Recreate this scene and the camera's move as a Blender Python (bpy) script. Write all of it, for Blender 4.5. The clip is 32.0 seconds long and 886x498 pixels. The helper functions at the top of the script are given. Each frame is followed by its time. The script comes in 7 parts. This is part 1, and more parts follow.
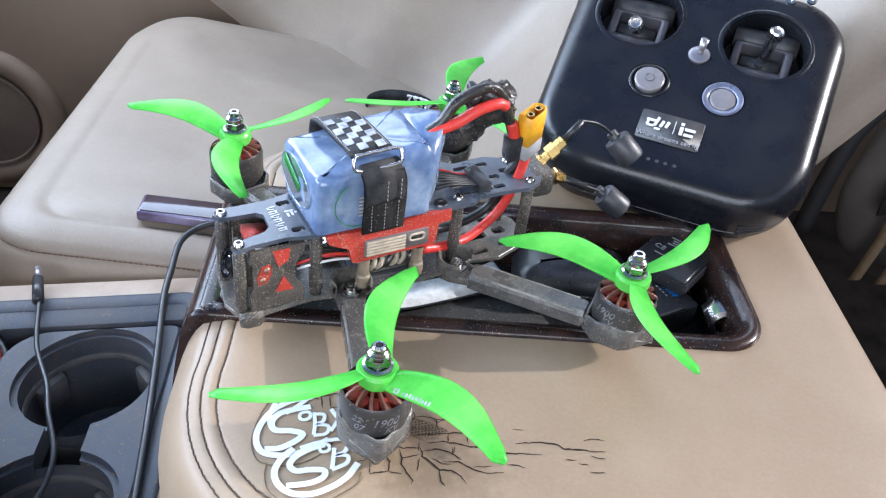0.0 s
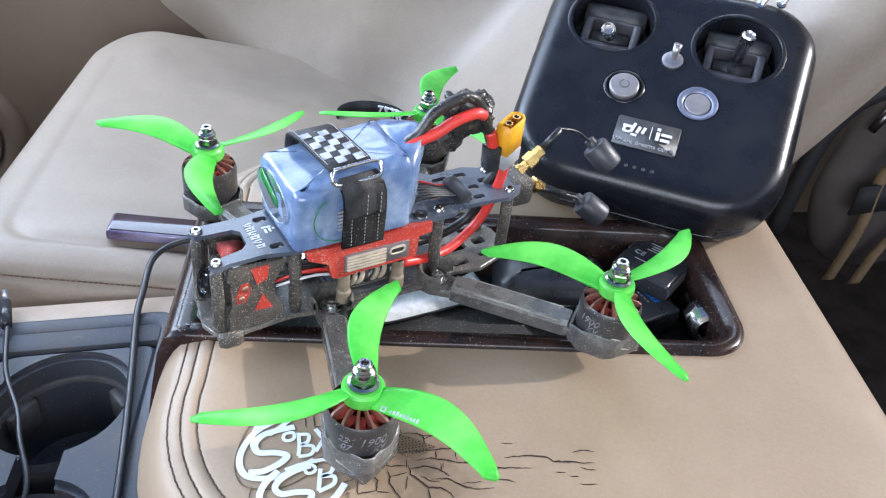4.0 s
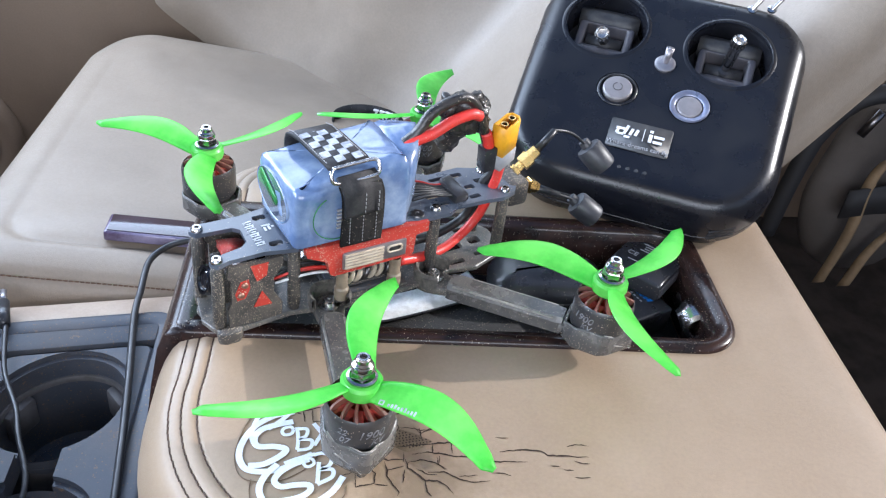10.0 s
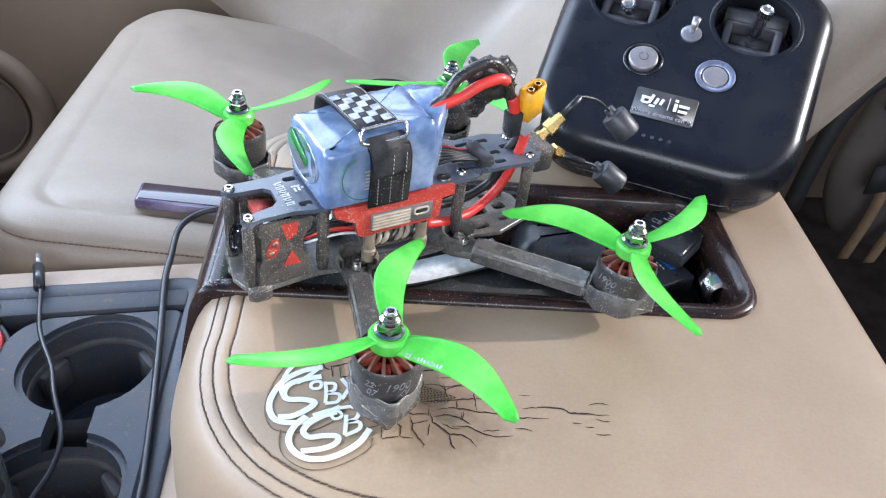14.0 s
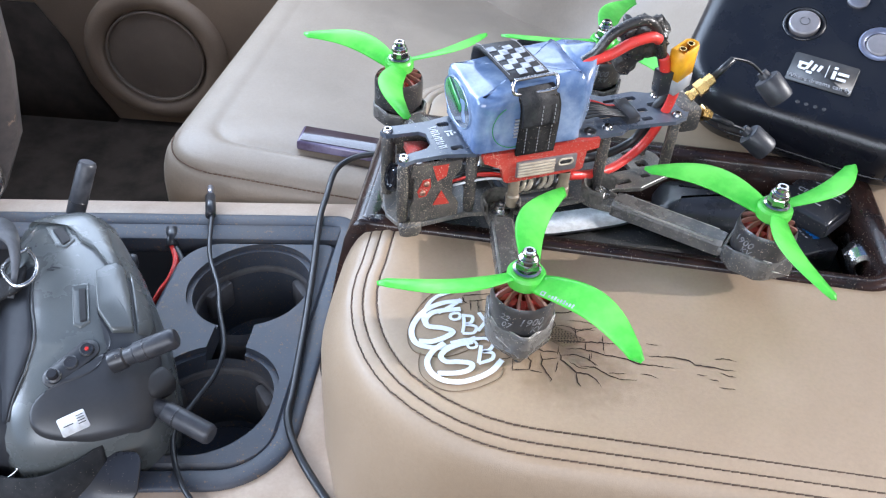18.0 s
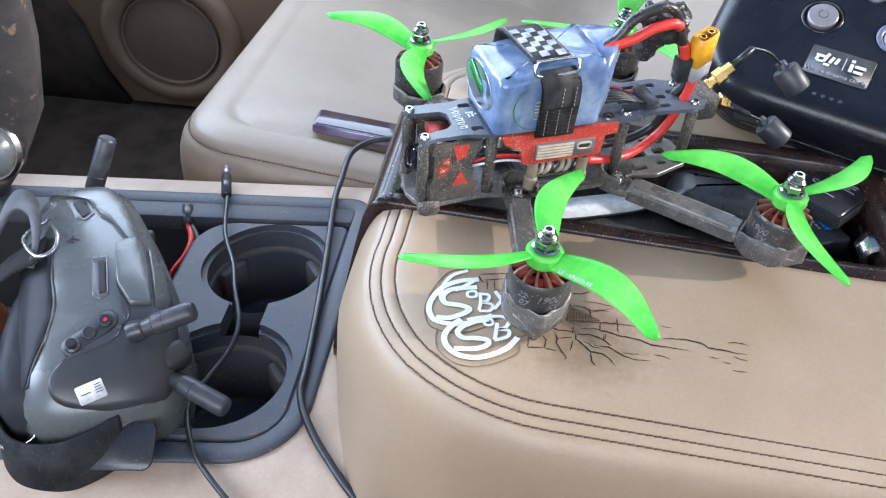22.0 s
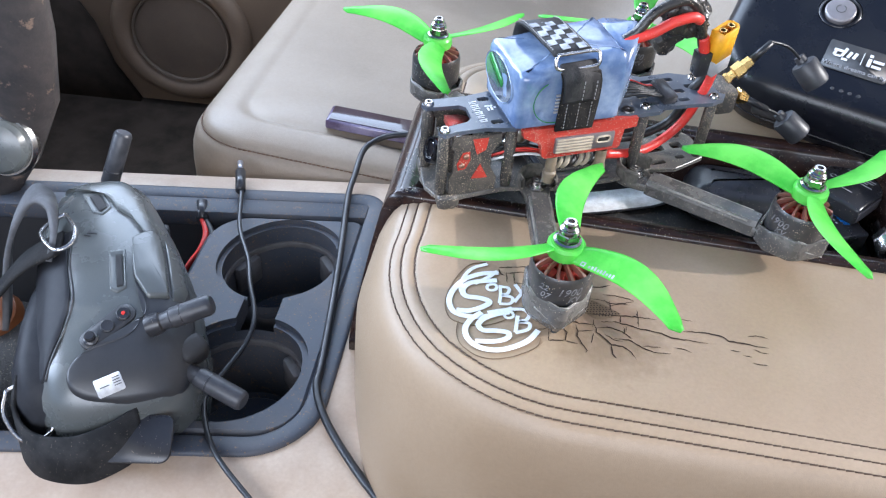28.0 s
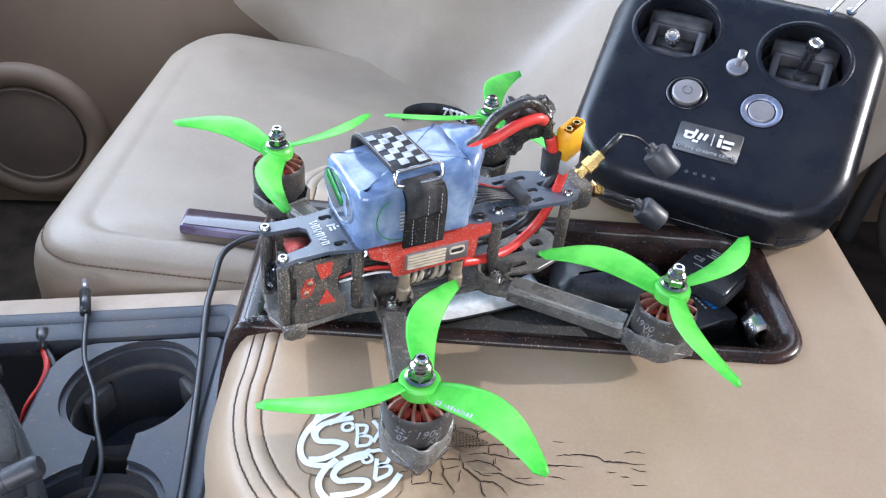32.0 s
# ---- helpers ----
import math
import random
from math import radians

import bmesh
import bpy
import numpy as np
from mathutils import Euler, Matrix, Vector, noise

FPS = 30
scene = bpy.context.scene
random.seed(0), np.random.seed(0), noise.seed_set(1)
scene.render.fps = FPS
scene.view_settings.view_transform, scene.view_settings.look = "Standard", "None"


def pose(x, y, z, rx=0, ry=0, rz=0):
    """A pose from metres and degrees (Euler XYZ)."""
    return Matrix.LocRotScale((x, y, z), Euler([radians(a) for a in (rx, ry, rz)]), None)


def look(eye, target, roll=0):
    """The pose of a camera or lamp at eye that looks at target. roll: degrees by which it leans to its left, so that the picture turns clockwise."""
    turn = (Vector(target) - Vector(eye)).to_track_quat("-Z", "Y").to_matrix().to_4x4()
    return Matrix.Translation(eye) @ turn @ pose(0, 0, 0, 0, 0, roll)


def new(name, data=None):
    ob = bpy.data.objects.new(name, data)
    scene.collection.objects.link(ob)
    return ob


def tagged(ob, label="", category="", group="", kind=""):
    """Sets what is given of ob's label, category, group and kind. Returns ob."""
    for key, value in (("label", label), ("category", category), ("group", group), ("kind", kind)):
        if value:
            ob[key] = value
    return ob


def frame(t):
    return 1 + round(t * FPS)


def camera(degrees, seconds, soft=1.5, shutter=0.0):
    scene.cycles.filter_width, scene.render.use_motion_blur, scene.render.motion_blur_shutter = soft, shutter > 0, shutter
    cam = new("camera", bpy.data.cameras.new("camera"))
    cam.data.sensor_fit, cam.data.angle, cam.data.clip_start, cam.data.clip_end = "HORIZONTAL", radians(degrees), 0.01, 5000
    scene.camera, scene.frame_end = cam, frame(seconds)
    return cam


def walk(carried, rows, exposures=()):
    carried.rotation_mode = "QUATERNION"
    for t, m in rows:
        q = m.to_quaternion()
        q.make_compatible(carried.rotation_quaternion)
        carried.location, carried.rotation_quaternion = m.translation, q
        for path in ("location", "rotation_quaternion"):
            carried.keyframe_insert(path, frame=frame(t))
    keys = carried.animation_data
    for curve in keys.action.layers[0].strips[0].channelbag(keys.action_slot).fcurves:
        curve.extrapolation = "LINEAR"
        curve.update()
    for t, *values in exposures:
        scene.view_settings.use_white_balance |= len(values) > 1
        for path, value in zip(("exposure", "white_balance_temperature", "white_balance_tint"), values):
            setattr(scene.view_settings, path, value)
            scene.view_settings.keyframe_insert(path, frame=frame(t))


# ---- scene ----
cam = camera(54.8, 32.0, soft=1.2)
PATH = [
    (0, (0.036, 0.041, 0.765), (-0.079, 1.623, -0.452), 7.3),
    (0.5, (0.034, 0.044, 0.765), (-0.056, 1.634, -0.445), 7.6),
    (1, (0.034, 0.043, 0.767), (-0.042, 1.642, -0.432), 7.6),
    (1.5, (0.033, 0.043, 0.767), (-0.028, 1.647, -0.427), 7.5),
    (2, (0.033, 0.045, 0.766), (-0.021, 1.648, -0.428), 7.2),
    (2.5, (0.033, 0.046, 0.763), (-0.022, 1.648, -0.433), 7.0),
    (3, (0.031, 0.045, 0.764), (-0.021, 1.649, -0.43), 7.1),
    (3.5, (0.03, 0.047, 0.762), (-0.018, 1.651, -0.431), 7.2),
    (5.5, (0.03, 0.042, 0.763), (-0.03, 1.642, -0.436), 7.1),
    (6, (0.029, 0.042, 0.762), (-0.019, 1.643, -0.434), 7.4),
    (6.5, (0.03, 0.041, 0.762), (-0.02, 1.643, -0.434), 7.3),
    (7, (0.029, 0.041, 0.762), (-0.022, 1.642, -0.435), 7.3),
    (7.5, (0.029, 0.04, 0.763), (-0.024, 1.64, -0.436), 7.3),
    (8, (0.029, 0.042, 0.761), (-0.024, 1.64, -0.441), 7.4),
    (8.5, (0.03, 0.042, 0.762), (-0.021, 1.639, -0.441), 7.5),
    (9, (0.03, 0.042, 0.763), (-0.013, 1.645, -0.433), 7.5),
    (9.5, (0.028, 0.04, 0.763), (-0.014, 1.647, -0.427), 7.5),
    (10, (0.029, 0.038, 0.763), (-0.007, 1.652, -0.418), 7.6),
    (10.5, (0.029, 0.039, 0.762), (-0.002, 1.654, -0.416), 7.5),
    (11, (0.029, 0.039, 0.762), (0.003, 1.654, -0.417), 7.5),
    (11.5, (0.029, 0.038, 0.762), (0.009, 1.659, -0.409), 7.5),
    (12, (0.028, 0.038, 0.761), (0.016, 1.657, -0.413), 7.5),
    (12.5, (0.026, 0.04, 0.759), (0.028, 1.656, -0.418), 7.7),
    (13, (0.025, 0.037, 0.76), (0.028, 1.653, -0.419), 7.7),
    (13.5, (0.026, 0.034, 0.761), (0.013, 1.644, -0.425), 7.4),
    (14, (0.029, 0.025, 0.759), (-0.052, 1.61, -0.458), 7.2),
    (14.5, (0.03, 0.005, 0.762), (-0.118, 1.579, -0.463), 6.1),
    (15, (0.029, -0.002, 0.763), (-0.173, 1.555, -0.476), 5.3),
    (15.5, (0.032, -0.004, 0.766), (-0.229, 1.535, -0.484), 4.7),
    (17.5, (0.032, 0.004, 0.765), (-0.335, 1.472, -0.542), 4.1),
    (18, (0.032, -0.001, 0.767), (-0.346, 1.465, -0.54), 4.1),
    (18.5, (0.032, 0.001, 0.765), (-0.343, 1.463, -0.548), 4.5),
    (19, (0.031, -0.001, 0.764), (-0.345, 1.455, -0.555), 4.6),
    (19.5, (0.029, -0.002, 0.762), (-0.354, 1.444, -0.566), 4.7),
    (20, (0.029, -0.003, 0.762), (-0.36, 1.436, -0.572), 4.8),
    (20.5, (0.028, -0.004, 0.759), (-0.361, 1.427, -0.583), 5.1),
    (21, (0.029, -0.008, 0.761), (-0.356, 1.427, -0.578), 5.3),
    (21.5, (0.03, -0.009, 0.762), (-0.356, 1.434, -0.568), 5.3),
    (22, (0.028, -0.013, 0.764), (-0.355, 1.443, -0.552), 5.4),
    (22.5, (0.026, -0.016, 0.764), (-0.365, 1.447, -0.543), 5.2),
    (23, (0.025, -0.018, 0.764), (-0.373, 1.443, -0.542), 5.1),
    (23.5, (0.025, -0.012, 0.764), (-0.373, 1.443, -0.55), 5.0),
    (24, (0.024, -0.012, 0.763), (-0.373, 1.439, -0.555), 5.0),
    (24.5, (0.024, -0.012, 0.762), (-0.364, 1.442, -0.555), 5.2),
    (26.5, (0.025, -0.015, 0.762), (-0.346, 1.448, -0.55), 5.5),
    (27, (0.025, -0.018, 0.761), (-0.356, 1.445, -0.549), 5.3),
    (27.5, (0.022, -0.017, 0.761), (-0.362, 1.441, -0.554), 5.3),
    (28, (0.021, -0.018, 0.761), (-0.37, 1.435, -0.556), 5.3),
    (28.5, (0.021, -0.019, 0.761), (-0.379, 1.428, -0.56), 5.2),
    (29, (0.022, -0.019, 0.76), (-0.379, 1.426, -0.562), 5.3),
    (29.5, (0.024, -0.017, 0.762), (-0.355, 1.454, -0.539), 5.7),
    (30, (0.025, -0.004, 0.769), (-0.295, 1.582, -0.407), 5.0),
    (30.5, (0.028, 0.014, 0.768), (-0.262, 1.599, -0.417), 5.6),
    (31, (0.03, 0.018, 0.768), (-0.222, 1.609, -0.417), 5.8),
    (31.5, (0.033, 0.032, 0.769), (-0.189, 1.62, -0.427), 5.6),
    (32, (0.033, 0.037, 0.769), (-0.163, 1.621, -0.435), 5.4),
]
walk(cam, [(t, look(eye, target, roll)) for t, eye, target, roll in PATH], exposures=[(0.0, 0.89, 5620.0, 12.0), (32.0, 0.89, 5620.0, 12.0)])

# ---- light ----
world = bpy.data.worlds.new("daylight")
scene.world = world
world.use_nodes = True
sky = world.node_tree.nodes.new("ShaderNodeTexSky")
sky.sky_type, sky.sun_disc = "NISHITA", False
SUN_FROM = Vector((0.867, 0.265, 0.423)).normalized()
sky.sun_elevation = math.asin(SUN_FROM.z)
sky.sun_rotation = math.atan2(SUN_FROM.x, SUN_FROM.y)
sky.air_density, sky.dust_density = 1.0, 2.5
back = world.node_tree.nodes["Background"]
world.node_tree.links.new(sky.outputs[0], back.inputs[0])
back.inputs[1].default_value = 0.15
sun_data = bpy.data.lights.new("sun", "SUN")
sun_data.energy, sun_data.angle, sun_data.color = 2.5, radians(0.7), (1.0, 0.93, 0.83)
sun = new("sun", sun_data)
sun.matrix_world = look(SUN_FROM * 4, (0, 0, 0))


def window_light(name, eye, target, w, h, watts, colour):
    d = bpy.data.lights.new(name, "AREA")
    d.shape, d.size, d.size_y, d.energy, d.color = "RECTANGLE", w, h, watts, colour
    ob = new(name, d)
    ob.matrix_world = look(eye, target)
    return ob


# sky light that comes in by the passenger's window, the windscreen and the driver's window
window_light("passenger_window_light", (-0.25, 1.06, 0.86), (0.0, 0.4, 0.40), 1.3, 0.55, 7.5, (0.82, 0.91, 1.0))
window_light("windscreen_light", (-1.22, 0.40, 0.98), (0.0, 0.4, 0.35), 1.7, 0.6, 31.0, (0.83, 0.91, 1.0))
window_light("driver_window_light", (0.05, -0.70, 0.9), (0.05, 0.5, 0.35), 1.1, 0.42, 7.0, (1.0, 0.97, 0.93))


# ---- materials ----
def mat(name, rgb, rough=0.5, metal=0.0, rgb2=None, scale=40.0, fine=400.0, bump=0.15, bump_scale=900.0, mix=(0.4, 0.65),
        spec=0.5, speck=None, speck_at=0.66, speck_scale=700.0, trans=0.0, coat=0.0, wear=None, rough_var=0.12, voronoi=False,
        bump_dist=0.0006, emit=None, sheen=0.0):
    """A procedural surface: two scales of colour change, fine relief, and, if asked, specks of dirt."""
    m = bpy.data.materials.new(name)
    m.use_nodes = True
    nt = m.node_tree
    N, L = nt.nodes, nt.links
    b = N["Principled BSDF"]
    tc = N.new("ShaderNodeTexCoord")
    rgb2 = rgb2 or tuple(c * 0.8 for c in rgb)

    def noise_tex(s, detail=5.0, rough_=0.6):
        n = N.new("ShaderNodeTexNoise")
        n.inputs["Scale"].default_value, n.inputs["Detail"].default_value, n.inputs["Roughness"].default_value = s, detail, rough_
        L.new(tc.outputs["Object"], n.inputs["Vector"])
        return n

    def ramp(sock, a, c, ca, cb):
        r = N.new("ShaderNodeValToRGB")
        r.color_ramp.elements[0].position, r.color_ramp.elements[1].position = a, c
        r.color_ramp.elements[0].color, r.color_ramp.elements[1].color = (*ca, 1), (*cb, 1)
        L.new(sock, r.inputs[0])
        return r

    big = noise_tex(scale)
    base = ramp(big.outputs[0], mix[0], mix[1], rgb, rgb2).outputs[0]
    small = noise_tex(fine, 3.0)
    mx = N.new("ShaderNodeMix")
    mx.data_type, mx.blend_type = "RGBA", "MULTIPLY"
    mx.inputs[0].default_value = 0.35
    L.new(base, mx.inputs["A"])
    L.new(ramp(small.outputs[0], 0.3, 0.7, (0.72, 0.72, 0.72), (1.0, 1.0, 1.0)).outputs[0], mx.inputs["B"])
    colour = mx.outputs["Result"]
    if speck:
        sp = noise_tex(speck_scale, 6.0, 0.7)
        fac = ramp(sp.outputs[0], speck_at, speck_at + 0.05, (0, 0, 0), (1, 1, 1)).outputs[0]
        m2 = N.new("ShaderNodeMix")
        m2.data_type = "RGBA"
        L.new(fac, m2.inputs[0])
        L.new(colour, m2.inputs["A"])
        m2.inputs["B"].default_value = (*speck, 1)
        colour = m2.outputs["Result"]
    L.new(colour, b.inputs["Base Color"])
    rr = N.new("ShaderNodeMapRange")
    rr.inputs["To Min"].default_value, rr.inputs["To Max"].default_value = max(0.02, rough - rough_var), min(1.0, rough + rough_var)
    L.new(big.outputs[0], rr.inputs["Value"])
    L.new(rr.outputs[0], b.inputs["Roughness"])
    b.inputs["Metallic"].default_value = metal
    b.inputs["Specular IOR Level"].default_value = spec
    b.inputs["Transmission Weight"].default_value = trans
    b.inputs["Coat Weight"].default_value = coat
    b.inputs["Coat Roughness"].default_value = 0.06
    b.inputs["Sheen Weight"].default_value = sheen
    if emit:
        b.inputs["Emission Color"].default_value, b.inputs["Emission Strength"].default_value = (*emit[0], 1), emit[1]
    if bump:
        if voronoi:
            h = N.new("ShaderNodeTexVoronoi")
            h.feature = "DISTANCE_TO_EDGE"
            h.inputs["Scale"].default_value = bump_scale
            L.new(tc.outputs["Object"], h.inputs["Vector"])
            hs = ramp(h.outputs["Distance"], 0.0, 0.12, (0, 0, 0), (1, 1, 1)).outputs[0]
        else:
            hs = noise_tex(bump_scale, 4.0).outputs[0]
        bp = N.new("ShaderNodeBump")
        bp.inputs["Strength"].default_value, bp.inputs["Distance"].default_value = bump, bump_dist
        L.new(hs, bp.inputs["Height"])
        L.new(bp.outputs[0], b.inputs["Normal"])
    return m


DUST = (0.36, 0.29, 0.2)
M_LEATHER = mat("leather_armrest", (0.295, 0.214, 0.139), 0.42, rgb2=(0.33, 0.244, 0.163), scale=14, fine=500, bump=0.25, bump_scale=900, voronoi=True, bump_dist=0.0002)
M_SEAT = mat("leather_seat", (0.325, 0.266, 0.205), 0.46, spec=0.5, rgb2=(0.245, 0.198, 0.150), scale=7, fine=350, bump=0.25, bump_scale=500, voronoi=True, bump_dist=0.0003, mix=(0.35, 0.8))
M_PLASTIC_BEIGE = mat("plastic_beige", (0.46, 0.36, 0.27), 0.5, rgb2=(0.38, 0.28, 0.2), scale=18, bump=0.2, bump_scale=1500, speck=(0.3, 0.17, 0.1), speck_at=0.7, speck_scale=60)
M_DOOR = mat("door_panel_beige", (0.225, 0.160, 0.108), 0.55, rgb2=(0.19, 0.132, 0.087), scale=6, bump=0.2, bump_scale=1200)
M_DOOR_DARK = mat("speaker_grille_brown", (0.185, 0.134, 0.095), 0.6, scale=8, bump=0.5, bump_scale=1800, voronoi=True)
M_CARPET = mat("carpet_brown", (0.04, 0.03, 0.023), 0.95, rgb2=(0.022, 0.017, 0.013), scale=20, fine=600, bump=0.8, bump_scale=600, spec=0.1)
M_CONSOLE = mat("console_black_plastic", (0.050, 0.058, 0.076), 0.52, spec=0.35, rgb2=(0.078, 0.077, 0.084), scale=22, fine=500, bump=0.15, speck=(0.16, 0.11, 0.075), speck_at=0.62, speck_scale=110)
M_DARK = mat("cabin_dark", (0.018, 0.017, 0.018), 0.7, scale=9)
M_BURL = mat("burl_wood_trim", (0.032, 0.016, 0.012), 0.26, spec=0.25, rgb2=(0.010, 0.007, 0.007), scale=60, fine=300, bump=0.02, coat=0.12, rough_var=0.05, speck=(0.22, 0.17, 0.12), speck_at=0.755, speck_scale=1500)
M_RUBBER = mat("rubber_mat_black", (0.018, 0.017, 0.016), 0.75, bump=0.6, bump_scale=500, voronoi=True, speck=DUST, speck_at=0.72, speck_scale=1100)
M_CARBON = mat("carbon_plate_dusty", (0.06, 0.059, 0.058), 0.36, rgb2=(0.14, 0.127, 0.110), scale=60, fine=900, bump=0.12, bump_scale=1500, speck=DUST, speck_at=0.655, speck_scale=1400)
# the top plate's bluish base has the sky's reflection put into it
M_CARBON_CLEAN = mat("carbon_plate", (0.05, 0.062, 0.085), 0.3, spec=0.8, rgb2=(0.075, 0.088, 0.112), scale=50, fine=900, bump=0.1, bump_scale=1800, speck=(0.4, 0.36, 0.3), speck_at=0.73, speck_scale=700)
M_TPU = mat("black_tpu_dusty", (0.035, 0.033, 0.031), 0.45, rgb2=(0.085, 0.075, 0.064), scale=70, fine=800, bump=0.35, bump_scale=1300, speck=(0.42, 0.34, 0.23), speck_at=0.63, speck_scale=1000)
M_TPU_CLEAR = mat("smoky_tpu", (0.062, 0.060, 0.058), 0.26, rgb2=(0.115, 0.106, 0.095), scale=80, bump=0.25, speck=(0.27, 0.235, 0.19), speck_at=0.73, speck_scale=1100)
M_RED = mat("red_tpu_dusty", (0.42, 0.035, 0.02), 0.55, rgb2=(0.33, 0.028, 0.018), scale=90, fine=700, bump=0.2, speck=(0.5, 0.36, 0.22), speck_at=0.66, speck_scale=800)
M_RED_WIRE = mat("red_silicone_wire", (0.62, 0.035, 0.025), 0.4, rgb2=(0.5, 0.04, 0.03), scale=90, bump=0.08, speck=(0.5, 0.4, 0.3), speck_at=0.74)
M_BLACK_WIRE = mat("black_wire", (0.014, 0.014, 0.015), 0.45, scale=90, bump=0.1, speck=DUST, speck_at=0.76)
M_CABLE = mat("black_cable", (0.016, 0.017, 0.02), 0.38, scale=60, bump=0.05)
M_STEEL = mat("bright_steel", (0.62, 0.61, 0.6), 0.24, 1.0, rgb2=(0.45, 0.44, 0.43), scale=200, bump=0.06)
M_DARKSTEEL = mat("dark_steel", (0.2, 0.19, 0.19), 0.35, 1.0, scale=200, bump=0.05)
M_GOLD = mat("brass_plated", (0.72, 0.47, 0.16), 0.28, 1.0, rgb2=(0.55, 0.36, 0.13), scale=300, bump=0.04)
M_COPPER = mat("copper_winding", (0.55, 0.085, 0.065), 0.38, 0.25, rgb2=(0.38, 0.05, 0.04), scale=300, bump=0.4, bump_scale=2500)
M_NUT = mat("bright_nut_steel", (0.42, 0.41, 0.40), 0.2, 1.0, rgb2=(0.30, 0.29, 0.29), scale=200, bump=0.05)
M_SPOKE = mat("rusty_red_spokes", (0.20, 0.062, 0.045), 0.5, 0.1, rgb2=(0.11, 0.05, 0.036), scale=160, bump=0.2, speck=(0.36, 0.26, 0.18), speck_at=0.66)
M_BELL = mat("motor_bell_black", (0.04, 0.04, 0.043), 0.32, 0.3, rgb2=(0.075, 0.066, 0.058), scale=70, bump=0.1, speck=DUST, speck_at=0.68)
M_GREEN = mat("neon_green_polycarbonate", (0.045, 0.56, 0.03), 0.32, rgb2=(0.30, 0.93, 0.17), scale=36, fine=240, bump=0.08, bump_scale=260, mix=(0.28, 0.66), coat=0.12, speck=(0.62, 0.9, 0.5), speck_at=0.71, speck_scale=420)
# light passes through the thin green plastic
nt = M_GREEN.node_tree
g_out, g_bsdf = nt.nodes["Material Output"], nt.nodes["Principled BSDF"]
g_tl, g_tp, g_m1, g_m2 = (nt.nodes.new(k) for k in ("ShaderNodeBsdfTranslucent", "ShaderNodeBsdfTransparent", "ShaderNodeMixShader", "ShaderNodeMixShader"))
g_tl.inputs[0].default_value, g_tp.inputs[0].default_value = (0.30, 1.0, 0.15, 1), (0.72, 1.0, 0.66, 1)
g_m1.inputs[0].default_value, g_m2.inputs[0].default_value = 0.42, 0.22
nt.links.new(g_bsdf.outputs[0], g_m1.inputs[1])
nt.links.new(g_bsdf.inputs["Base Color"].links[0].from_socket, g_tl.inputs[0])
nt.links.new(g_tl.outputs[0], g_m1.inputs[2])
nt.links.new(g_m1.outputs[0], g_m2.inputs[1])
nt.links.new(g_tp.outputs[0], g_m2.inputs[2])
nt.links.new(g_m2.outputs[0], g_out.inputs[0])
M_WRAP = mat("blue_shrink_wrap", (0.085, 0.135, 0.26), 0.22, rgb2=(0.22, 0.285, 0.40), scale=45, fine=220, bump=0.35, bump_scale=70, bump_dist=0.0012, coat=0.35)
M_CELL = mat("battery_dark_sleeve", (0.07, 0.09, 0.13), 0.18, rgb2=(0.05, 0.06, 0.075), scale=40, bump=0.2, bump_scale=90, coat=0.5)
M_CELLGREEN = mat("battery_green_print", (0.035, 0.2, 0.05), 0.25, scale=40, bump=0.05)
M_STRAP = mat("black_hook_strap", (0.012, 0.011, 0.011), 0.9, spec=0.15, rgb2=(0.03, 0.028, 0.026), scale=90, fine=1500, bump=0.9, bump_scale=2200, speck=(0.22, 0.2, 0.17), speck_at=0.74, speck_scale=900)
M_STRAP_TOP = mat("black_woven_strap", (0.012, 0.012, 0.014), 0.55, spec=0.25, rgb2=(0.04, 0.038, 0.038), scale=120, bump=0.8, bump_scale=700, speck=(0.32, 0.29, 0.25), speck_at=0.72, speck_scale=900)
M_WHITE = mat("white_print", (0.78, 0.79, 0.8), 0.45, rgb2=(0.6, 0.6, 0.6), scale=160, bump=0.05)
M_CHECK = mat("worn_white_print", (0.42, 0.45, 0.50), 0.4, rgb2=(0.17, 0.19, 0.23), scale=260, bump=0.1)
M_BELLPRINT = mat("worn_bell_print", (0.22, 0.22, 0.23), 0.5, rgb2=(0.09, 0.09, 0.093), scale=260, bump=0.0)
M_SCREW = mat("dull_copper_screw", (0.42, 0.25, 0.18), 0.42, 0.7, rgb2=(0.25, 0.13, 0.09), scale=300, bump=0.1)
M_GREYPRINT = mat("grey_print", (0.35, 0.35, 0.36), 0.5, scale=200, bump=0.0)
M_YELLOW = mat("yellow_nylon", (0.85, 0.42, 0.015), 0.4, rgb2=(0.75, 0.34, 0.012), scale=150, bump=0.05)
M_TAPE = mat("black_tape", (0.016, 0.015, 0.015), 0.3, rgb2=(0.04, 0.035, 0.03), scale=150, bump=0.7, bump_scale=260, bump_dist=0.001, speck=DUST, speck_at=0.79)
M_ANT = mat("antenna_black", (0.03, 0.031, 0.036), 0.42, rgb2=(0.05, 0.05, 0.055), scale=120, bump=0.06)
M_REMOTE = mat("remote_matt_black", (0.007, 0.0075, 0.011), 0.28, spec=0.36, rgb2=(0.013, 0.013, 0.015), scale=30, fine=600, bump=0.05, bump_scale=2600, speck=(0.1, 0.085, 0.07), speck_at=0.73, speck_scale=160)
M_GIMBAL = mat("gimbal_grey", (0.055, 0.052, 0.060), 0.4, rgb2=(0.085, 0.078, 0.082), scale=90, bump=0.08)
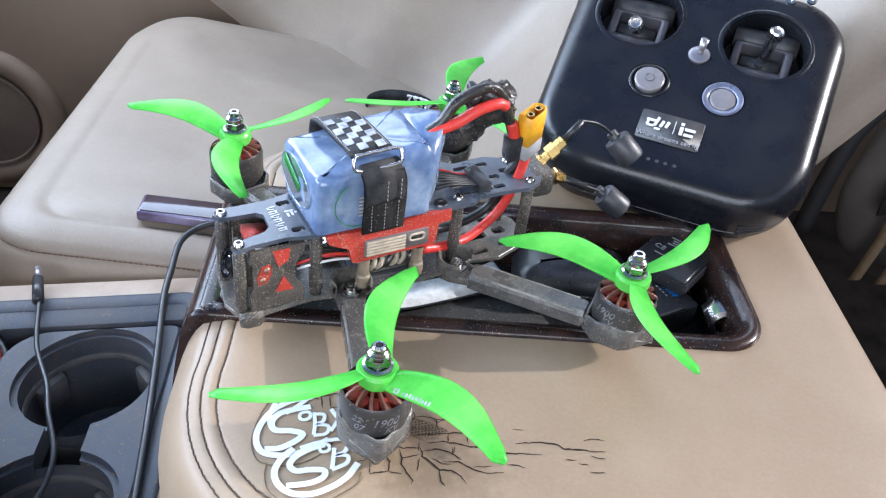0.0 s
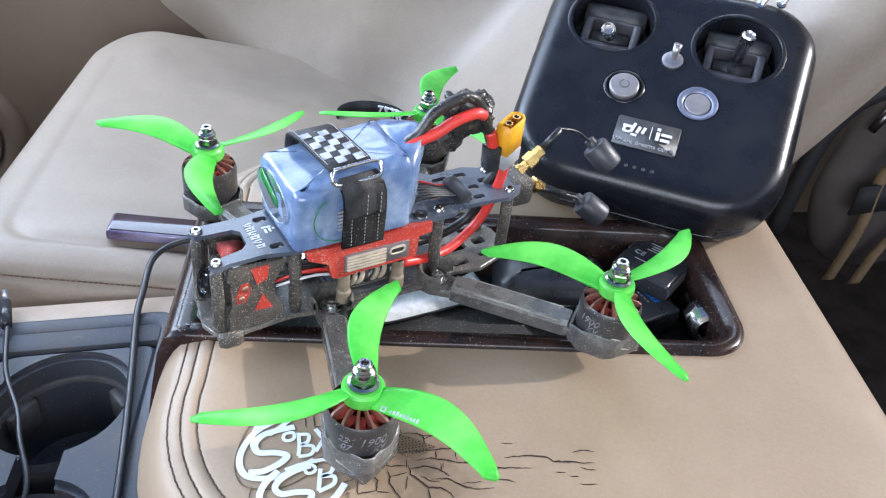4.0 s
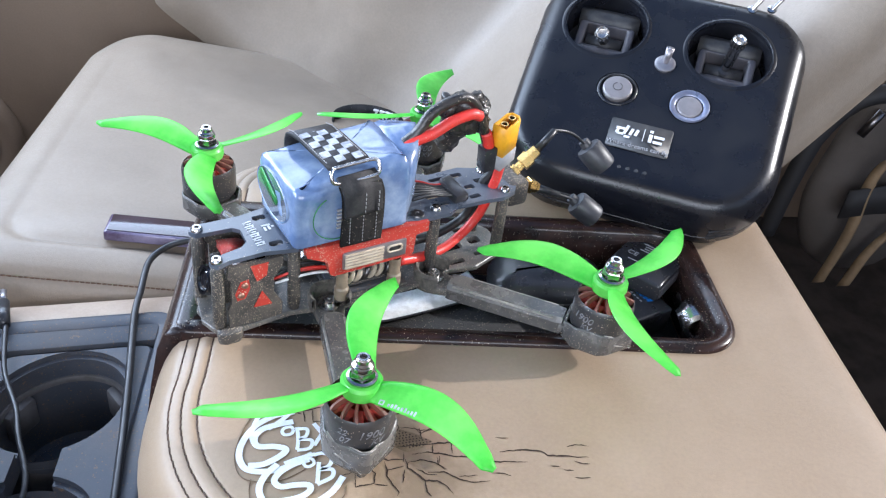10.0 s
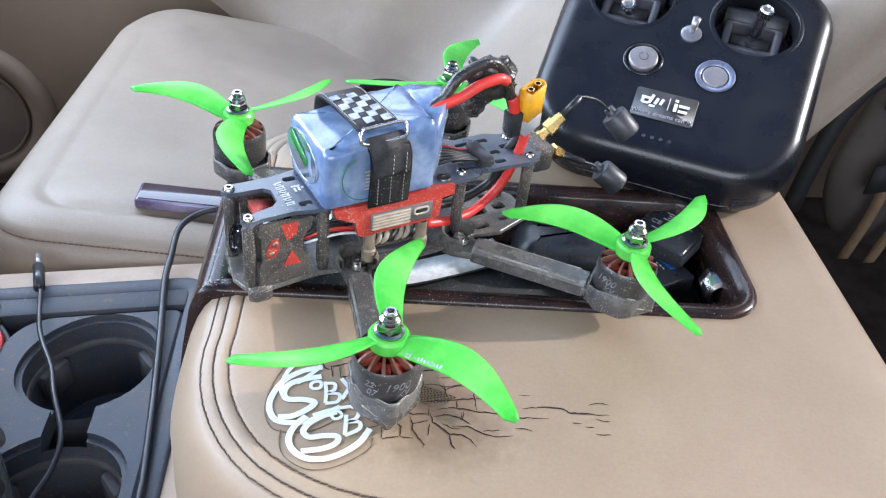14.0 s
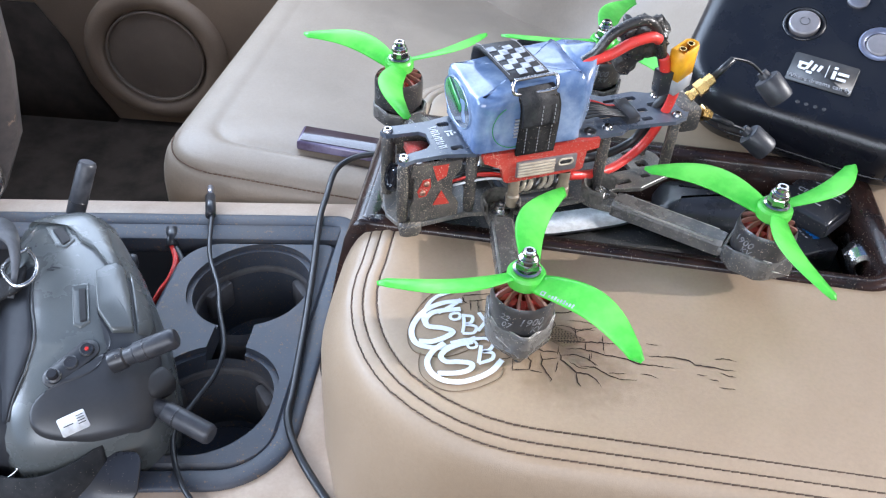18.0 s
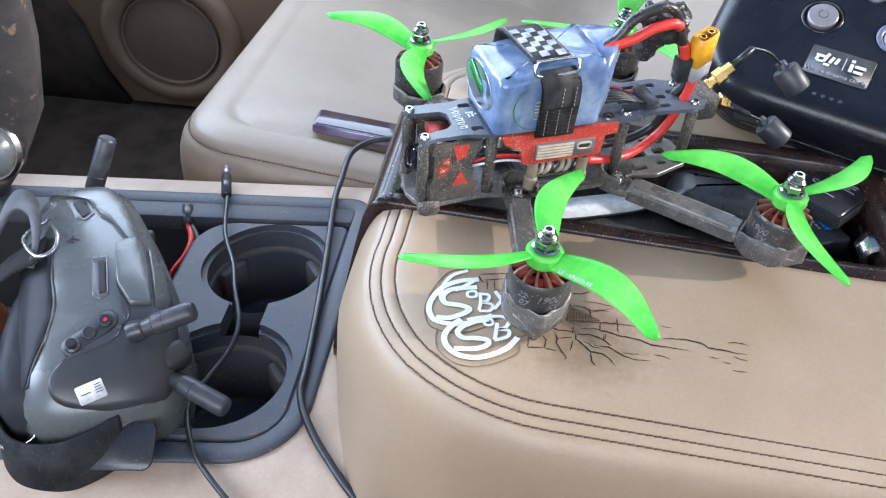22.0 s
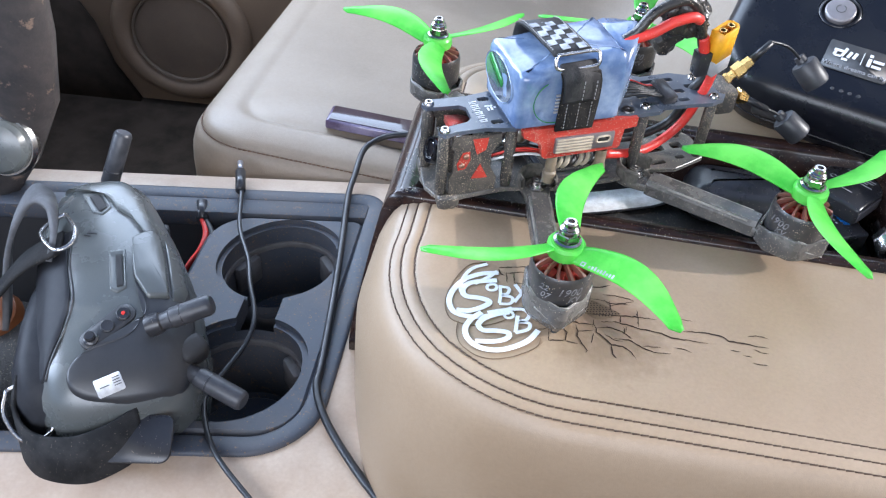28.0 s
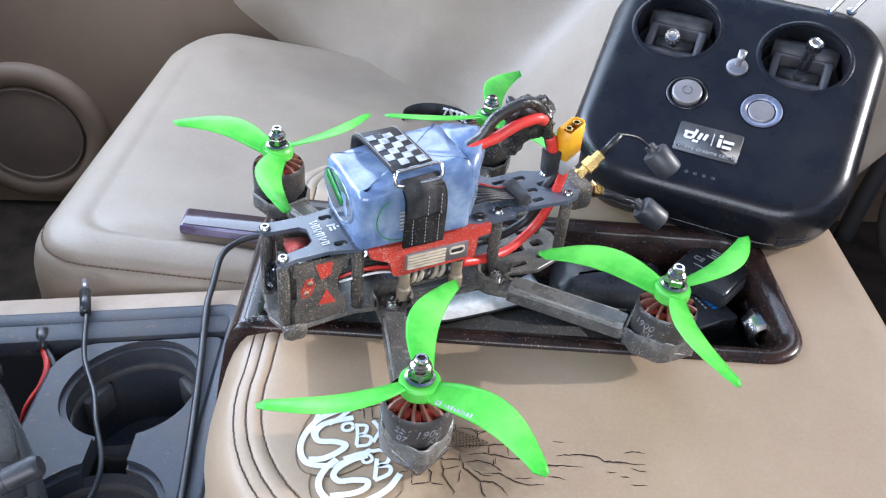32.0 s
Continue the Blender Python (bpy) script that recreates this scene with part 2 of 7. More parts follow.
M_BLUESTEEL = mat("steel_blue_ring", (0.20, 0.22, 0.30), 0.3, 0.5, rgb2=(0.17, 0.18, 0.25), scale=120, bump=0.03)
M_BUTTON = mat("dim_steel_button", (0.26, 0.24, 0.24), 0.42, 0.3, rgb2=(0.21, 0.19, 0.19), scale=200, bump=0.05)
M_REMOTE_IN = mat("remote_well_black", (0.02, 0.02, 0.022), 0.5, rgb2=(0.05, 0.047, 0.045), scale=100, bump=0.1)
M_SILVER = mat("satin_silver", (0.36, 0.34, 0.35), 0.38, 0.8, rgb2=(0.31, 0.29, 0.30), scale=120, bump=0.02)
M_GOGGLE = mat("goggle_grey", (0.100, 0.107, 0.104), 0.27, spec=0.65, rgb2=(0.088, 0.095, 0.094), scale=25, fine=900, bump=0.05, bump_scale=2600)
M_GOGGLE_DARK = mat("goggle_dark_panel", (0.034, 0.035, 0.038), 0.40, rgb2=(0.041, 0.041, 0.044), scale=40, bump=0.05, speck=(0.1, 0.09, 0.08), speck_at=0.76)
M_GOGGLE_FACE = mat("goggle_dark_face", (0.018, 0.019, 0.023), 0.5, spec=0.15, rgb2=(0.03, 0.031, 0.035), scale=40, bump=0.05)
M_TAB = mat("worn_grey_rubber", (0.105, 0.100, 0.102), 0.6, rgb2=(0.075, 0.068, 0.066), scale=60, bump=0.15)
M_FABRIC = mat("strap_fabric_black", (0.014, 0.014, 0.015), 0.85, spec=0.2, rgb2=(0.035, 0.034, 0.034), scale=60, fine=1400, bump=0.7, bump_scale=1800, speck=(0.25, 0.22, 0.19), speck_at=0.72)
M_FOAM = mat("grey_suede", (0.13, 0.13, 0.135), 0.9, rgb2=(0.09, 0.09, 0.095), scale=60, bump=0.5, bump_scale=1200)
# purple lightened to lavender, with reflected sky put into the base colour
M_PURPLE = mat("glossy_purple_case", (0.27, 0.235, 0.36), 0.12, rgb2=(0.09, 0.06, 0.12), scale=30, bump=0.03, coat=0.6)
M_PURPLE_DARK = mat("glossy_dark_case", (0.035, 0.022, 0.03), 0.1, rgb2=(0.05, 0.035, 0.05), scale=40, bump=0.03, coat=0.5)
M_SEATSTITCH = mat("tan_thread", (0.17, 0.10, 0.065), 0.8, scale=200, bump=0.4)
M_STITCH = mat("brown_thread", (0.075, 0.045, 0.028), 0.8, scale=200, bump=0.4)
M_CRACK = mat("crack_dark", (0.030, 0.016, 0.009), 0.9, scale=200, bump=0.2)
M_VINYL = mat("white_vinyl", (0.74, 0.77, 0.80), 0.35, rgb2=(0.64, 0.66, 0.68), scale=90, fine=500, bump=0.05, speck=(0.5, 0.42, 0.33), speck_at=0.74)
M_WORN = mat("worn_backing", (0.2, 0.135, 0.08), 0.8, rgb2=(0.13, 0.085, 0.05), scale=120, fine=900, bump=0.8, bump_scale=700, voronoi=True)
M_CASEBLACK = mat("black_abs", (0.026, 0.026, 0.03), 0.3, rgb2=(0.03, 0.03, 0.033), scale=60, bump=0.06, speck=DUST, speck_at=0.76)
M_BLUE = mat("blue_print", (0.02, 0.16, 0.5), 0.4, scale=100, bump=0.0)
M_BROWN = mat("brown_knob", (0.2, 0.07, 0.025), 0.4, scale=60, bump=0.1)
M_CLEARISH = mat("frosted_spacer", (0.5, 0.43, 0.33), 0.4, rgb2=(0.36, 0.3, 0.22), scale=200, bump=0.15)
M_SPACER = mat("amber_spacer", (0.27, 0.215, 0.15), 0.35, rgb2=(0.17, 0.13, 0.09), scale=200, bump=0.15)
M_SLEEVE = mat("dusty_braided_sleeve", (0.17, 0.155, 0.13), 0.8, rgb2=(0.085, 0.078, 0.068), scale=300, fine=1400, bump=0.8, bump_scale=1600, voronoi=True)
M_LENS = mat("lens_glass", (0.006, 0.006, 0.008), 0.04, scale=100, bump=0.0, coat=1.0)
M_BELT = mat("tan_webbing", (0.22, 0.15, 0.08), 0.7, scale=60, bump=0.5, bump_scale=900)
M_ROOF = mat("headliner_beige", (0.5, 0.44, 0.36), 0.9, scale=20, bump=0.3)
M_BROWNLEATHER = mat("dash_speckled_grey", (0.058, 0.049, 0.046), 0.5, rgb2=(0.034, 0.031, 0.031), scale=55, fine=600, bump=0.4, bump_scale=300, speck=(0.17, 0.12, 0.09), speck_at=0.6, speck_scale=70)



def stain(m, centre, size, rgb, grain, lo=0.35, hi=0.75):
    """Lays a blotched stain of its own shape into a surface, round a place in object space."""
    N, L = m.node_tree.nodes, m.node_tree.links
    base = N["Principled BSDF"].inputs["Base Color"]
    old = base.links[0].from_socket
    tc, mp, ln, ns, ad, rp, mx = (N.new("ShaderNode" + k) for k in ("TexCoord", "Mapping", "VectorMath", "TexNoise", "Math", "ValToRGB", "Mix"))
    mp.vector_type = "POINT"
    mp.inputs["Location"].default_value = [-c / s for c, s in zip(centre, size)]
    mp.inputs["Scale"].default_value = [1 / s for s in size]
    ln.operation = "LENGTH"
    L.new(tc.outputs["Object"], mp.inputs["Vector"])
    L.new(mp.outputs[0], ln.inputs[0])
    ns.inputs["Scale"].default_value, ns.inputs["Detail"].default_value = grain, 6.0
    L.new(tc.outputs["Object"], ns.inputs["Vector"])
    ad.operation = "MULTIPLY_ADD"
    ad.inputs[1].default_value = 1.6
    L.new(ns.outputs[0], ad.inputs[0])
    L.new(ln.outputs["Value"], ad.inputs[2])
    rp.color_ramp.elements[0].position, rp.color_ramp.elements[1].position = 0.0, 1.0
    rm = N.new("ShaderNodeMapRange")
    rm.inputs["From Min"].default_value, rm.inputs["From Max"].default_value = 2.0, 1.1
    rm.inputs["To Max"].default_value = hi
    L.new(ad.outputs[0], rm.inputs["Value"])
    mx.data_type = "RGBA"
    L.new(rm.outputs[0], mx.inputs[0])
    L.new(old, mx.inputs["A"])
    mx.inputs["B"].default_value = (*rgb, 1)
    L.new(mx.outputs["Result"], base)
    N.remove(rp)



def grit(m, rgb, scale, size, keep, patch=45.0):
    """Strews grains of dry dirt over a surface, thicker in some patches."""
    N, L = m.node_tree.nodes, m.node_tree.links
    base = N["Principled BSDF"].inputs["Base Color"]
    old = base.links[0].from_socket
    tc, vo, sp, lt, gt, ns, rm, m1, m2, mx = (N.new("ShaderNode" + k) for k in ("TexCoord", "TexVoronoi", "SeparateColor", "Math", "Math", "TexNoise", "MapRange", "Math", "Math", "Mix"))
    vo.inputs["Scale"].default_value = scale
    L.new(tc.outputs["Object"], vo.inputs["Vector"])
    L.new(vo.outputs["Color"], sp.inputs[0])
    lt.operation, gt.operation, m1.operation, m2.operation = "LESS_THAN", "LESS_THAN", "MULTIPLY", "MULTIPLY"
    L.new(vo.outputs["Distance"], lt.inputs[0])
    sz = N.new("ShaderNodeMath")
    sz.operation = "MULTIPLY"
    L.new(sp.outputs["Green"], sz.inputs[0])
    sz.inputs[1].default_value = size
    L.new(sz.outputs[0], lt.inputs[1])
    ns.inputs["Scale"].default_value, ns.inputs["Detail"].default_value = patch, 4.0
    L.new(tc.outputs["Object"], ns.inputs["Vector"])
    rm.inputs["From Min"].default_value, rm.inputs["From Max"].default_value = 0.35, 0.65
    rm.inputs["To Min"].default_value, rm.inputs["To Max"].default_value = keep * 0.3, keep * 1.5
    L.new(ns.outputs[0], rm.inputs["Value"])
    L.new(sp.outputs["Red"], gt.inputs[0])
    L.new(rm.outputs[0], gt.inputs[1])
    L.new(lt.outputs[0], m1.inputs[0])
    L.new(gt.outputs[0], m1.inputs[1])
    L.new(m1.outputs[0], m2.inputs[0])
    m2.inputs[1].default_value = 0.9
    mx.data_type = "RGBA"
    L.new(m2.outputs[0], mx.inputs[0])
    L.new(old, mx.inputs["A"])
    mx.inputs["B"].default_value = (*rgb, 1)
    L.new(mx.outputs["Result"], base)


for gm, gs, gz, gk in ((M_TPU, 2100, 0.68, 0.38), (M_CARBON, 2100, 0.65, 0.24), (M_TPU_CLEAR, 2100, 0.5, 0.13), (M_RED, 1875, 0.65, 0.32), (M_CARBON_CLEAN, 1800, 0.5, 0.06), (M_STRAP, 2250, 0.5, 0.10),
                       (M_BURL, 1900, 0.5, 0.07), (M_RUBBER, 1700, 0.5, 0.14), (M_BELL, 1875, 0.55, 0.12), (M_CASEBLACK, 1650, 0.45, 0.06), (M_TAPE, 1500, 0.5, 0.10), (M_FABRIC, 2100, 0.4, 0.04), (M_RED_WIRE, 1800, 0.5, 0.08)):
    grit(gm, (0.42, 0.35, 0.26), gs, gz, gk)
grit(M_CONSOLE, (0.14, 0.095, 0.06), 800, 0.55, 0.20, 18.0)
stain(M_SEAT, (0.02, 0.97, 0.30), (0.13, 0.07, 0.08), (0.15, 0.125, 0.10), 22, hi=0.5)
stain(M_LEATHER, (0.073, 0.2725, 0.457), (0.030, 0.021, 0.03), (0.17, 0.115, 0.066), 130, hi=0.8)
stain(M_LEATHER, (0.071, 0.296, 0.457), (0.026, 0.014, 0.03), (0.17, 0.10, 0.058), 160, hi=0.75)

# ---- builders ----
MM = 0.001


def finish(bm, smooth=True, angle=32):
    if smooth:
        lim = radians(angle)
        for f in bm.faces:
            f.smooth = True
        for e in bm.edges:
            if len(e.link_faces) == 2:
                e.smooth = e.calc_face_angle(0.0) < lim
    return bm


def part(name, bm, material, parent=None, label="", m=None, smooth=True, angle=32):
    """Links a bmesh as one mesh object under a thing or a part."""
    finish(bm, smooth, angle)
    me = bpy.data.meshes.new(name)
    bm.to_mesh(me)
    bm.free()
    me.materials.append(material)
    ob = new(name, me)
    if parent:
        ob.parent = parent
    if m is not None:
        ob.matrix_basis = m
    if label:
        tagged(ob, label)
    return ob


def thing(name, label, category, m=None, group="", kind=""):
    ob = new(name)
    ob.empty_display_size = 0.01
    if m is not None:
        ob.matrix_basis = m
    return tagged(ob, label, category, group, kind)


def solo(name, bm, material, label, category, m=None, group="", kind="", angle=32):
    ob = part(name, bm, material, None, "", m, angle=angle)
    return tagged(ob, label, category, group, kind)


def shift(x, y, z):
    return Matrix.Translation((x, y, z))


def box(bm, x0, x1, y0, y1, z0, z1, bev=0.0, seg=2, m=None):
    t = Matrix.Translation(((x0 + x1) / 2, (y0 + y1) / 2, (z0 + z1) / 2)) @ Matrix.Diagonal((abs(x1 - x0), abs(y1 - y0), abs(z1 - z0), 1))
    if m is not None:
        t = m @ t
    g = bmesh.ops.create_cube(bm, size=1.0, matrix=t)
    if bev > 0:
        es = list({e for v in g["verts"] for e in v.link_edges})
        bmesh.ops.bevel(bm, geom=es, offset=bev, segments=seg, profile=0.5, affect="EDGES")
    return bm


def cyl(bm, a, b, r0, r1=None, seg=20, caps=True):
    """A cylinder or cone from point a to point b."""
    a, b = Vector(a), Vector(b)
    r1 = r0 if r1 is None else r1
    d = b - a
    q = d.to_track_quat("Z", "Y").to_matrix()
    x, y = q.col[0], q.col[1]
    A, B = [], []
    for i in range(seg):
        c, s = math.cos(2 * math.pi * i / seg), math.sin(2 * math.pi * i / seg)
        A.append(bm.verts.new(a + (x * c + y * s) * r0))
        B.append(bm.verts.new(b + (x * c + y * s) * r1))
    for i in range(seg):
        bm.faces.new((A[i], A[(i + 1) % seg], B[(i + 1) % seg], B[i]))
    if caps:
        bm.faces.new(A[::-1])
        bm.faces.new(B)
    return bm


def lathe(bm, prof, seg=28, m=None, a0=0.0, a1=360.0):
    """Turns a profile of (r, z) round the z axis."""
    m = m or Matrix.Identity(4)
    full = a1 - a0 >= 359.9
    n = seg if full else seg + 1
    cols = []
    for i in range(n):
        a = radians(a0 + (a1 - a0) * i / seg)
        cols.append([bm.verts.new(m @ Vector((r * math.cos(a), r * math.sin(a), z))) for r, z in prof])
    for i in range(seg):
        A, B = cols[i], cols[(i + 1) % n]
        for j in range(len(prof) - 1):
            if prof[j][0] < 1e-6 and prof[j + 1][0] < 1e-6:
                continue
            bm.faces.new((A[j], B[j], B[j + 1], A[j + 1]))
    bmesh.ops.remove_doubles(bm, verts=bm.verts[:], dist=1e-7)
    return bm


def loft(bm, rings, cap0=True, cap1=True, closed=True):
    """Skins rings of equally many points."""
    vs = [[bm.verts.new(p) for p in r] for r in rings]
    n = len(vs[0])
    for A, B in zip(vs, vs[1:]):
        for i in range(n if closed else n - 1):
            j = (i + 1) % n
            bm.faces.new((A[i], A[j], B[j], B[i]))
    if cap0:
        bm.faces.new(vs[0][::-1])
    if cap1:
        bm.faces.new(vs[-1])
    return bm


def smooth_path(pts, n=6):
    """A Catmull-Rom line through the points."""
    P = [Vector(p) for p in pts]
    P = [P[0] * 2 - P[1]] + P + [P[-1] * 2 - P[-2]]
    out = []
    for i in range(1, len(P) - 2):
        for k in range(n):
            t = k / n
            a, b, c, d = P[i - 1], P[i], P[i + 1], P[i + 2]
            out.append(0.5 * ((2 * b) + (c - a) * t + (2 * a - 5 * b + 4 * c - d) * t * t + (3 * b - a - 3 * c + d) * t ** 3))
    out.append(P[-2])
    return out


def tube(bm, pts, r, seg=8, n=6, r1=None):
    path = smooth_path(pts, n) if n > 1 else [Vector(p) for p in pts]
    rings = []
    up = Vector((0.13, 0.21, 0.97))
    for i, p in enumerate(path):
        d = (path[min(i + 1, len(path) - 1)] - path[max(i - 1, 0)]).normalized()
        x = d.cross(up)
        if x.length < 1e-4:
            x = d.cross(Vector((1, 0, 0)))
        x.normalize()
        y = x.cross(d).normalized()
        rr = r if r1 is None else r + (r1 - r) * i / (len(path) - 1)
        rings.append([p + (x * math.cos(2 * math.pi * k / seg) + y * math.sin(2 * math.pi * k / seg)) * rr for k in range(seg)])
    return loft(bm, rings)


def ribbon(bm, pts, w, th, n=6, up=(0, 0, 1), side=None):
    """A flat band along a line; side: the direction of its width."""
    path = smooth_path(pts, n) if n > 1 else [Vector(p) for p in pts]
    rings = []
    for i, p in enumerate(path):
        d = (path[min(i + 1, len(path) - 1)] - path[max(i - 1, 0)]).normalized()
        x = Vector(side).normalized() if side is not None else d.cross(Vector(up)).normalized()
        y = x.cross(d).normalized()
        rings.append([p + x * w / 2 + y * th / 2, p - x * w / 2 + y * th / 2, p - x * w / 2 - y * th / 2, p + x * w / 2 - y * th / 2])
    return loft(bm, rings)


def rrect(x0, x1, y0, y1, r, n=8, z=0.0):
    """A rectangle with round corners, anticlockwise; r: one radius or four (from x1,y1 on, anticlockwise)."""
    rs = r if isinstance(r, (tuple, list)) else (r, r, r, r)
    out = []
    for (cx, cy, a, q) in ((x1, y1, 0, rs[0]), (x0, y1, 90, rs[1]), (x0, y0, 180, rs[2]), (x1, y0, 270, rs[3])):
        ox = cx - q if cx == x1 else cx + q
        oy = cy - q if cy == y1 else cy + q
        for i in range(n + 1):
            t = radians(a + 90 * i / n)
            out.append(Vector((ox + q * math.cos(t), oy + q * math.sin(t), z)))
    return out


def offset_ring(ring, d, z=None):
    """Moves a convex ring outwards by d in its plane."""
    n = len(ring)
    out = []
    for i, p in enumerate(ring):
        e = ring[(i + 1) % n] - ring[i - 1]
        nrm = Vector((e.y, -e.x, 0)).normalized()
        out.append(Vector((p.x + nrm.x * d, p.y + nrm.y * d, p.z if z is None else z)))
    return out


def prism(bm, pts, z0, z1, bev=0.0, m=None):
    """A plate from a flat outline, its edges bevelled by bev."""
    ring = [Vector((p[0], p[1], 0)) for p in pts]
    if bev > 0:
        rs = [offset_ring(ring, -bev, z0), offset_ring(ring, 0, z0 + bev), offset_ring(ring, 0, z1 - bev), offset_ring(ring, -bev, z1)]
    else:
        rs = [[Vector((p.x, p.y, z)) for p in ring] for z in (z0, z1)]
    if m is not None:
        rs = [[m @ p for p in r] for r in rs]
    return loft(bm, rs)


def carve(bm, cutter):
    """Cuts the solid cutter out of bm."""
    obs = []
    for b in (bm, cutter):
        bmesh.ops.recalc_face_normals(b, faces=b.faces[:])
        me = bpy.data.meshes.new("tmp")
        b.to_mesh(me)
        b.free()
        obs.append(new("tmp", me))
    mod = obs[0].modifiers.new("cut", "BOOLEAN")
    mod.operation, mod.solver, mod.object = "DIFFERENCE", "EXACT", obs[1]
    dg = bpy.context.evaluated_depsgraph_get()
    out = bmesh.new()
    me = bpy.data.meshes.new_from_object(obs[0].evaluated_get(dg))
    out.from_mesh(me)
    for o in obs:
        d = o.data
        bpy.data.objects.remove(o)
        bpy.data.meshes.remove(d)
    bpy.data.meshes.remove(me)
    return out


def B():
    return bmesh.new()


# frames of the car's console, of the armrest and of the drone
CAR = pose(0, 0, 0, 0, 0, 14)
ARM = pose(0, 0, 0, 0, 0, 9.4)
DRONE = Matrix.Translation((-0.062, 0.372, 0.455)) @ Matrix(((0.806, -0.592, 0, 0), (0.592, 0.806, 0, 0), (0, 0, 1, 0), (0, 0, 0, 1)))

# ---- the cabin ----
floor = solo("floor", box(B(), -1.5, 1.3, -0.75, 1.18, -0.04, 0.0), M_CARPET, "brown carpeted cabin floor of a car", "floor", CAR, kind="structure")

# passenger door with its speaker
door = thing("door_1", "beige moulded passenger door panel with a round speaker", "car door", CAR, kind="structure")
b = B()
box(b, -1.5, 1.3, 1.14, 1.20, -0.04, 0.62, 0.012)
part("door_panel", b, M_DOOR, door)
spk_m = Matrix.Translation((-0.431, 1.139, 0.120)) @ pose(0, 0, 0, 90, 0, 0)
b = B()
lathe(b, [(0.108, -0.003), (0.108, 0.004), (0.105, 0.009), (0.100, 0.0125), (0.094, 0.014), (0.087, 0.0135), (0.080, 0.011), (0.076, 0.007), (0.074, 0.0)], 64, spk_m)
part("speaker_surround", b, M_DOOR, door, "wide rounded taupe surround")
b = B()
lathe(b, [(0.0705, 0.002), (0.069, 0.008), (0.05, 0.010), (0.0, 0.011)], 48, spk_m)
part("speaker_grille", b, M_DOOR_DARK, door, "brown perforated round speaker grille")
b = B()
lathe(b, [(0.0695, 0.0085), (0.0705, 0.0115), (0.0730, 0.0120), (0.0745, 0.0085)], 64, spk_m)
part("trim_ring", b, M_DOOR_DARK, door, "thin brown ring")
b = B()
loft(b, [[Vector((x, y, z)) for x, z in ((-1.5, -0.02), (-0.50, -0.02), (-0.545, 0.06), (-0.565, 0.13), (-0.60, 0.19), (-1.5, 0.20))] for y in (1.142, 1.128)])
part("kick_panel", b, M_CARPET, door, "dark brown carpeted kick panel")

# the cabin's closing walls, with window openings and an added gap overhead
# rear wall's height shades the rear footwell yet lets sun reach the armrest
for nm, ext in (("wall_driver_side", (-1.5, 1.3, -0.79, -0.75, -0.04, 0.60)), ("wall_dash", (-1.54, -1.5, -0.79, 1.20, -0.04, 0.62)),
                ("wall_rear", (1.3, 1.34, -0.79, 1.20, -0.04, 0.88))):
    solo(nm, box(B(), *ext), M_CARPET if nm == "wall_rear" else M_DOOR, "plain wall added to close the car's cabin", "wall", CAR, kind="structure")
# unseen block added to keep windscreen light off the door and footwell
solo("wall_footwell_shade", box(B(), -1.49, -0.74, 0.63, 1.135, 0.37, 0.68, 0.03, 4), M_BROWNLEATHER, "unseen dark grey block added to shade the passenger footwell", "dashboard", CAR, kind="structure")
# unseen ceiling; its middle gap and short rear end let sky and sun in
b = B()
for ext in ((-1.2, -0.95, -0.79, 1.20, 1.10, 1.13), (0.55, 0.82, -0.79, 1.20, 1.10, 1.13), (-0.95, 0.55, -0.79, 0.0, 1.10, 1.13), (-0.95, 0.55, 1.12, 1.20, 1.10, 1.13)):
    box(b, *ext)
solo("ceiling", b, M_ROOF, "unseen beige fabric headliner with a gap added to let light in", "ceiling", CAR, kind="structure")
for nm, x, y in (("pillar_1", 0.75, 1.16), ("pillar_2", 0.75, -0.77)):
    solo(nm, box(B(), x - 0.06, x + 0.06, y - 0.03, y + 0.03, 0.55, 1.11, 0.01), M_DOOR, "beige trimmed door pillar", "pillar", CAR, kind="structure")
ground = solo("ground", box(B(), -60, 60, -60, 60, -0.62, -0.6), mat("pale_dirt", (0.34, 0.28, 0.2), 0.9, scale=0.5, fine=4, bump=0.2), "pale dry dirt ground outside the car", "ground", kind="structure")

# ---- passenger seat ----
seat = thing("passenger_seat", "grey-beige leather front passenger seat, worn and dusty", "car seat", CAR)
plan = rrect(-0.249, 0.30, 0.590, 1.083, (0.05, 0.095, 0.07, 0.05), 10)


def seat_top(p, z):
    """The cushion falls a little to the back and rises at its sides."""
    return Vector((p.x + 0.13 * max(0.0, p.y - 0.62) * max(0.0, -p.x / 0.249), p.y, z - 0.10 * (p.x + 0.2) - 0.06 * max(0, p.x - 0.05) + 0.014 * ((p.y - 0.83) / 0.24) ** 2 + 0.0035 * noise.noise(Vector((p.x * 16, p.y * 16, 2.0)))))


rings = []
mid = Vector((0.025, 0.83, 0))
for d, z in ((-0.03, 0.10), (-0.004, 0.16), (0.0, 0.22), (0.0, 0.262), (-0.001, 0.275), (-0.0045, 0.288), (-0.0085, 0.2955), (-0.0115, 0.2975), (-0.0122, 0.2990), (-0.0132, 0.3020), (-0.020, 0.3066), (-0.036, 0.312)):
    rings.append([seat_top(p, z) for p in offset_ring(plan, d)])
last = offset_ring(plan, -0.036)
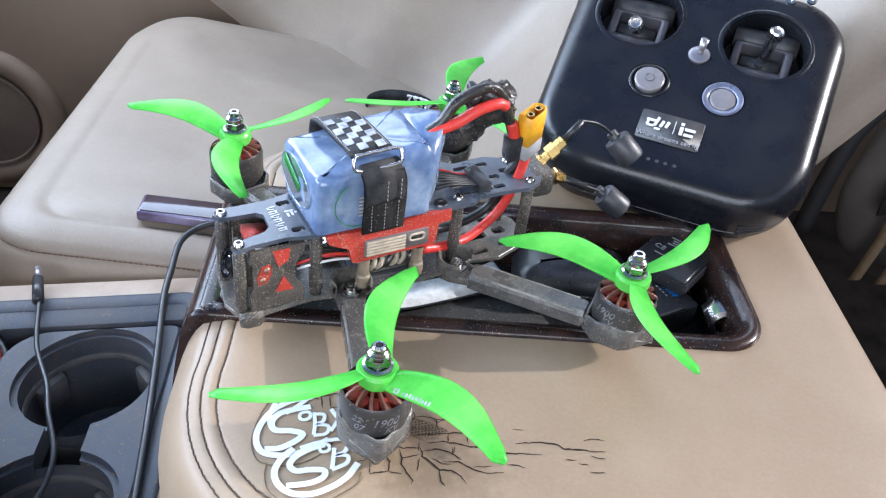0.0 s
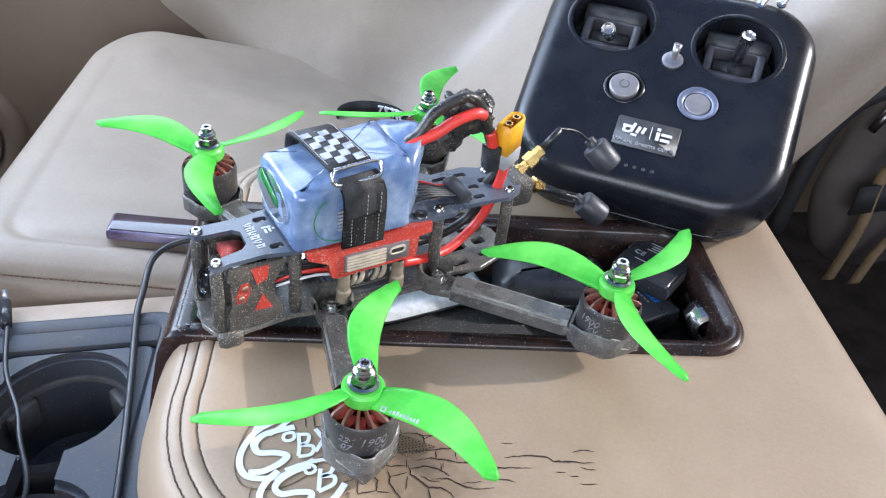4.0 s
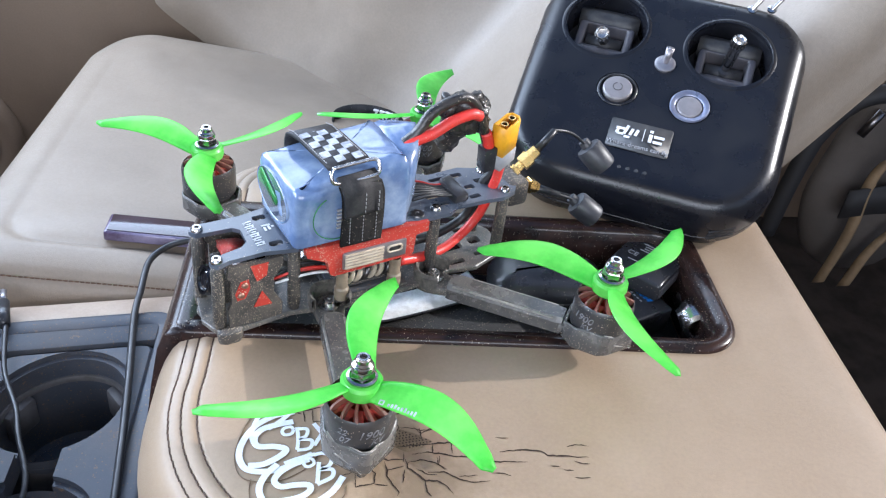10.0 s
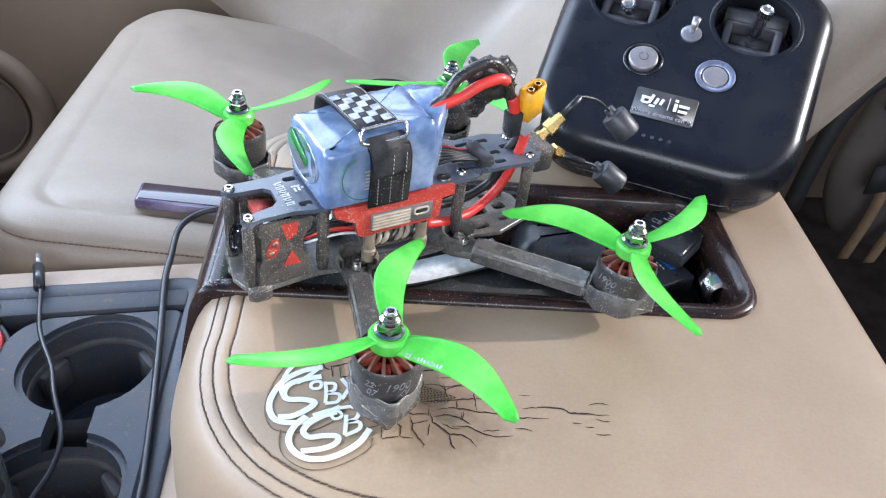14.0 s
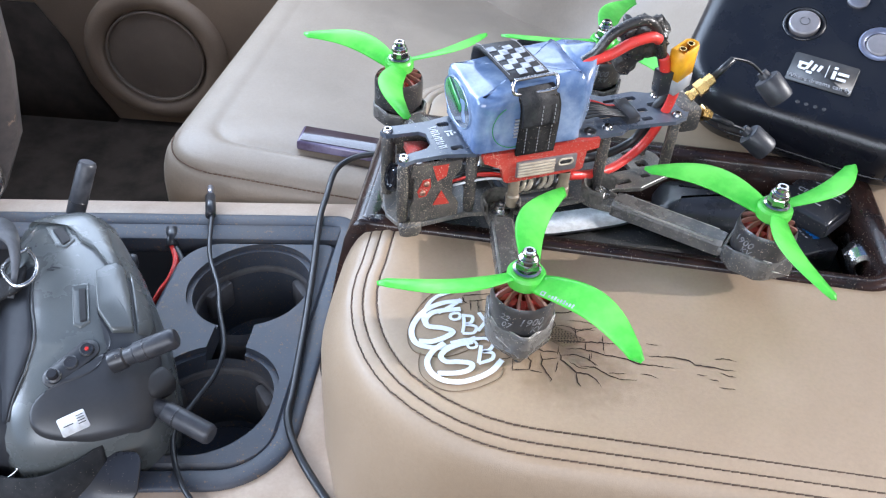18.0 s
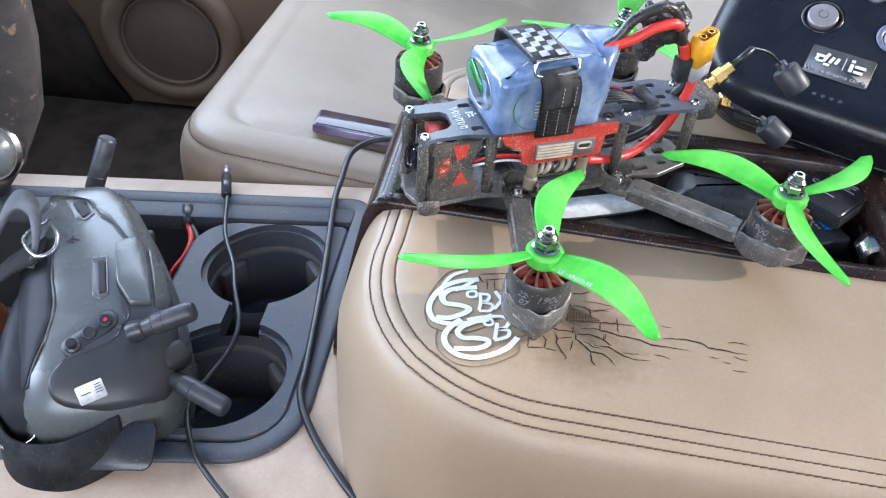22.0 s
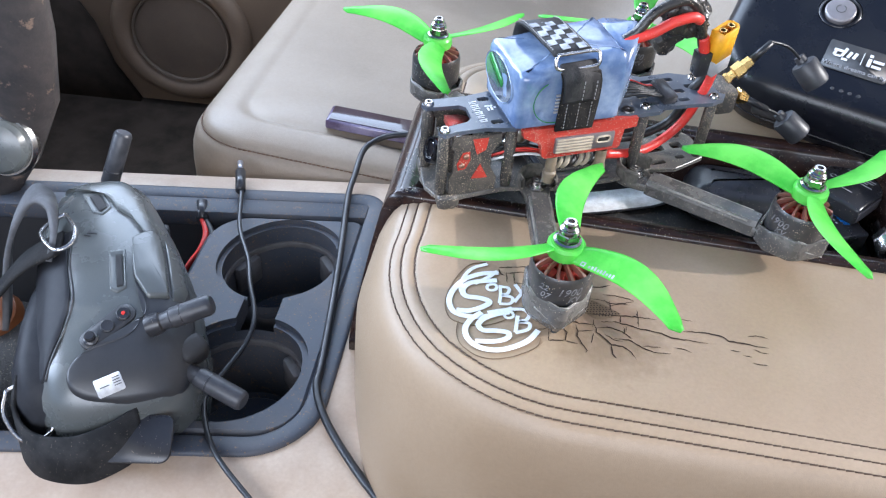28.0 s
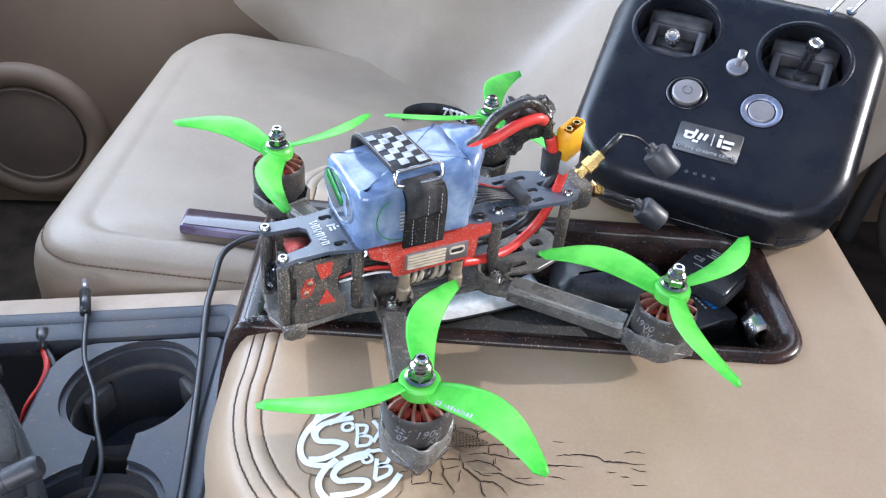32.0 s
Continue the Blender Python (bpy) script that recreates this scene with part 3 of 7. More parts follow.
for k, z in ((0.975, 0.3125), (0.955, 0.3110), (0.942, 0.3085), (0.930, 0.3087), (0.91, 0.3105), (0.87, 0.3125), (0.80, 0.3145), (0.70, 0.317), (0.60, 0.318), (0.5, 0.318), (0.4, 0.3175), (0.27, 0.317), (0.15, 0.317), (0.02, 0.317)):
    qs = [mid + (p - mid) * k for p in last]
    rings.append([seat_top(q, z + max(0.0, 0.3125 + 0.012 * (1 - k) - z) * max(0.0, min(1.0, (q.y - 0.645) / 0.05))) for q in qs])
b = B()
loft(b, rings)
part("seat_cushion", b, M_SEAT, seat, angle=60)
b = B()
ring = [seat_top(p, 0.2984) for p in offset_ring(plan, -0.0110)]
for p, q in zip(ring, ring[1:] + ring[:1]):
    if max(p.y, q.y) < 0.70 and min(p.x, q.x) < 0.2:
        steps = max(1, round((q - p).length / 0.0042))
        for k in range(steps):
            cyl(b, p.lerp(q, k / steps), p.lerp(q, (k + 0.8) / steps), 0.0006, seg=5)
tagged(part("seam_stitching", b, M_SEATSTITCH, seat, "thin brown seam stitching"), kind="stuff")
# backrest leaning back, with a deep seam beside its outer bolster
lean = Matrix.Translation((0.18, 0, 0.27)) @ pose(0, 0, 0, 0, 36, 0)
b = B()
br = smooth_path([Vector(q) for q in ((0.0, 0.60, 0), (0.0, 0.72, 0), (0.002, 0.82, 0), (-0.004, 0.90, 0), (-0.030, 0.962, 0), (-0.088, 1.007, 0), (-0.150, 1.058, 0), (-0.215, 1.092, 0), (-0.290, 1.104, 0), (-0.312, 1.120, 0), (-0.29, 1.136, 0), (-0.10, 1.136, 0), (0.08, 1.13, 0), (0.10, 0.90, 0), (0.09, 0.58, 0), (0.05, 0.548, 0), (0.012, 0.560, 0), (0.0, 0.60, 0))], 5)[:-1]


def bolster(p, z, k):
    """The far bolster stands more upright than the backrest's middle."""
    c = Vector((0.03, 0.84, 0))
    q = c + (p - c) * k
    return lean @ Vector((q.x - 0.75 * max(0.0, z) * max(0.0, min(1.0, (p.y - 0.93) / 0.15)) * (1.0 if p.x < 0.05 else 0.3), q.y, z))


loft(b, [[bolster(p, z, k) for p in br] for k, z in ((0.94, -0.12), (1, -0.08), (1, 0.0), (1.0, 0.06), (1.0, 0.13), (1, 0.2), (1, 0.3), (1, 0.45), (1, 0.6), (0.94, 0.68))])
part("backrest", b, M_SEAT, seat, angle=60)
b = B()
tube(b, [lean @ Vector((-0.002, 0.68, z)) for z in (-0.05, 0.1, 0.3, 0.55)], 0.004)
part("bolster_seam", b, M_STITCH, seat)

# ---- console ----
console = thing("centre_console", "beige centre console with a dusty black cup holder tray", "console", CAR)
b = B()
shell = rrect(-0.86, 0.36, 0.250, 0.587, 0.05, 8)
loft(b, [offset_ring(shell, d, z) for d, z in ((0.02, 0.0), (0.012, 0.2), (0.006, 0.285), (0.0, 0.298), (-0.012, 0.302), (-0.03, 0.303))])
cut = B()
prism(cut, rrect(-0.82, -0.058, 0.2945, 0.557, (0.016, 0.03, 0.03, 0.04), 8), 0.29, 0.4)
b = carve(b, cut)
cut = B()
prism(cut, rrect(-0.82, -0.070, 0.309, 0.528, 0.012, 8), 0.14, 0.4)
b = carve(b, cut)
part("console_shell", b, M_PLASTIC_BEIGE, console, angle=40)
b = B()
loft(b, [offset_ring(rrect(-0.825, -0.052, 0.2885, 0.5613, (0.022, 0.04, 0.04, 0.046), 10), d, z) for d, z in ((0, 0.2895), (0, 0.3042), (-0.0008, 0.3055), (-0.003, 0.306), (-0.0135, 0.3055), (-0.0148, 0.3045), (-0.0152, 0.2895))], cap0=False, cap1=False)
part("tray_rim", b, M_CONSOLE, console, "dusty black rim")
# cup holder insert
b = B()
prism(b, rrect(-0.188, -0.0662, 0.3065, 0.5275, (0.010, 0.03, 0.03, 0.026), 8), 0.285, 0.3035, 0.003)
for v, r in ((0.477, 0.0437), (0.363, 0.0445)):
    for rr, z in ((r + 0.004, 0.299), (r, 0.2)):
        cut = B()
        cyl(cut, (-0.1225, v, z), (-0.1225, v, 0.4), rr, seg=48)
        b = carve(b, cut)
cut = B()
prism(cut, rrect(-0.136, -0.108, 0.395, 0.445, 0.004, 3), 0.2, 0.4)
b = carve(b, cut)
insert = part("cup_holder_insert", b, M_CONSOLE, console, "dusty black insert with two round cup holders", angle=40)
for v, r in ((0.477, 0.0437), (0.363, 0.0445)):
    b = B()
    lathe(b, [(r + 0.0012, 0.292), (r + 0.0006, 0.289), (r - 0.001, 0.27), (r - 0.003, 0.225), (r - 0.006, 0.222), (r - 0.008, 0.224), (0.02, 0.222), (0, 0.222)], 48, shift(-0.1225, v, 0))
    cup = part("cup_well", b, M_CONSOLE, console)
    b = B()
    lathe(b, [(r + 0.0004, 0.2835), (r - 0.0012, 0.2832), (r - 0.0020, 0.2815), (r - 0.0016, 0.278)], 48, shift(-0.1225, v, 0))
    part("cup_ledge", b, M_TAB, cup, "worn grey ledge")
    for a in (35, 150, 270):
        b = B()
        mm = shift(-0.1225, v, 0) @ pose(0, 0, 0, 0, 0, a) @ shift(r - 0.003, 0, 0.268)
        box(b, -0.006, 0.003, -0.012, 0.012, -0.014, 0.012, 0.003, 2, mm)
        part("rubber_tab", b, M_TAB, cup, "worn grey rubber tab")
b = B()
box(b, -0.82, -0.075, 0.309, 0.527, 0.141, 0.145)
part("bin_floor", b, M_DARK, console)
b = B()
box(b, -0.80, -0.0665, 0.5280, 0.5470, 0.2896, 0.3056, 0.0012)
part("rear_ledge", b, M_CONSOLE, console, "dusty black ledge")
b = B()
loft(b, [offset_ring(rrect(-0.82, -0.070, 0.309, 0.528, 0.012, 8), -0.0015, z) for z in (0.146, 0.2925)], cap0=False, cap1=False)
part("bin_liner", b, M_DARK, console, "black bin liner")
# the tray is a little out of square
SKEW = Matrix(((1, 0.055, 0, -0.0237), (0.10, 1, 0, 0.005), (0, 0, 1, 0), (0, 0, 0, 1)))
for o in console.children_recursive:
    o.data.transform(SKEW)

# centre stack with rotary knob
stack = thing("dash_centre_stack", "speckled dark grey dashboard stack with a chrome-ringed knob", "dashboard")
b = B()
prof = []
sil = ((0.20, -0.10), (0.30, -0.075), (0.34, -0.045), (0.40, -0.012), (0.46, 0.0), (0.54, 0.004), (0.62, -0.005), (0.72, -0.03))
for yy, ins_ in ((0.398, 0.045), (0.400, 0.022), (0.406, 0.007), (0.416, 0.0), (0.428, 0.004), (0.445, 0.035), (0.60, 0.24)):
    ring = [Vector((-0.392 + o - ins_, yy, z)) for z, o in sil]
    ring += [Vector((-0.75, yy, 0.72)), Vector((-0.75, yy, 0.20))]
    prof.append(ring)
loft(b, prof)
part("stack_body", b, M_BROWNLEATHER, stack, angle=50)
kn = look((-0.440, 0.397, 0.370), (-0.440 + 0.25, 0.397 - 0.9, 0.370 + 0.35)) @ pose(0, 0, 0, 180, 0, 0)
b = B()
lathe(b, [(0.021, -0.004), (0.021, 0.010), (0.018, 0.014), (0.010, 0.017), (0, 0.017)], 32, kn)
part("knob", b, M_GOGGLE, stack, "grey rubber rotary knob")
b = B()
lathe(b, [(0.024, -0.004), (0.025, 0.002), (0.023, 0.006), (0.0212, 0.006)], 32, kn)
part("chrome_ring", b, M_STEEL, stack, "chrome ring")

# ---- armrest ----
armrest = thing("armrest", "tan leather centre armrest pad, cracked and worn at the front", "armrest", ARM)
pad = rrect(-0.042, 0.302, 0.2345, 0.532, (0.03, 0.03, 0.10, 0.03), 14)
# its front side runs back at a slant
wide = pad
pad = [Vector((p.x + (0.0105 * max(0.0, min(1.0, (p.y - 0.255) / 0.085)) if p.x < 0.03 else 0.0), p.y, 0)) for p in pad]
EDGE = ((-0.0050, 0.4573), (-0.0034, 0.4569), (-0.0027, 0.4565), (-0.0016, 0.4570), (0.0005, 0.4574), (0.0026, 0.4569), (0.0038, 0.4562), (0.0044, 0.4556), (0.0052, 0.4559), (0.0075, 0.4556),
        (0.0098, 0.4546), (0.0105, 0.4542), (0.0113, 0.4542), (0.0140, 0.4519), (0.0168, 0.447), (0.0190, 0.439), (0.0205, 0.427), (0.0214, 0.41), (0.0220, 0.385), (0.0220, 0.345), (0.019, 0.300))


def soft_top(p, z):
    """The seam groove runs out towards the rear of the pad."""
    flat = 0.4572 - 0.0032 * max(0.0, (z[0] + 0.005) / 0.017) ** 2
    k = max(0.0, min(1.0, (p.x - 0.20) / 0.06)) if z[0] < 0.0126 else 0.0
    return Vector((p.x, p.y, z[1] * (1 - k) + flat * k))


b = B()
inner = [offset_ring(pad, d, z) for d, z in ((-0.028, 0.4575), (-0.012, 0.4573))]
loft(b, ([[soft_top(p.lerp(q, max(0.0, min(1.0, (0.4545 - z) / 0.040))), (d, z)) for p, q in zip(offset_ring(pad, d, z), offset_ring(wide, d, z))] for d, z in reversed(EDGE)] + inner[::-1]))
cut = B()
prism(cut, rrect(-0.2, 0.252, 0.365, 0.4795, (0.022, 0.01, 0.01, 0.022), 8), 0.415, 0.5)
b = carve(b, cut)
part("leather_pad", b, M_LEATHER, armrest, angle=40)
for row, (d, z) in enumerate(((-0.0028, 0.4569), (0.0045, 0.4560), (0.0103, 0.4546))):
    b = B()
    ring = offset_ring(pad, d, z)
    ring = ring[29:45] + [ring[44].lerp(ring[45], k) for k in (0.2, 0.4, 0.6, 0.8)]
    for p, q in zip(ring, ring[1:]):
        steps = max(1, round((q - p).length / 0.0038))
        for k in range(steps):
            cyl(b, p.lerp(q, (k + 0.02) / steps), p.lerp(q, (k + 0.92) / steps) + (q - p).orthogonal().normalized() * 0.0003, 0.00044, 0.00032, seg=6)
    tagged(part("seam_stitch", b, M_STITCH, armrest, "dark brown stitching"), kind="stuff")

# burl trim tray let into the armrest
tray = thing("burl_tray", "dark burl wood trim tray with a black rubber mat", "tray", ARM)
outer = rrect(-0.050, 0.257, 0.3615, 0.483, (0.026, 0.008, 0.008, 0.026), 10)
b = B()
loft(b, [offset_ring(outer, d, z) for d, z in ((0.0, 0.452), (0.0, 0.4585), (-0.0012, 0.4605), (-0.004, 0.4612), (-0.009, 0.4605), (-0.0115, 0.457), (-0.0125, 0.44), (-0.0125, 0.4205))], cap0=False, cap1=False)
part("trim_frame", b, M_BURL, tray, "glossy dark burl trim frame")
b = B()
prism(b, rrect(-0.0365, 0.2435, 0.375, 0.4695, 0.014, 6), 0.4165, 0.4205)
part("rubber_mat", b, M_RUBBER, tray, "textured black rubber mat")
b = B()
rows = []
for p, z in ((-0.042, 0.4605), (-0.050, 0.4600), (-0.055, 0.455), (-0.059, 0.445), (-0.064, 0.42), (-0.070, 0.385), (-0.076, 0.35), (-0.081, 0.318), (-0.082, 0.302)):
    w = 0.0 if z > 0.36 else (0.36 - z) * 0.25
    rows.append([Vector((p, q, z)) for q in (0.3628 + w, 0.366 + w, 0.42, 0.475, 0.4785)] + [Vector((p + 0.02, 0.4785, z - 0.004)), Vector((p + 0.02, 0.3628 + w, z - 0.004))])
loft(b, rows)
part("front_trim", b, M_BURL, tray, "burl trim running down the front")

# ---- racing drone ----
def lettering(s, size, depth=0.0002):
    """A word as a flat solid, centred, in the built-in font."""
    cu = bpy.data.curves.new("word", "FONT")
    cu.body, cu.size, cu.align_x, cu.align_y, cu.extrude = s, size, "CENTER", "CENTER", depth / 2
    cu.resolution_u = 2
    ob = new("word", cu)
    me = bpy.data.meshes.new_from_object(ob.evaluated_get(bpy.context.evaluated_depsgraph_get()))
    b = B()
    b.from_mesh(me)
    bpy.data.objects.remove(ob)
    bpy.data.curves.remove(cu)
    bpy.data.meshes.remove(me)
    return b


def mm(*a):
    return tuple(x * MM for x in a)


# pale base for the rim scuffs and the arm ridges' painted highlight
M_SCUFF_HIGHLIGHT = mat("scuff_highlight_tpu", (0.30, 0.28, 0.25), 0.3, rgb2=(0.13, 0.12, 0.105), scale=160, fine=900, bump=0.3)
drone = thing("racing_drone", "dusty black carbon racing drone with neon green propellers", "drone", DRONE)


def standoff(u, v, z0, z1, screw=True):
    b = B()
    loft(b, [[Vector(mm(u + (3.25 if k % 3 and s else 2.75) * math.cos(radians(k * 10)), v + (3.25 if k % 3 and s else 2.75) * math.sin(radians(k * 10)), z)) for k in range(36)] for z, s in ((z0, 0), (z0 + 2.5, 0), (z0 + 3.2, 1), (z1 - 3.2, 1), (z1 - 2.5, 0), (z1, 0))])
    so = part("standoff", b, M_TPU, drone)
    if screw:
        b = B()
        lathe(b, [(0.0, 0.0009), (0.0011, 0.0009), (0.0012, 0.0022), (0.0021, 0.0022), (0.0029, 0.0012), (0.0031, 0.0)], 18, shift(*mm(u, v, z1 + 2.0)))
        part("screw_head", b, M_NUT, so, "bright socket screw head")
    return so


# plates
bot = [(-39, -4), (-36, -12), (-31, -17.5), (-22, -17), (2, -15), (14, -17), (24, -21), (70, -21), (84, -19), (96, -17), (112, -20), (134, -13), (138, -6), (138, 9), (134, 16), (112, 23), (96, 20), (84, 22), (70, 25), (24, 25), (14, 21), (2, 19), (-18, 21), (-30, 21), (-36, 13)]
b = B()
prism(b, [(x * MM, y * MM) for x, y in bot], 15.5 * MM, 18.5 * MM, 0.4 * MM)
for hx, hy, w, h in ((104, 2, 22, 8), (104, -12, 10, 4), (104, 16, 10, 4), (124, 2, 8, 6), (88, -11, 7, 3.4), (88, 15, 7, 3.4), (120, -10, 6, 3), (120, 14, 6, 3)):
    cut = B()
    prism(cut, rrect((hx - w / 2) * MM, (hx + w / 2) * MM, (hy - h / 2) * MM, (hy + h / 2) * MM, min(w, h) * 0.3 * MM, 3), 0, 0.04)
    b = carve(b, cut)
part("bottom_plate", b, M_CARBON, drone, smooth=False)
b = B()
prism(b, [(x * MM, y * MM) for x, y in [(-38, 8), (-36, -6), (-33, -9), (-31, -14), (-24, -13), (-18, -13), (8, -12), (8, 17), (-18, 19), (-33, 18)]], 12.6 * MM, 15.4 * MM, 0.5 * MM)
skid = part("front_skid", b, M_TPU, drone, "dusty black skid pad")
for u, v in ((-29, -14.5), (-30, 18)):
    b = B()
    loft(b, [[Vector(mm(u + x * k, v + y * k, z)) for x, y in ((-6, -2.5), (-3, -4.5), (4, -4.5), (6.5, -2), (6, 4), (-5, 4.5))] for k, z in ((0.86, 11.2), (0.95, 11.8), (1, 13.0), (1, 17.6), (0.92, 18.8))])
    part("skid_foot", b, M_TPU, skid, "dusty black corner foot", angle=25)
# top plate with slots
top = [(-36, -12), (-33, -16), (-27, -14), (-10, -13.5), (6, -17), (14, -15), (60, -15), (72, -18), (92, -18), (98, -14), (118, -15), (127, -16), (136, -13), (141, -7), (141, 11), (136, 17), (127, 16), (118, 20), (98, 19), (92, 23), (72, 23), (60, 20), (14, 20), (6, 22), (-10, 19), (-26, 19), (-33, 19.5), (-37, 15.5), (-35, 11.5), (-28, 11), (-17, 10.5), (-14, 7.5), (-14.5, -2.5), (-18, -6), (-28, -8)]
b = B()
vs0 = [b.verts.new(mm(x, y, 56.6)) for x, y in top]
vs1 = [b.verts.new(mm(x, y, 58.9)) for x, y in top]
b.faces.new(vs1)
b.faces.new(vs0[::-1])
for i in range(len(top)):
    j = (i + 1) % len(top)
    b.faces.new((vs0[i], vs0[j], vs1[j], vs1[i]))
slots = [(-2, 14, 7, 4), (-2, -9, 7, 4), (9, 13, 6, 3.4), (76, 14, 9, 3.2), (77, 7.5, 9, 3.2), (78, 1, 9, 3.2), (88, 10, 7, 5), (90, -1, 9, 4), (92, -9, 8, 3.2), (100, 13, 9, 3.2), (101, 6, 10, 3.4), (103, -9, 9, 3.2), (113, 13, 7, 4), (114, 0, 6, 4), (112, -9, 7, 3.4), (123, 4, 7, 4), (131, 0, 5, 3.2)]
for hx, hy, w, h in slots:
    cut = B()
    prism(cut, rrect((hx - w / 2) * MM, (hx + w / 2) * MM, (hy - h / 2) * MM, (hy + h / 2) * MM, min(w, h) * 0.35 * MM, 3), 0.05, 0.07, m=None)
    b = carve(b, cut)
plate = part("top_plate", b, M_CARBON_CLEAN, drone, smooth=False)
for u, v in ((-32.4, -12), (-33, 15), (6, -12), (6, 18), (85.5, -12), (85.5, 18.5), (131, -10), (129, 12)):
    hidden = 0 < u < 20
    standoff(u, v, 18.5, 56.6, not hidden)
for u, v in ((74, -13), (74, 18)):
    b = B()
    lathe(b, [(0, 0.0002), (0.0012, 0.0002), (0.0014, 0.0009), (0.0034, 0.0009), (0.0037, 0)], 20, shift(*mm(u, v, 58.9)))
    part("countersunk_screw", b, M_DARKSTEEL, plate)


# lettering on the plate, as plain bars, and a scuffed mark
def bars(name, parent, spec, z, material, group_m=None, th=0.25):
    b = B()
    for x, y, w, h, a in spec:
        box(b, -w / 2 * MM, w / 2 * MM, -h / 2 * MM, h / 2 * MM, 0, th * MM, 0, 1, (group_m or Matrix.Identity(4)) @ Matrix.Translation(mm(x, y, z)) @ pose(0, 0, 0, 0, 0, a))
    return tagged(part(name, b, material, parent, "", smooth=False), kind="stuff")


letters = []
for i, wv in enumerate((12, 8.5, 5, 1.5, -2.2, -6)):
    letters += [(-9, wv, 4.6, 0.7, 8), (-9 + (1.5 if i % 2 else -1.5), wv - 1.0, 1.0, 2.2, 0), (-9.4, wv - 1.8, 3.6, 0.6, 0)]
bars("printed_lettering", plate, letters, 58.95, M_WHITE)
bars("printed_mark", plate, [(-1.5, 6.5, 4.5, 1.1, 0), (-0.5, 4.0, 1.1, 3.2, 0), (-2.7, 3.4, 1.1, 3.0, 0), (1.5, 4.6, 1.2, 1.2, 0)], 58.95, M_WHITE)

# camera cage: side plates with red windows, and the camera
for v, th in ((-14.6, 2.0), (18.2, 2.0)):
    b = B()
    prof = [(-28.5, 19), (-29, 30), (-27, 34), (-27, 47), (-29, 50), (-28, 55.5), (-1, 55.5), (-1.5, 50), (-6, 43), (-6, 35), (-1.5, 27), (-2, 19)]
    loft(b, [[Vector(mm(x, v + o, z)) for x, z in prof] for o in (-th / 2, th / 2)])
    side = part("side_plate", b, M_TPU, drone, "dusty black camera side plate", smooth=False)
    for tri in (((-17.5, 54), (-8.5, 54), (-9.5, 46.5), (-14.5, 44)), ((-12, 37.5), (-7, 28), (-16.5, 28.5)), ((-25.5, 39), (-22.5, 46), (-18.5, 46.5), (-18, 41), (-20.5, 35.5), (-24.5, 35))):
        b = B()
        loft(b, [[Vector(mm(x, v + (o if v > 0 else -o), z)) for x, z in tri] for o in (0.2, 1.35)])
        part("red_window", b, M_RED, side, "red plastic window", smooth=False)
    for x, z in ((-20.6, 43.6), (-22.6, 38)):
        b = B()
        s = -1 if v < 0 else 1
        cyl(b, mm(x, v + s * 1.0, z), mm(x, v + s * 2.2, z), 1.9 * MM, 1.5 * MM, seg=14)
        part("side_screw", b, M_SCREW, side, "copper-toned screw")
b = B()
box(b, *mm(-29, -14, -7, 12, 27, 46), 1.2 * MM)
camera_box = part("camera_body", b, M_TPU, drone, "small black camera module")
b = B()
lathe(b, [(0.0, 0.007), (0.004, 0.0065), (0.0055, 0.005), (0.006, 0.007), (0.0074, 0.007), (0.0078, 0.004), (0.0078, -0.001)], 26, Matrix.Translation(mm(-28.5, 2.5, 36)) @ pose(0, 0, 0, 0, -72, 0))
part("camera_lens", b, M_LENS, camera_box, "black glass lens")
b = B()
prism(b, [mm(-25, -5)[:2], mm(-25, 11)[:2], mm(-16, 9)[:2], mm(-13, 6)[:2], mm(-13, -1)[:2], mm(-16, -4)[:2]], 50 * MM, 53.5 * MM, 0.5 * MM)
part("camera_brace", b, M_RED, drone, "red plastic brace")
b = B()
loft(b, [[Vector(mm(x, y, z)) for x, y, z in ring] for ring in (((-22, -4, 47), (-18, -4, 41), (-15, -5, 47)), ((-22, 0, 49), (-18, 0, 43), (-15, 0, 49)))])
part("camera_ribbon", b, M_WHITE, drone, "folded white ribbon cable")

# stack under the red holder
b = B()
box(b, *mm(30, 62, -14, 19, 23.5, 25.2), 0.3 * MM)
board = part("circuit_board", b, M_CARBON, drone, "dusty black circuit board")
for i in range(7):
    b = B()
    x = 31 + i * 4.2
    tube(b, [mm(x, -13, 26), mm(x + 0.8, -15.5, 29.5), mm(x + 2.0, -15.0, 32.5), mm(x + 3.5, -11, 34)], 1.35 * MM, 7, 4)
    part("soldered_wire", b, M_CLEARISH if i % 3 else M_DARKSTEEL, board, "tinned wire end")
b = B()
box(b, *mm(28, 64, -16, 21, 20, 22), 0.3 * MM)
part("speed_controller", b, M_CONSOLE, drone, "dusty speed controller board")
b = B()
holder = [(8.5, 58.4), (77, 58.6), (77, 52.8), (69.8, 52), (69, 41), (67.5, 39.8), (24, 38.8), (22, 40), (20, 48.5), (9.5, 54)]
loft(b, [[Vector(mm(x, v, z)) for x, z in holder] for v in (-20.5, -16.5)])
holder_ob = part("red_holder", b, M_RED, drone, "dusty red printed video unit holder", smooth=False)
b = B()
box(b, *mm(14, 76, -16.8, 21, 53.2, 56.4), 0.6 * MM)
part("holder_deck", b, M_RED, holder_ob)
b = B()
loft(b, [[Vector(mm(x, v, z)) for x, z in holder] for v in (21.5, 25)])
part("holder_side", b, M_RED, holder_ob, smooth=False)
b = B()
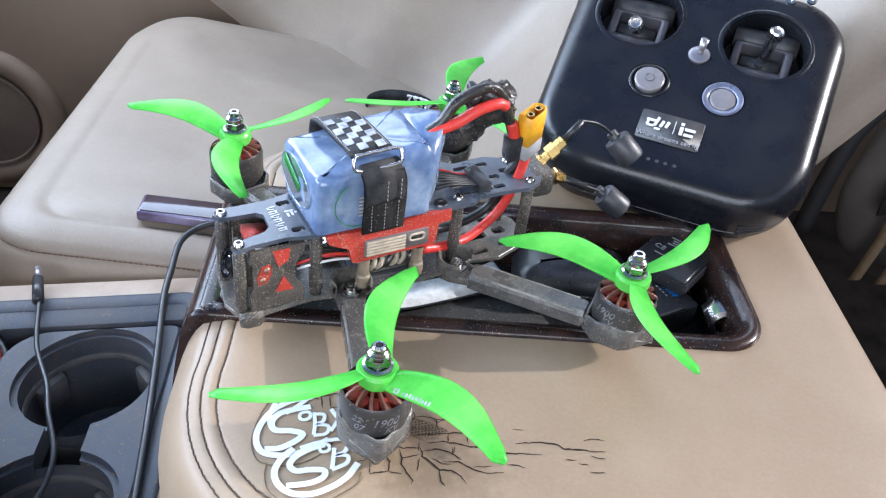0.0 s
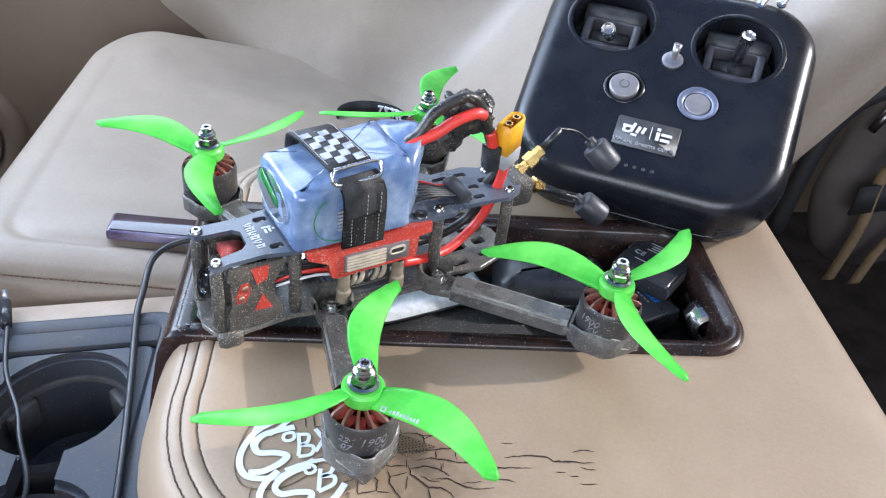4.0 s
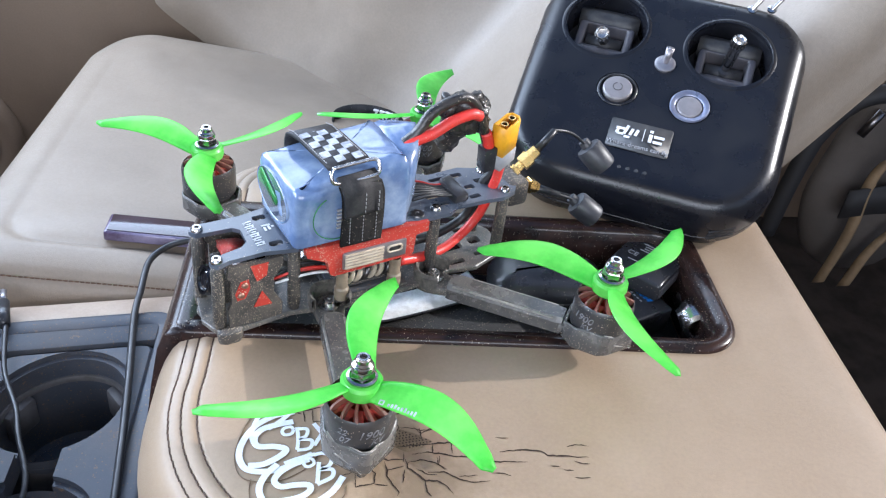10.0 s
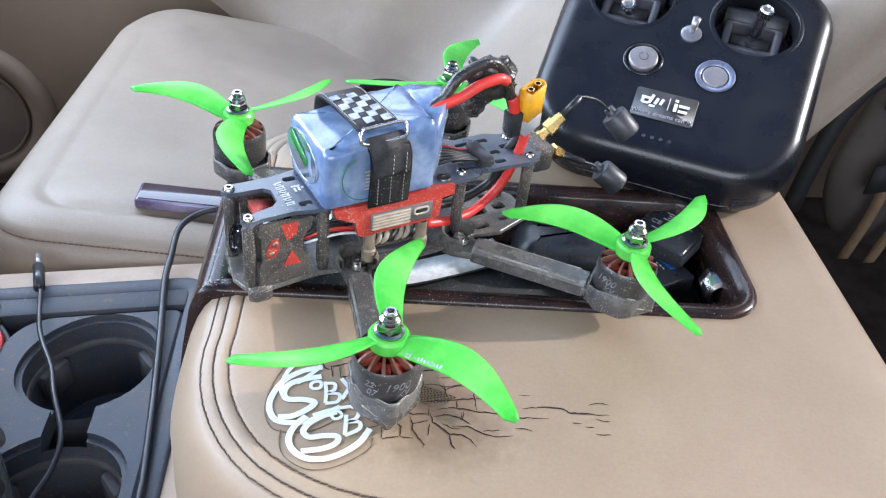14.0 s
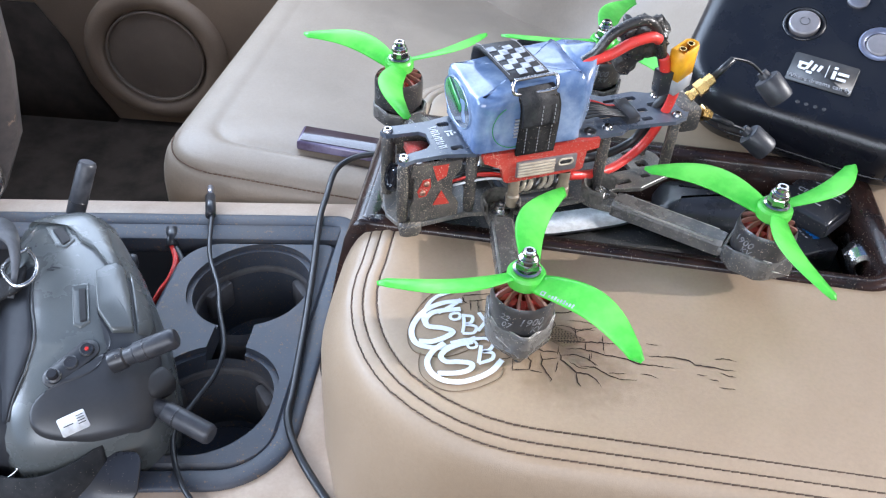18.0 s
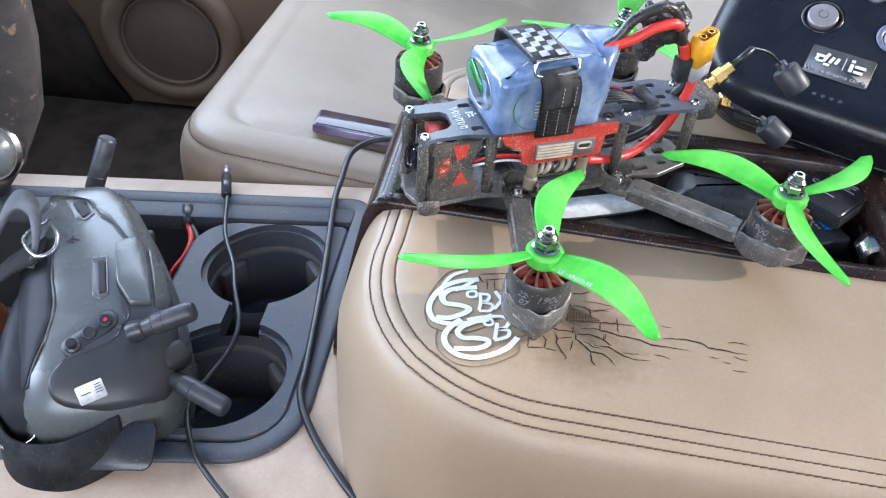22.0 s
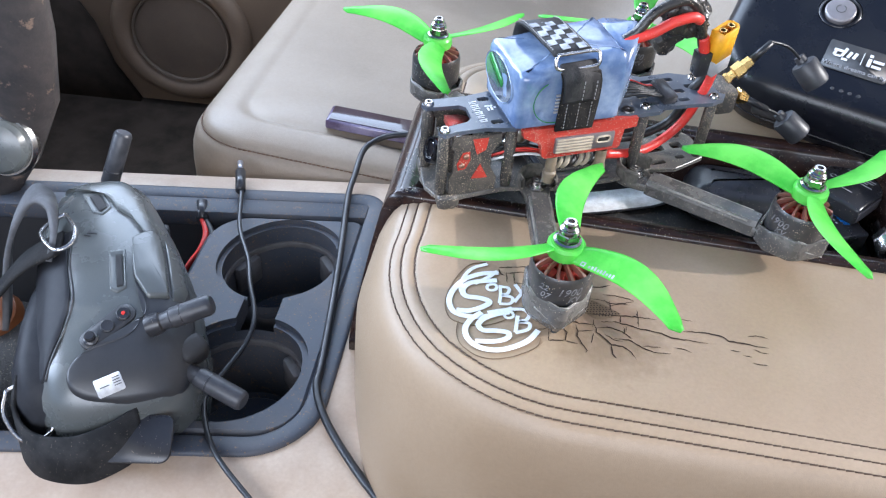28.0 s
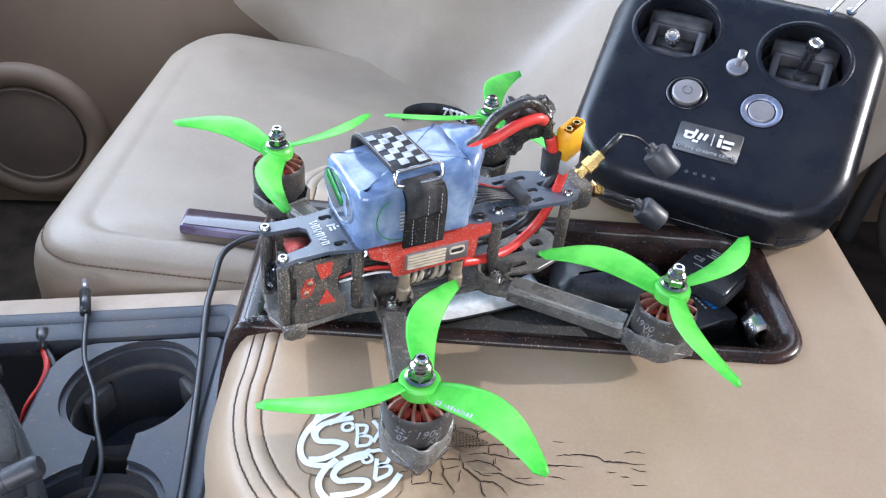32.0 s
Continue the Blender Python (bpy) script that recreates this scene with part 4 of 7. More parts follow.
box(b, *mm(28, 64, -21.6, 18, 41.8, 52.0), 0.8 * MM)
unit = part("video_unit", b, M_SILVER, drone, "grey ribbed metal video transmitter")
for k in range(5):
    b = B()
    box(b, *mm(29, 50.5, -22.4, -21.3, 42.4 + k * 1.9, 43.6 + k * 1.9), 0.25 * MM)
    part("cooling_fin", b, M_CLEARISH, unit)
b = B()
loft(b, [[shift(*mm(56.9, -21.6, 48.2)) @ pose(0, 0, 0, 90, 0, 0) @ Vector((p.x, p.y, z * MM)) for p in offset_ring(rrect(-4.6 * MM, 4.6 * MM, -2.3 * MM, 2.3 * MM, 2.1 * MM, 6), d * MM)] for d, z in ((0, -0.5), (0, 0.7), (-0.3, 0.95), (-0.8, 0.9), (-0.9, -0.3))], cap1=False)
part("port_rim", b, M_CLEARISH, unit, "pale oval port rim")
b = B()
loft(b, [[Vector(mm(56.8 + x, v, 48.3 + z)) for x, z in ((-2.6, -1.3), (2.6, -1.3), (3.4, 0), (2.6, 1.3), (-2.6, 1.3), (-3.4, 0))] for v in (-21.95, -21.2)])
part("usb_port", b, M_DARK, unit)
for u in (29.5, 60):
    for v in (-18, 22.5):
        b = B()
        lathe(b, [(0.0036, 0.0), (0.0038, 0.001), (0.0038, 0.0065), (0.0031, 0.0075), (0.0031, 0.0175)], 20, shift(*mm(u, v, 21.5)))
        part("spacer", b, M_SPACER, drone, "translucent rubber spacer")
b = B()
box(b, *mm(26, 68, -19, 23, 18.5, 20.0), 0.4 * MM)
part("mid_plate", b, M_CARBON, drone)
for k, (dv, dz, ml) in enumerate(((0, 0, M_BLACK_WIRE), (1.8, 0.6, M_RED_WIRE), (-1.6, 0.9, M_WHITE), (0.6, 2.4, M_BLACK_WIRE), (-0.8, 3.2, M_RED_WIRE), (2.4, 3.4, M_BLACK_WIRE))):
    b = B()
    tube(b, [mm(-3, -8 + dv, 34 + dz), mm(8, -12 + dv * 1.3, 38 + dz * 1.4), mm(17, -13 + dv, 38 + dz * 1.3), mm(27, -12 + dv, 35 + dz)], 0.75 * MM, 6, 5)
    part("thin_wire", b, ml, drone)


def resampled(ring, n):
    L = [(ring[(i + 1) % len(ring)] - ring[i]).length for i in range(len(ring))]
    tot, out, i, acc = sum(L), [], 0, 0.0
    for k in range(n):
        s = tot * k / n
        while acc + L[i] < s:
            acc += L[i]
            i += 1
        out.append(ring[i].lerp(ring[(i + 1) % len(ring)], (s - acc) / L[i]))
    return out


# arms, guards, motors and propellers
def blade(sgn):
    """A swept propeller blade along +x, convex to one side."""
    rings = []
    for i in range(15):
        t = i / 14
        x = 6.0 + 62.5 * t
        chord = 8.5 + 7.6 * math.sin(math.pi * min(1.0, t * 1.08 + 0.05)) ** 0.8 * (1 - 0.15 * t)
        if t > 0.89:
            chord *= math.sqrt(max(0.03, 1 - ((t - 0.89) / 0.115) ** 2))
        sweep = sgn * (7.2 * math.sin(math.pi * min(1, t * 1.05)) - 3.2 * t - 0.5)
        tw = radians(27 - 17 * t) * sgn
        th = 1.9 - 1.0 * t
        ring = []
        for k in range(12):
            a = 2 * math.pi * k / 12
            cx, cz = math.cos(a) * chord / 2, math.sin(a) * th / 2 + 0.9 * (1 - math.cos(a) ** 2)
            y = cx * math.cos(tw) - cz * math.sin(tw)
            z = cx * math.sin(tw) + cz * math.cos(tw)
            ring.append(Vector(mm(x, y + sweep, z + 2.4 * t + 2.8 * math.sin(math.pi * t))))
        rings.append(ring)
    return loft(B(), rings)


def blade_mark(sgn, spec):
    """Plain pale marks lying on a blade: along it from x0 to x1, between two shares of its chord."""
    b = B()
    for x0, x1, f0, f1 in spec:
        q = []
        for x, f in ((x0, f0), (x1, f0), (x1, f1), (x0, f1)):
            t = (x - 6.0) / 62.5
            chord = 8.5 + 7.6 * math.sin(math.pi * min(1.0, t * 1.08 + 0.05)) ** 0.8 * (1 - 0.15 * t)
            tw = radians(27 - 17 * t) * sgn
            cx = f * chord / 2
            cz = math.sqrt(1 - f * f) * (1.9 - t) / 2 + 0.9 * (1 - f * f) + 0.15
            y = cx * math.cos(tw) - cz * math.sin(tw) + sgn * (7.2 * math.sin(math.pi * min(1, t * 1.05)) - 3.2 * t - 0.5)
            q.append(Vector(mm(x, y, cx * math.sin(tw) + cz * math.cos(tw) + 2.4 * t + 2.8 * math.sin(math.pi * t))))
        loft(b, [[p - Vector((0, 0, o)) for p in q] for o in (0.00015, 0.0)])
    return b


def motor(u, v, a0, sgn, dz, a_mid, marked=False):
    """A motor with its propeller; dz lifts it, a_mid turns the print on its bell."""
    m = shift(*mm(u, v, dz))
    b = B()
    lathe(b, [(0.0, 0.0185), (0.012, 0.0185), (0.0130, 0.0205), (0.0125, 0.0235), (0.0, 0.0235)], 32, m)
    base = part("motor", b, M_BELL, drone)
    b = B()
    lathe(b, [(0.0146, 0.0225), (0.0152, 0.0232), (0.0154, 0.0245), (0.0154, 0.0372), (0.0150, 0.0392), (0.0143, 0.0404), (0.0139, 0.0395), (0.0138, 0.0245)], 48, m)
    lathe(b, [(0.0, 0.0425), (0.0058, 0.0425), (0.0060, 0.0442), (0.0, 0.0446)], 24, m)
    part("motor_bell", b, M_BELL, base, "black spoked motor bell")
    for k in range(13):
        b = B()
        mk = m @ pose(0, 0, 0, 0, 0, 360 / 13 * k + 8)
        loft(b, [[mk @ Vector(mm(*p)) for p in ((x, o - w, z0), (x, o + w, z0), (x, o + w * 0.6, z1), (x, o - w * 0.6, z1))] for x, o, w, z0, z1 in ((4.8, 0, 0.75, 41.0, 43.9), (9.0, 0.5, 0.85, 40.4, 43.0), (12.6, 1.4, 1.0, 38.8, 41.6), (14.3, 2.0, 1.2, 37.6, 40.2))])
        part("spoke", b, M_SPOKE, base, smooth=False)
    for k in range(12):
        b = B()
        mk = m @ pose(0, 0, 0, 0, 0, 30 * k)
        box(b, *mm(5.2, 13.2, -2.2, 2.2, 26, 38.6), 1.2 * MM, 2, mk)
        part("copper_coil", b, M_COPPER, base)
    # print on the bell
    for word, size, zz, ta in (("1900", 6.0, 33.2, 14.0), ("KV", 4.6, 28.6, 24.0), ("22", 4.8, 34.0, -34.0), ("07", 4.8, 29.6, -30.0)):
        b = lettering(word, size * MM, 0.0002)
        for v_ in b.verts:
            ang = radians(a_mid + ta) + (v_.co.x + v_.co.y * 0.3) / 0.0154
            rad = 0.01548 + v_.co.z
            v_.co = Vector((u * MM + rad * math.cos(ang), v * MM + rad * math.sin(ang), (zz + dz) * MM + v_.co.y))
        part("bell_print", b, M_BELLPRINT, base, smooth=False)
    b = B()
    lathe(b, [(0.0072, 0.0445), (0.0086, 0.0455), (0.0092, 0.0475), (0.0090, 0.0510), (0.0080, 0.0524), (0.0, 0.0524)], 30, m)
    prop = part("propeller", b, M_GREEN, drone, "neon green three-blade propeller hub")
    for k in range(3):
        part("blade", blade(sgn), M_GREEN, prop, m=m @ Matrix.Translation((0, 0, 0.0490)) @ pose(0, 0, 0, 0, 0, a0 + 120 * k), angle=50)
    if marked:
        b = blade_mark(sgn, [(12.0, 14.2, -0.90, -0.84), (12.0, 14.2, -0.66, -0.60), (12.0, 12.5, -0.88, -0.62), (13.7, 14.2, -0.88, -0.62)] + [(16.0 + 1.5 * k, 16.8 + 1.5 * k, -0.88, -0.72 + 0.04 * (k % 3)) for k in range(9)])
        tagged(part("pale_print", b, M_CHECK, prop, "small pale print", m=m @ Matrix.Translation((0, 0, 0.0490)) @ pose(0, 0, 0, 0, 0, a0 + 240), smooth=False), kind="stuff")
    b = B()
    lathe(b, [(0.0056, 0.0522), (0.0066, 0.0527), (0.0066, 0.0536), (0.0054, 0.0541)], 28, m)
    mk = m @ pose(0, 0, 0, 0, 0, a0 + 10)
    hexr = [Vector((5.4 * MM * math.cos(radians(60 * i)), 5.4 * MM * math.sin(radians(60 * i)), 0)) for i in range(6)]
    loft(b, [[mk @ Vector((p.x * q, p.y * q, z * MM)) for p in hexr] for q, z in ((0.94, 53.6), (1, 54.1), (1, 57.6), (0.9, 58.6))])
    part("lock_nut", b, M_NUT, prop, "bright flanged lock nut", smooth=False)
    b = B()
    lathe(b, [(0.0049, 0.0583), (0.0050, 0.0590), (0.0046, 0.0602), (0.0041, 0.0606), (0.0041, 0.0612), (0.0032, 0.0620), (0.0032, 0.0636), (0.0026, 0.0643), (0.0016, 0.0643), (0.0015, 0.0622), (0.0, 0.0622)], 24, m)
    part("shaft_end", b, M_NUT, prop, "bright hollow shaft end")
    return base


def arm(u0, v0, u1, v1, low, hi, lift):
    """An arm with its guard and motor foot, rising by lift millimetres to its end."""
    a, c = Vector((u0, v0)), Vector((u1, v1))
    d = (c - a).normalized()
    n = Vector((-d.y, d.x))
    L = (c - a).length
    m = Matrix(((d.x, n.x, 0, u0 * MM), (d.y, n.y, 0, v0 * MM), (lift / L, 0, 1, 0), (0, 0, 0, 1)))
    out = [(0, -7), (6, -8.5), (14, -7), (20, -5.6), (L - 22, -5.4), (L - 13, -8.5), (L - 8, -12), (L + 6, -12), (L + 12, -7), (L + 12, 7), (L + 6, 12), (L - 8, 12), (L - 13, 8.5), (L - 22, 5.4), (20, 5.6), (14, 7), (6, 8.5), (0, 7)]
    b = B()
    prism(b, [(x * MM, y * MM) for x, y in out], 13.0 * MM, 18.2 * MM, 0.6 * MM, m)
    part("arm", b, M_CARBON, drone, "dusty carbon arm")
    b = B()
    rg = []
    for x in (17, 19, L - 21, L - 18):
        s = 0.92 if x in (17, L - 18) else 1.0
        rg.append([m @ Vector(mm(x, y * s, z)) for y, z in ((-6.6, 12.0), (6.6, 12.0), (6.6, 18.5), (4.6, 21.3), (-4.6, 21.3), (-6.6, 18.5))])
    loft(b, rg)
    part("arm_guard", b, M_TPU_CLEAR, drone, "dusty smoky arm guard", smooth=False)
    # pale strips put a highlight along the guard's scuffed ridges
    for sy in (-1, 1):
        b = B()
        box(b, 20 * MM, (L - 23) * MM, (sy * 5.5 - 0.7) * MM, (sy * 5.5 + 0.7) * MM, 20.0 * MM, 20.9 * MM, 0.3 * MM, 2, m)
        part("ridge_highlight", b, M_SCUFF_HIGHLIGHT, drone, "pale strip for the scuffed guard ridge's highlight")
    # soft foot round the motor, its rim high beside the arm and low at the nose
    b = B()
    ft = [(L - 17, -8.5), (L - 10, -15.4), (L + 4, -16.4), (L + 9, -13.5), (L + 19, -1.6), (L + 19, 1.6), (L + 9, 13.5), (L + 4, 16.4), (L - 10, 15.4), (L - 17, 8.5)]
    ring = resampled([Vector(mm(x, y, 0)) for x, y in ft], 60)

    def rim(q):
        return 21.0 + hi * max(0.0, 1 - (abs(q.x / MM - L + 1) / 19.0) ** 2) + 0.6 * max(0.0, q.x / MM - L - 10)

    walls = [[Vector((q.x, q.y, z * MM)) for q in offset_ring(ring, dd * MM)] for dd, z in ((-8.0, low), (-6.0, low + 0.5), (-3.2, low + 4.0 if low < 6 else low + 1.5), (-0.6, 12.8), (0.0, 13.8))]
    for dd, up_ in ((0.0, -0.8), (-0.6, 0.0), (-1.5, 0.0), (-1.8, -1.0), (-1.8, -5.0)):
        walls.append([Vector((p.x, p.y, (rim(q) + up_) * MM)) for p, q in zip(offset_ring(ring, dd * MM), ring)])
    loft(b, [[m @ p for p in r] for r in walls])
    guard = part("motor_foot", b, M_TPU_CLEAR, drone, "smoky grey motor foot guard", angle=18)
    b = B()
    edge_ = [m @ Vector((p.x, p.y, (rim(q) + 0.1) * MM)) for p, q in zip(offset_ring(ring, -0.9 * MM), ring)]
    tube(b, edge_[14:-14], 0.3 * MM, 6, 2)
    for y in (-2.0, 2.0):
        tube(b, [m @ Vector(mm(L + 10.5, y * 6.0, 19.5)), m @ Vector(mm(L + 15.0, y * 2.9, 16.0)), m @ Vector(mm(L + 18.6, y * 0.8, 13.2))], 0.4 * MM, 6, 3)
    part("scuffed_rim", b, M_SCUFF_HIGHLIGHT, guard, "pale scuffed guard rim")
    b = B()
    lathe(b, [(0.0, 0.0016), (0.0013, 0.0016), (0.0014, 0.0030), (0.0030, 0.0030), (0.0033, 0.0022), (0.0033, 0), (0.0058, 0), (0.0058, -0.0012)], 20, m @ shift(*mm(7, 0, 19.5)))
    part("arm_bolt", b, M_STEEL, drone, "socket head arm bolt")
    # clamp ring at the root
    b = B()
    lathe(b, [(0.0108, 0.0185), (0.0114, 0.0252), (0.0102, 0.0268), (0.0088, 0.0258), (0.0084, 0.0185)], 26, m @ shift(*mm(7, 0, 0)), 60, 300)
    part("root_clamp", b, M_SLEEVE, drone, "dusty braided sleeve round the arm root")


arm(25, -11, -1, -101.2, 3.6, 7.5, 0.0)
arm(25, 16, 0, 101.2, 8.0, 1.5, 0.0)
arm(80, -14, 142.0, -91.5, 9.5, 6.0, 2.0)
arm(80, 18, 139.2, 94.1, 11.0, 2.0, 2.0)
motor(-1, -101.2, 54, 1, 0.0, 250.0, True)
motor(0, 101.2, 13, -1, 0.0, 225.0)
motor(142.0, -91.5, 13, -1, 0.9, 176.0)
motor(139.2, 94.1, 47.5, 1, 2.0, 230.0)

# plug leads: the red wire, the black wire, the yellow plug
b = B()
tube(b, [mm(66, -12, 30), mm(84, -9, 26), mm(100, -5, 25), mm(116, -1, 31), mm(123, -2, 42), mm(126, -4, 56), mm(128.5, -4.5, 66), mm(130, -4.5, 79)], 2.7 * MM, 12, 8)
lead = part("red_lead", b, M_RED_WIRE, drone, "thick red silicone power lead")
b = B()
tube(b, [mm(70, 3, 30), mm(96, 5, 27), mm(116, 6, 33), mm(122, 3, 48), mm(124, 2, 58), mm(128, 0, 66), mm(131, -1, 79)], 2.6 * MM, 12, 8)
part("black_lead", b, M_BLACK_WIRE, drone, "thick black power lead")
pl = Matrix.Translation(mm(129.5, -4.5, 76)) @ pose(0, 0, 0, 7, -5, 0) @ pose(0, 0, 0, 0, 0, -66)
b = B()
ring = [Vector(mm(x, y, 0)) for x, y in ((-4.3, -8), (4.3, -8), (4.3, 5.5), (2.0, 8), (-2.0, 8), (-4.3, 5.5))]
loft(b, [[pl @ Vector((q.x, q.y, z * MM)) for q in offset_ring(ring, d * MM)] for d, z in ((-0.5, -2), (0.4, -1), (0.4, 7), (-0.3, 8))])
plug = part("plug_collar", b, M_GREYPRINT, drone, "grey plug collar")
b = B()
loft(b, [[pl @ Vector((q.x, q.y, z * MM)) for q in offset_ring(ring, d * MM)] for d, z in ((0, 7.5), (0, 25.5), (-0.9, 26), (-0.9, 20))])
part("plug_shell", b, M_YELLOW, plug, "yellow nylon plug shell", angle=25)
for y in (-3.6, 3.6):
    b = B()
    lathe(b, [(0.0014, 0.020), (0.0014, 0.0257), (0.0021, 0.0257), (0.0021, 0.020)], 14, pl @ shift(0, y * MM, 0))
    part("gold_pin", b, M_GOLD, plug)
# balance plug lying on the plate
b = B()
box(b, *mm(-4, 4, -8.5, 8.5, 0, 5.5), 0.7 * MM, 2, Matrix.Translation(mm(101, -3, 59.2)) @ pose(0, 0, 0, 8, 0, 5))
part("balance_plug", b, M_CASEBLACK, drone, "black balance plug")
for k in range(7):
    b = B()
    v0 = -8.5 + k * 2.1
    tube(b, [mm(72, -9 + k * 2.6, 68 - abs(3 - k) * 0.8), mm(82, -9.5 + k * 2.4, 66.5), mm(91, -8 + k * 1.8, 63.6), mm(97.5, -8.6 + k * 1.9, 62.4)], 0.85 * MM, 6, 5)
    part("balance_wire", b, M_RED_WIRE if k == 6 else M_BLACK_WIRE, drone)
# rear antenna mount with two stub antennas
b = B()
box(b, *mm(136, 150, -9, 13, 44, 60), 3.0 * MM, 2)
mount = part("antenna_mount", b, M_TPU, drone, "dusty black antenna mount")


def stub(base, way, mid, bend, head, hw):
    base, way, mid, bend, head = (Vector(mm(*p)) for p in (base, way, mid, bend, head))
    b = B()
    d = (way - base)
    hexs = []
    q = d.to_track_quat("Z", "Y").to_matrix()
    for t, r in ((0, 3.4), (0.12, 3.4), (0.14, 2.6), (0.32, 2.6), (0.34, 4.6), (0.66, 4.6), (0.68, 3.6), (0.98, 3.4), (1.0, 2.6)):
        hexs.append([base + d * t + (q.col[0] * math.cos(radians(60 * k)) + q.col[1] * math.sin(radians(60 * k))) * r * MM for k in range(6)])
    loft(b, hexs)
    ant = part("antenna", b, M_GOLD, drone, "gold screw connector with a black stub antenna", smooth=False)
    b = B()
    cyl(b, way, mid, 2.3 * MM, 1.9 * MM, seg=12)
    part("heat_shrink", b, M_CABLE, ant)
    b = B()
    tube(b, [mid - (mid - way) * 0.1, mid, bend, head], 0.9 * MM, 8, 6)
    part("coax_cable", b, M_CABLE, ant)
    hd = Vector(mm(*hw)).normalized()
    b = B()
    lathe(b, [(0.0, -0.004), (0.003, -0.004), (0.0034, 0.0), (0.0070, 0.0006), (0.0077, 0.002), (0.0077, 0.0148), (0.0070, 0.0162), (0.0, 0.0166)], 26, Matrix.Translation(head) @ hd.to_track_quat("Z", "Y").to_matrix().to_4x4())
    part("antenna_cap", b, M_ANT, ant, "black cylindrical antenna cap")


stub((138.5, -6, 67), (152, -6, 78), (162, -6, 88.5), (175, -6, 84), (189, -6, 73), (10, -11.8, -13))
stub((147, -4, 56.5), (158, -5, 51.5), (175, -6, 43), (183, -6, 39), (190, -6, 34.5), (13, -11, -10.8))

# crumpled black tape bundle and capacitor behind the battery
b = B()
tube(b, [mm(68, -3, 97), mm(74, -4, 102), mm(81, -4, 111), mm(91, -4, 116), mm(101, -4, 117), mm(108, -4, 111), mm(113, -5, 100), mm(117, -5, 90)], 2.9 * MM, 12, 8)
tape_ob = part("black_harness", b, M_TAPE, drone, "lead bundle wrapped in creased black tape")
b = B()
bmesh.ops.create_icosphere(b, subdivisions=4, radius=1.0, matrix=Matrix.Translation(mm(105, 1, 106)) @ pose(0, 0, 0, 0, 24, 0) @ Matrix.Diagonal((16 * MM, 7 * MM, 10.5 * MM, 1)))
for v in b.verts:
    v.co += v.normal * 0.0042 * noise.noise(v.co * 170) + v.normal * 0.0024 * noise.noise(v.co * 420)
part("tape_wad", b, M_TAPE, tape_ob, "crumpled black tape", angle=20)
b = B()
tube(b, [mm(66, -5, 95), mm(73, -6, 99), mm(82, -7, 102), mm(92, -8, 107.5), mm(103, -8, 109.5), mm(109, -7, 107)], 2.9 * MM, 12, 8)
part("red_battery_lead", b, M_RED_WIRE, drone, "thick red lead to the battery")
b = B()
tube(b, [mm(115, -6, 96), mm(117, -6, 91), mm(118.5, -6, 86)], 3.1 * MM, 10, 4)
part("red_heat_shrink", b, M_RED_WIRE, drone)
b = B()
box(b, *mm(-5.2, 5.2, -4, 4, -15, 0), 0.8 * MM, 2, Matrix.Translation(mm(119, -6, 87.5)) @ pose(0, 0, 0, 6, -8, 0))
part("black_plug", b, M_CASEBLACK, drone, "small black plug")
b = B()
lathe(b, [(0.0, 0.0), (0.006, 0.0), (0.0074, 0.0015)] + [(0.0076 + 0.0004 * math.sin(q * 1.7), 0.003 + q * 0.0022) for q in range(11)] + [(0.006, 0.0285), (0.0, 0.029)], 30, Matrix.Translation(mm(103, 17, 80)) @ pose(0, 0, 0, 24, 16, 0))
for v in b.verts:
    v.co += Vector((noise.noise(v.co * 210), noise.noise(v.co * 210 + Vector((4, 2, 8))), noise.noise(v.co * 180))) * 0.0024
part("capacitor", b, M_TAPE, drone, "capacitor wrapped in creased black tape", angle=18)

b = B()
tube(b, [mm(66 + 2.4 * math.cos(k * 0.9), -8.5 + 2.4 * math.sin(k * 0.9), 59.2 + k * 0.22) for k in range(44)], 0.42 * MM, 6, 2)
part("coil_spring", b, M_DARKSTEEL, drone, "small steel coil spring")

# ---- battery ----
BAT = DRONE @ Matrix.Translation(mm(36.5, 2, 59.2)) @ pose(0, 0, 0, 0, 0, 0)
battery = thing("drone_battery", "blue shrink-wrapped lithium battery pack on top of the drone", "battery", BAT)
b = B()
ring = rrect(-33.2 * MM, 27.5 * MM, -22 * MM, 22 * MM, 2.6 * MM, 4)
rg = []
for d, z in [(-1.2, 0.0), (0.0, 1.2)] + [(0.35, 2 + 3.0 * k) for k in range(10)] + [(0.2, 31.5), (-0.5, 34), (-1.8, 35.8), (-4, 36.8)]:
    rg.append([Vector((p.x, p.y, z * MM)) for p in resampled(offset_ring(ring, d * MM), 80)])
last = rg[-1]
for k in (0.85, 0.65, 0.45, 0.25, 0.08):
    rg.append([Vector((p.x * k, p.y * k, 37.2 * MM)) for p in last])
loft(b, rg)
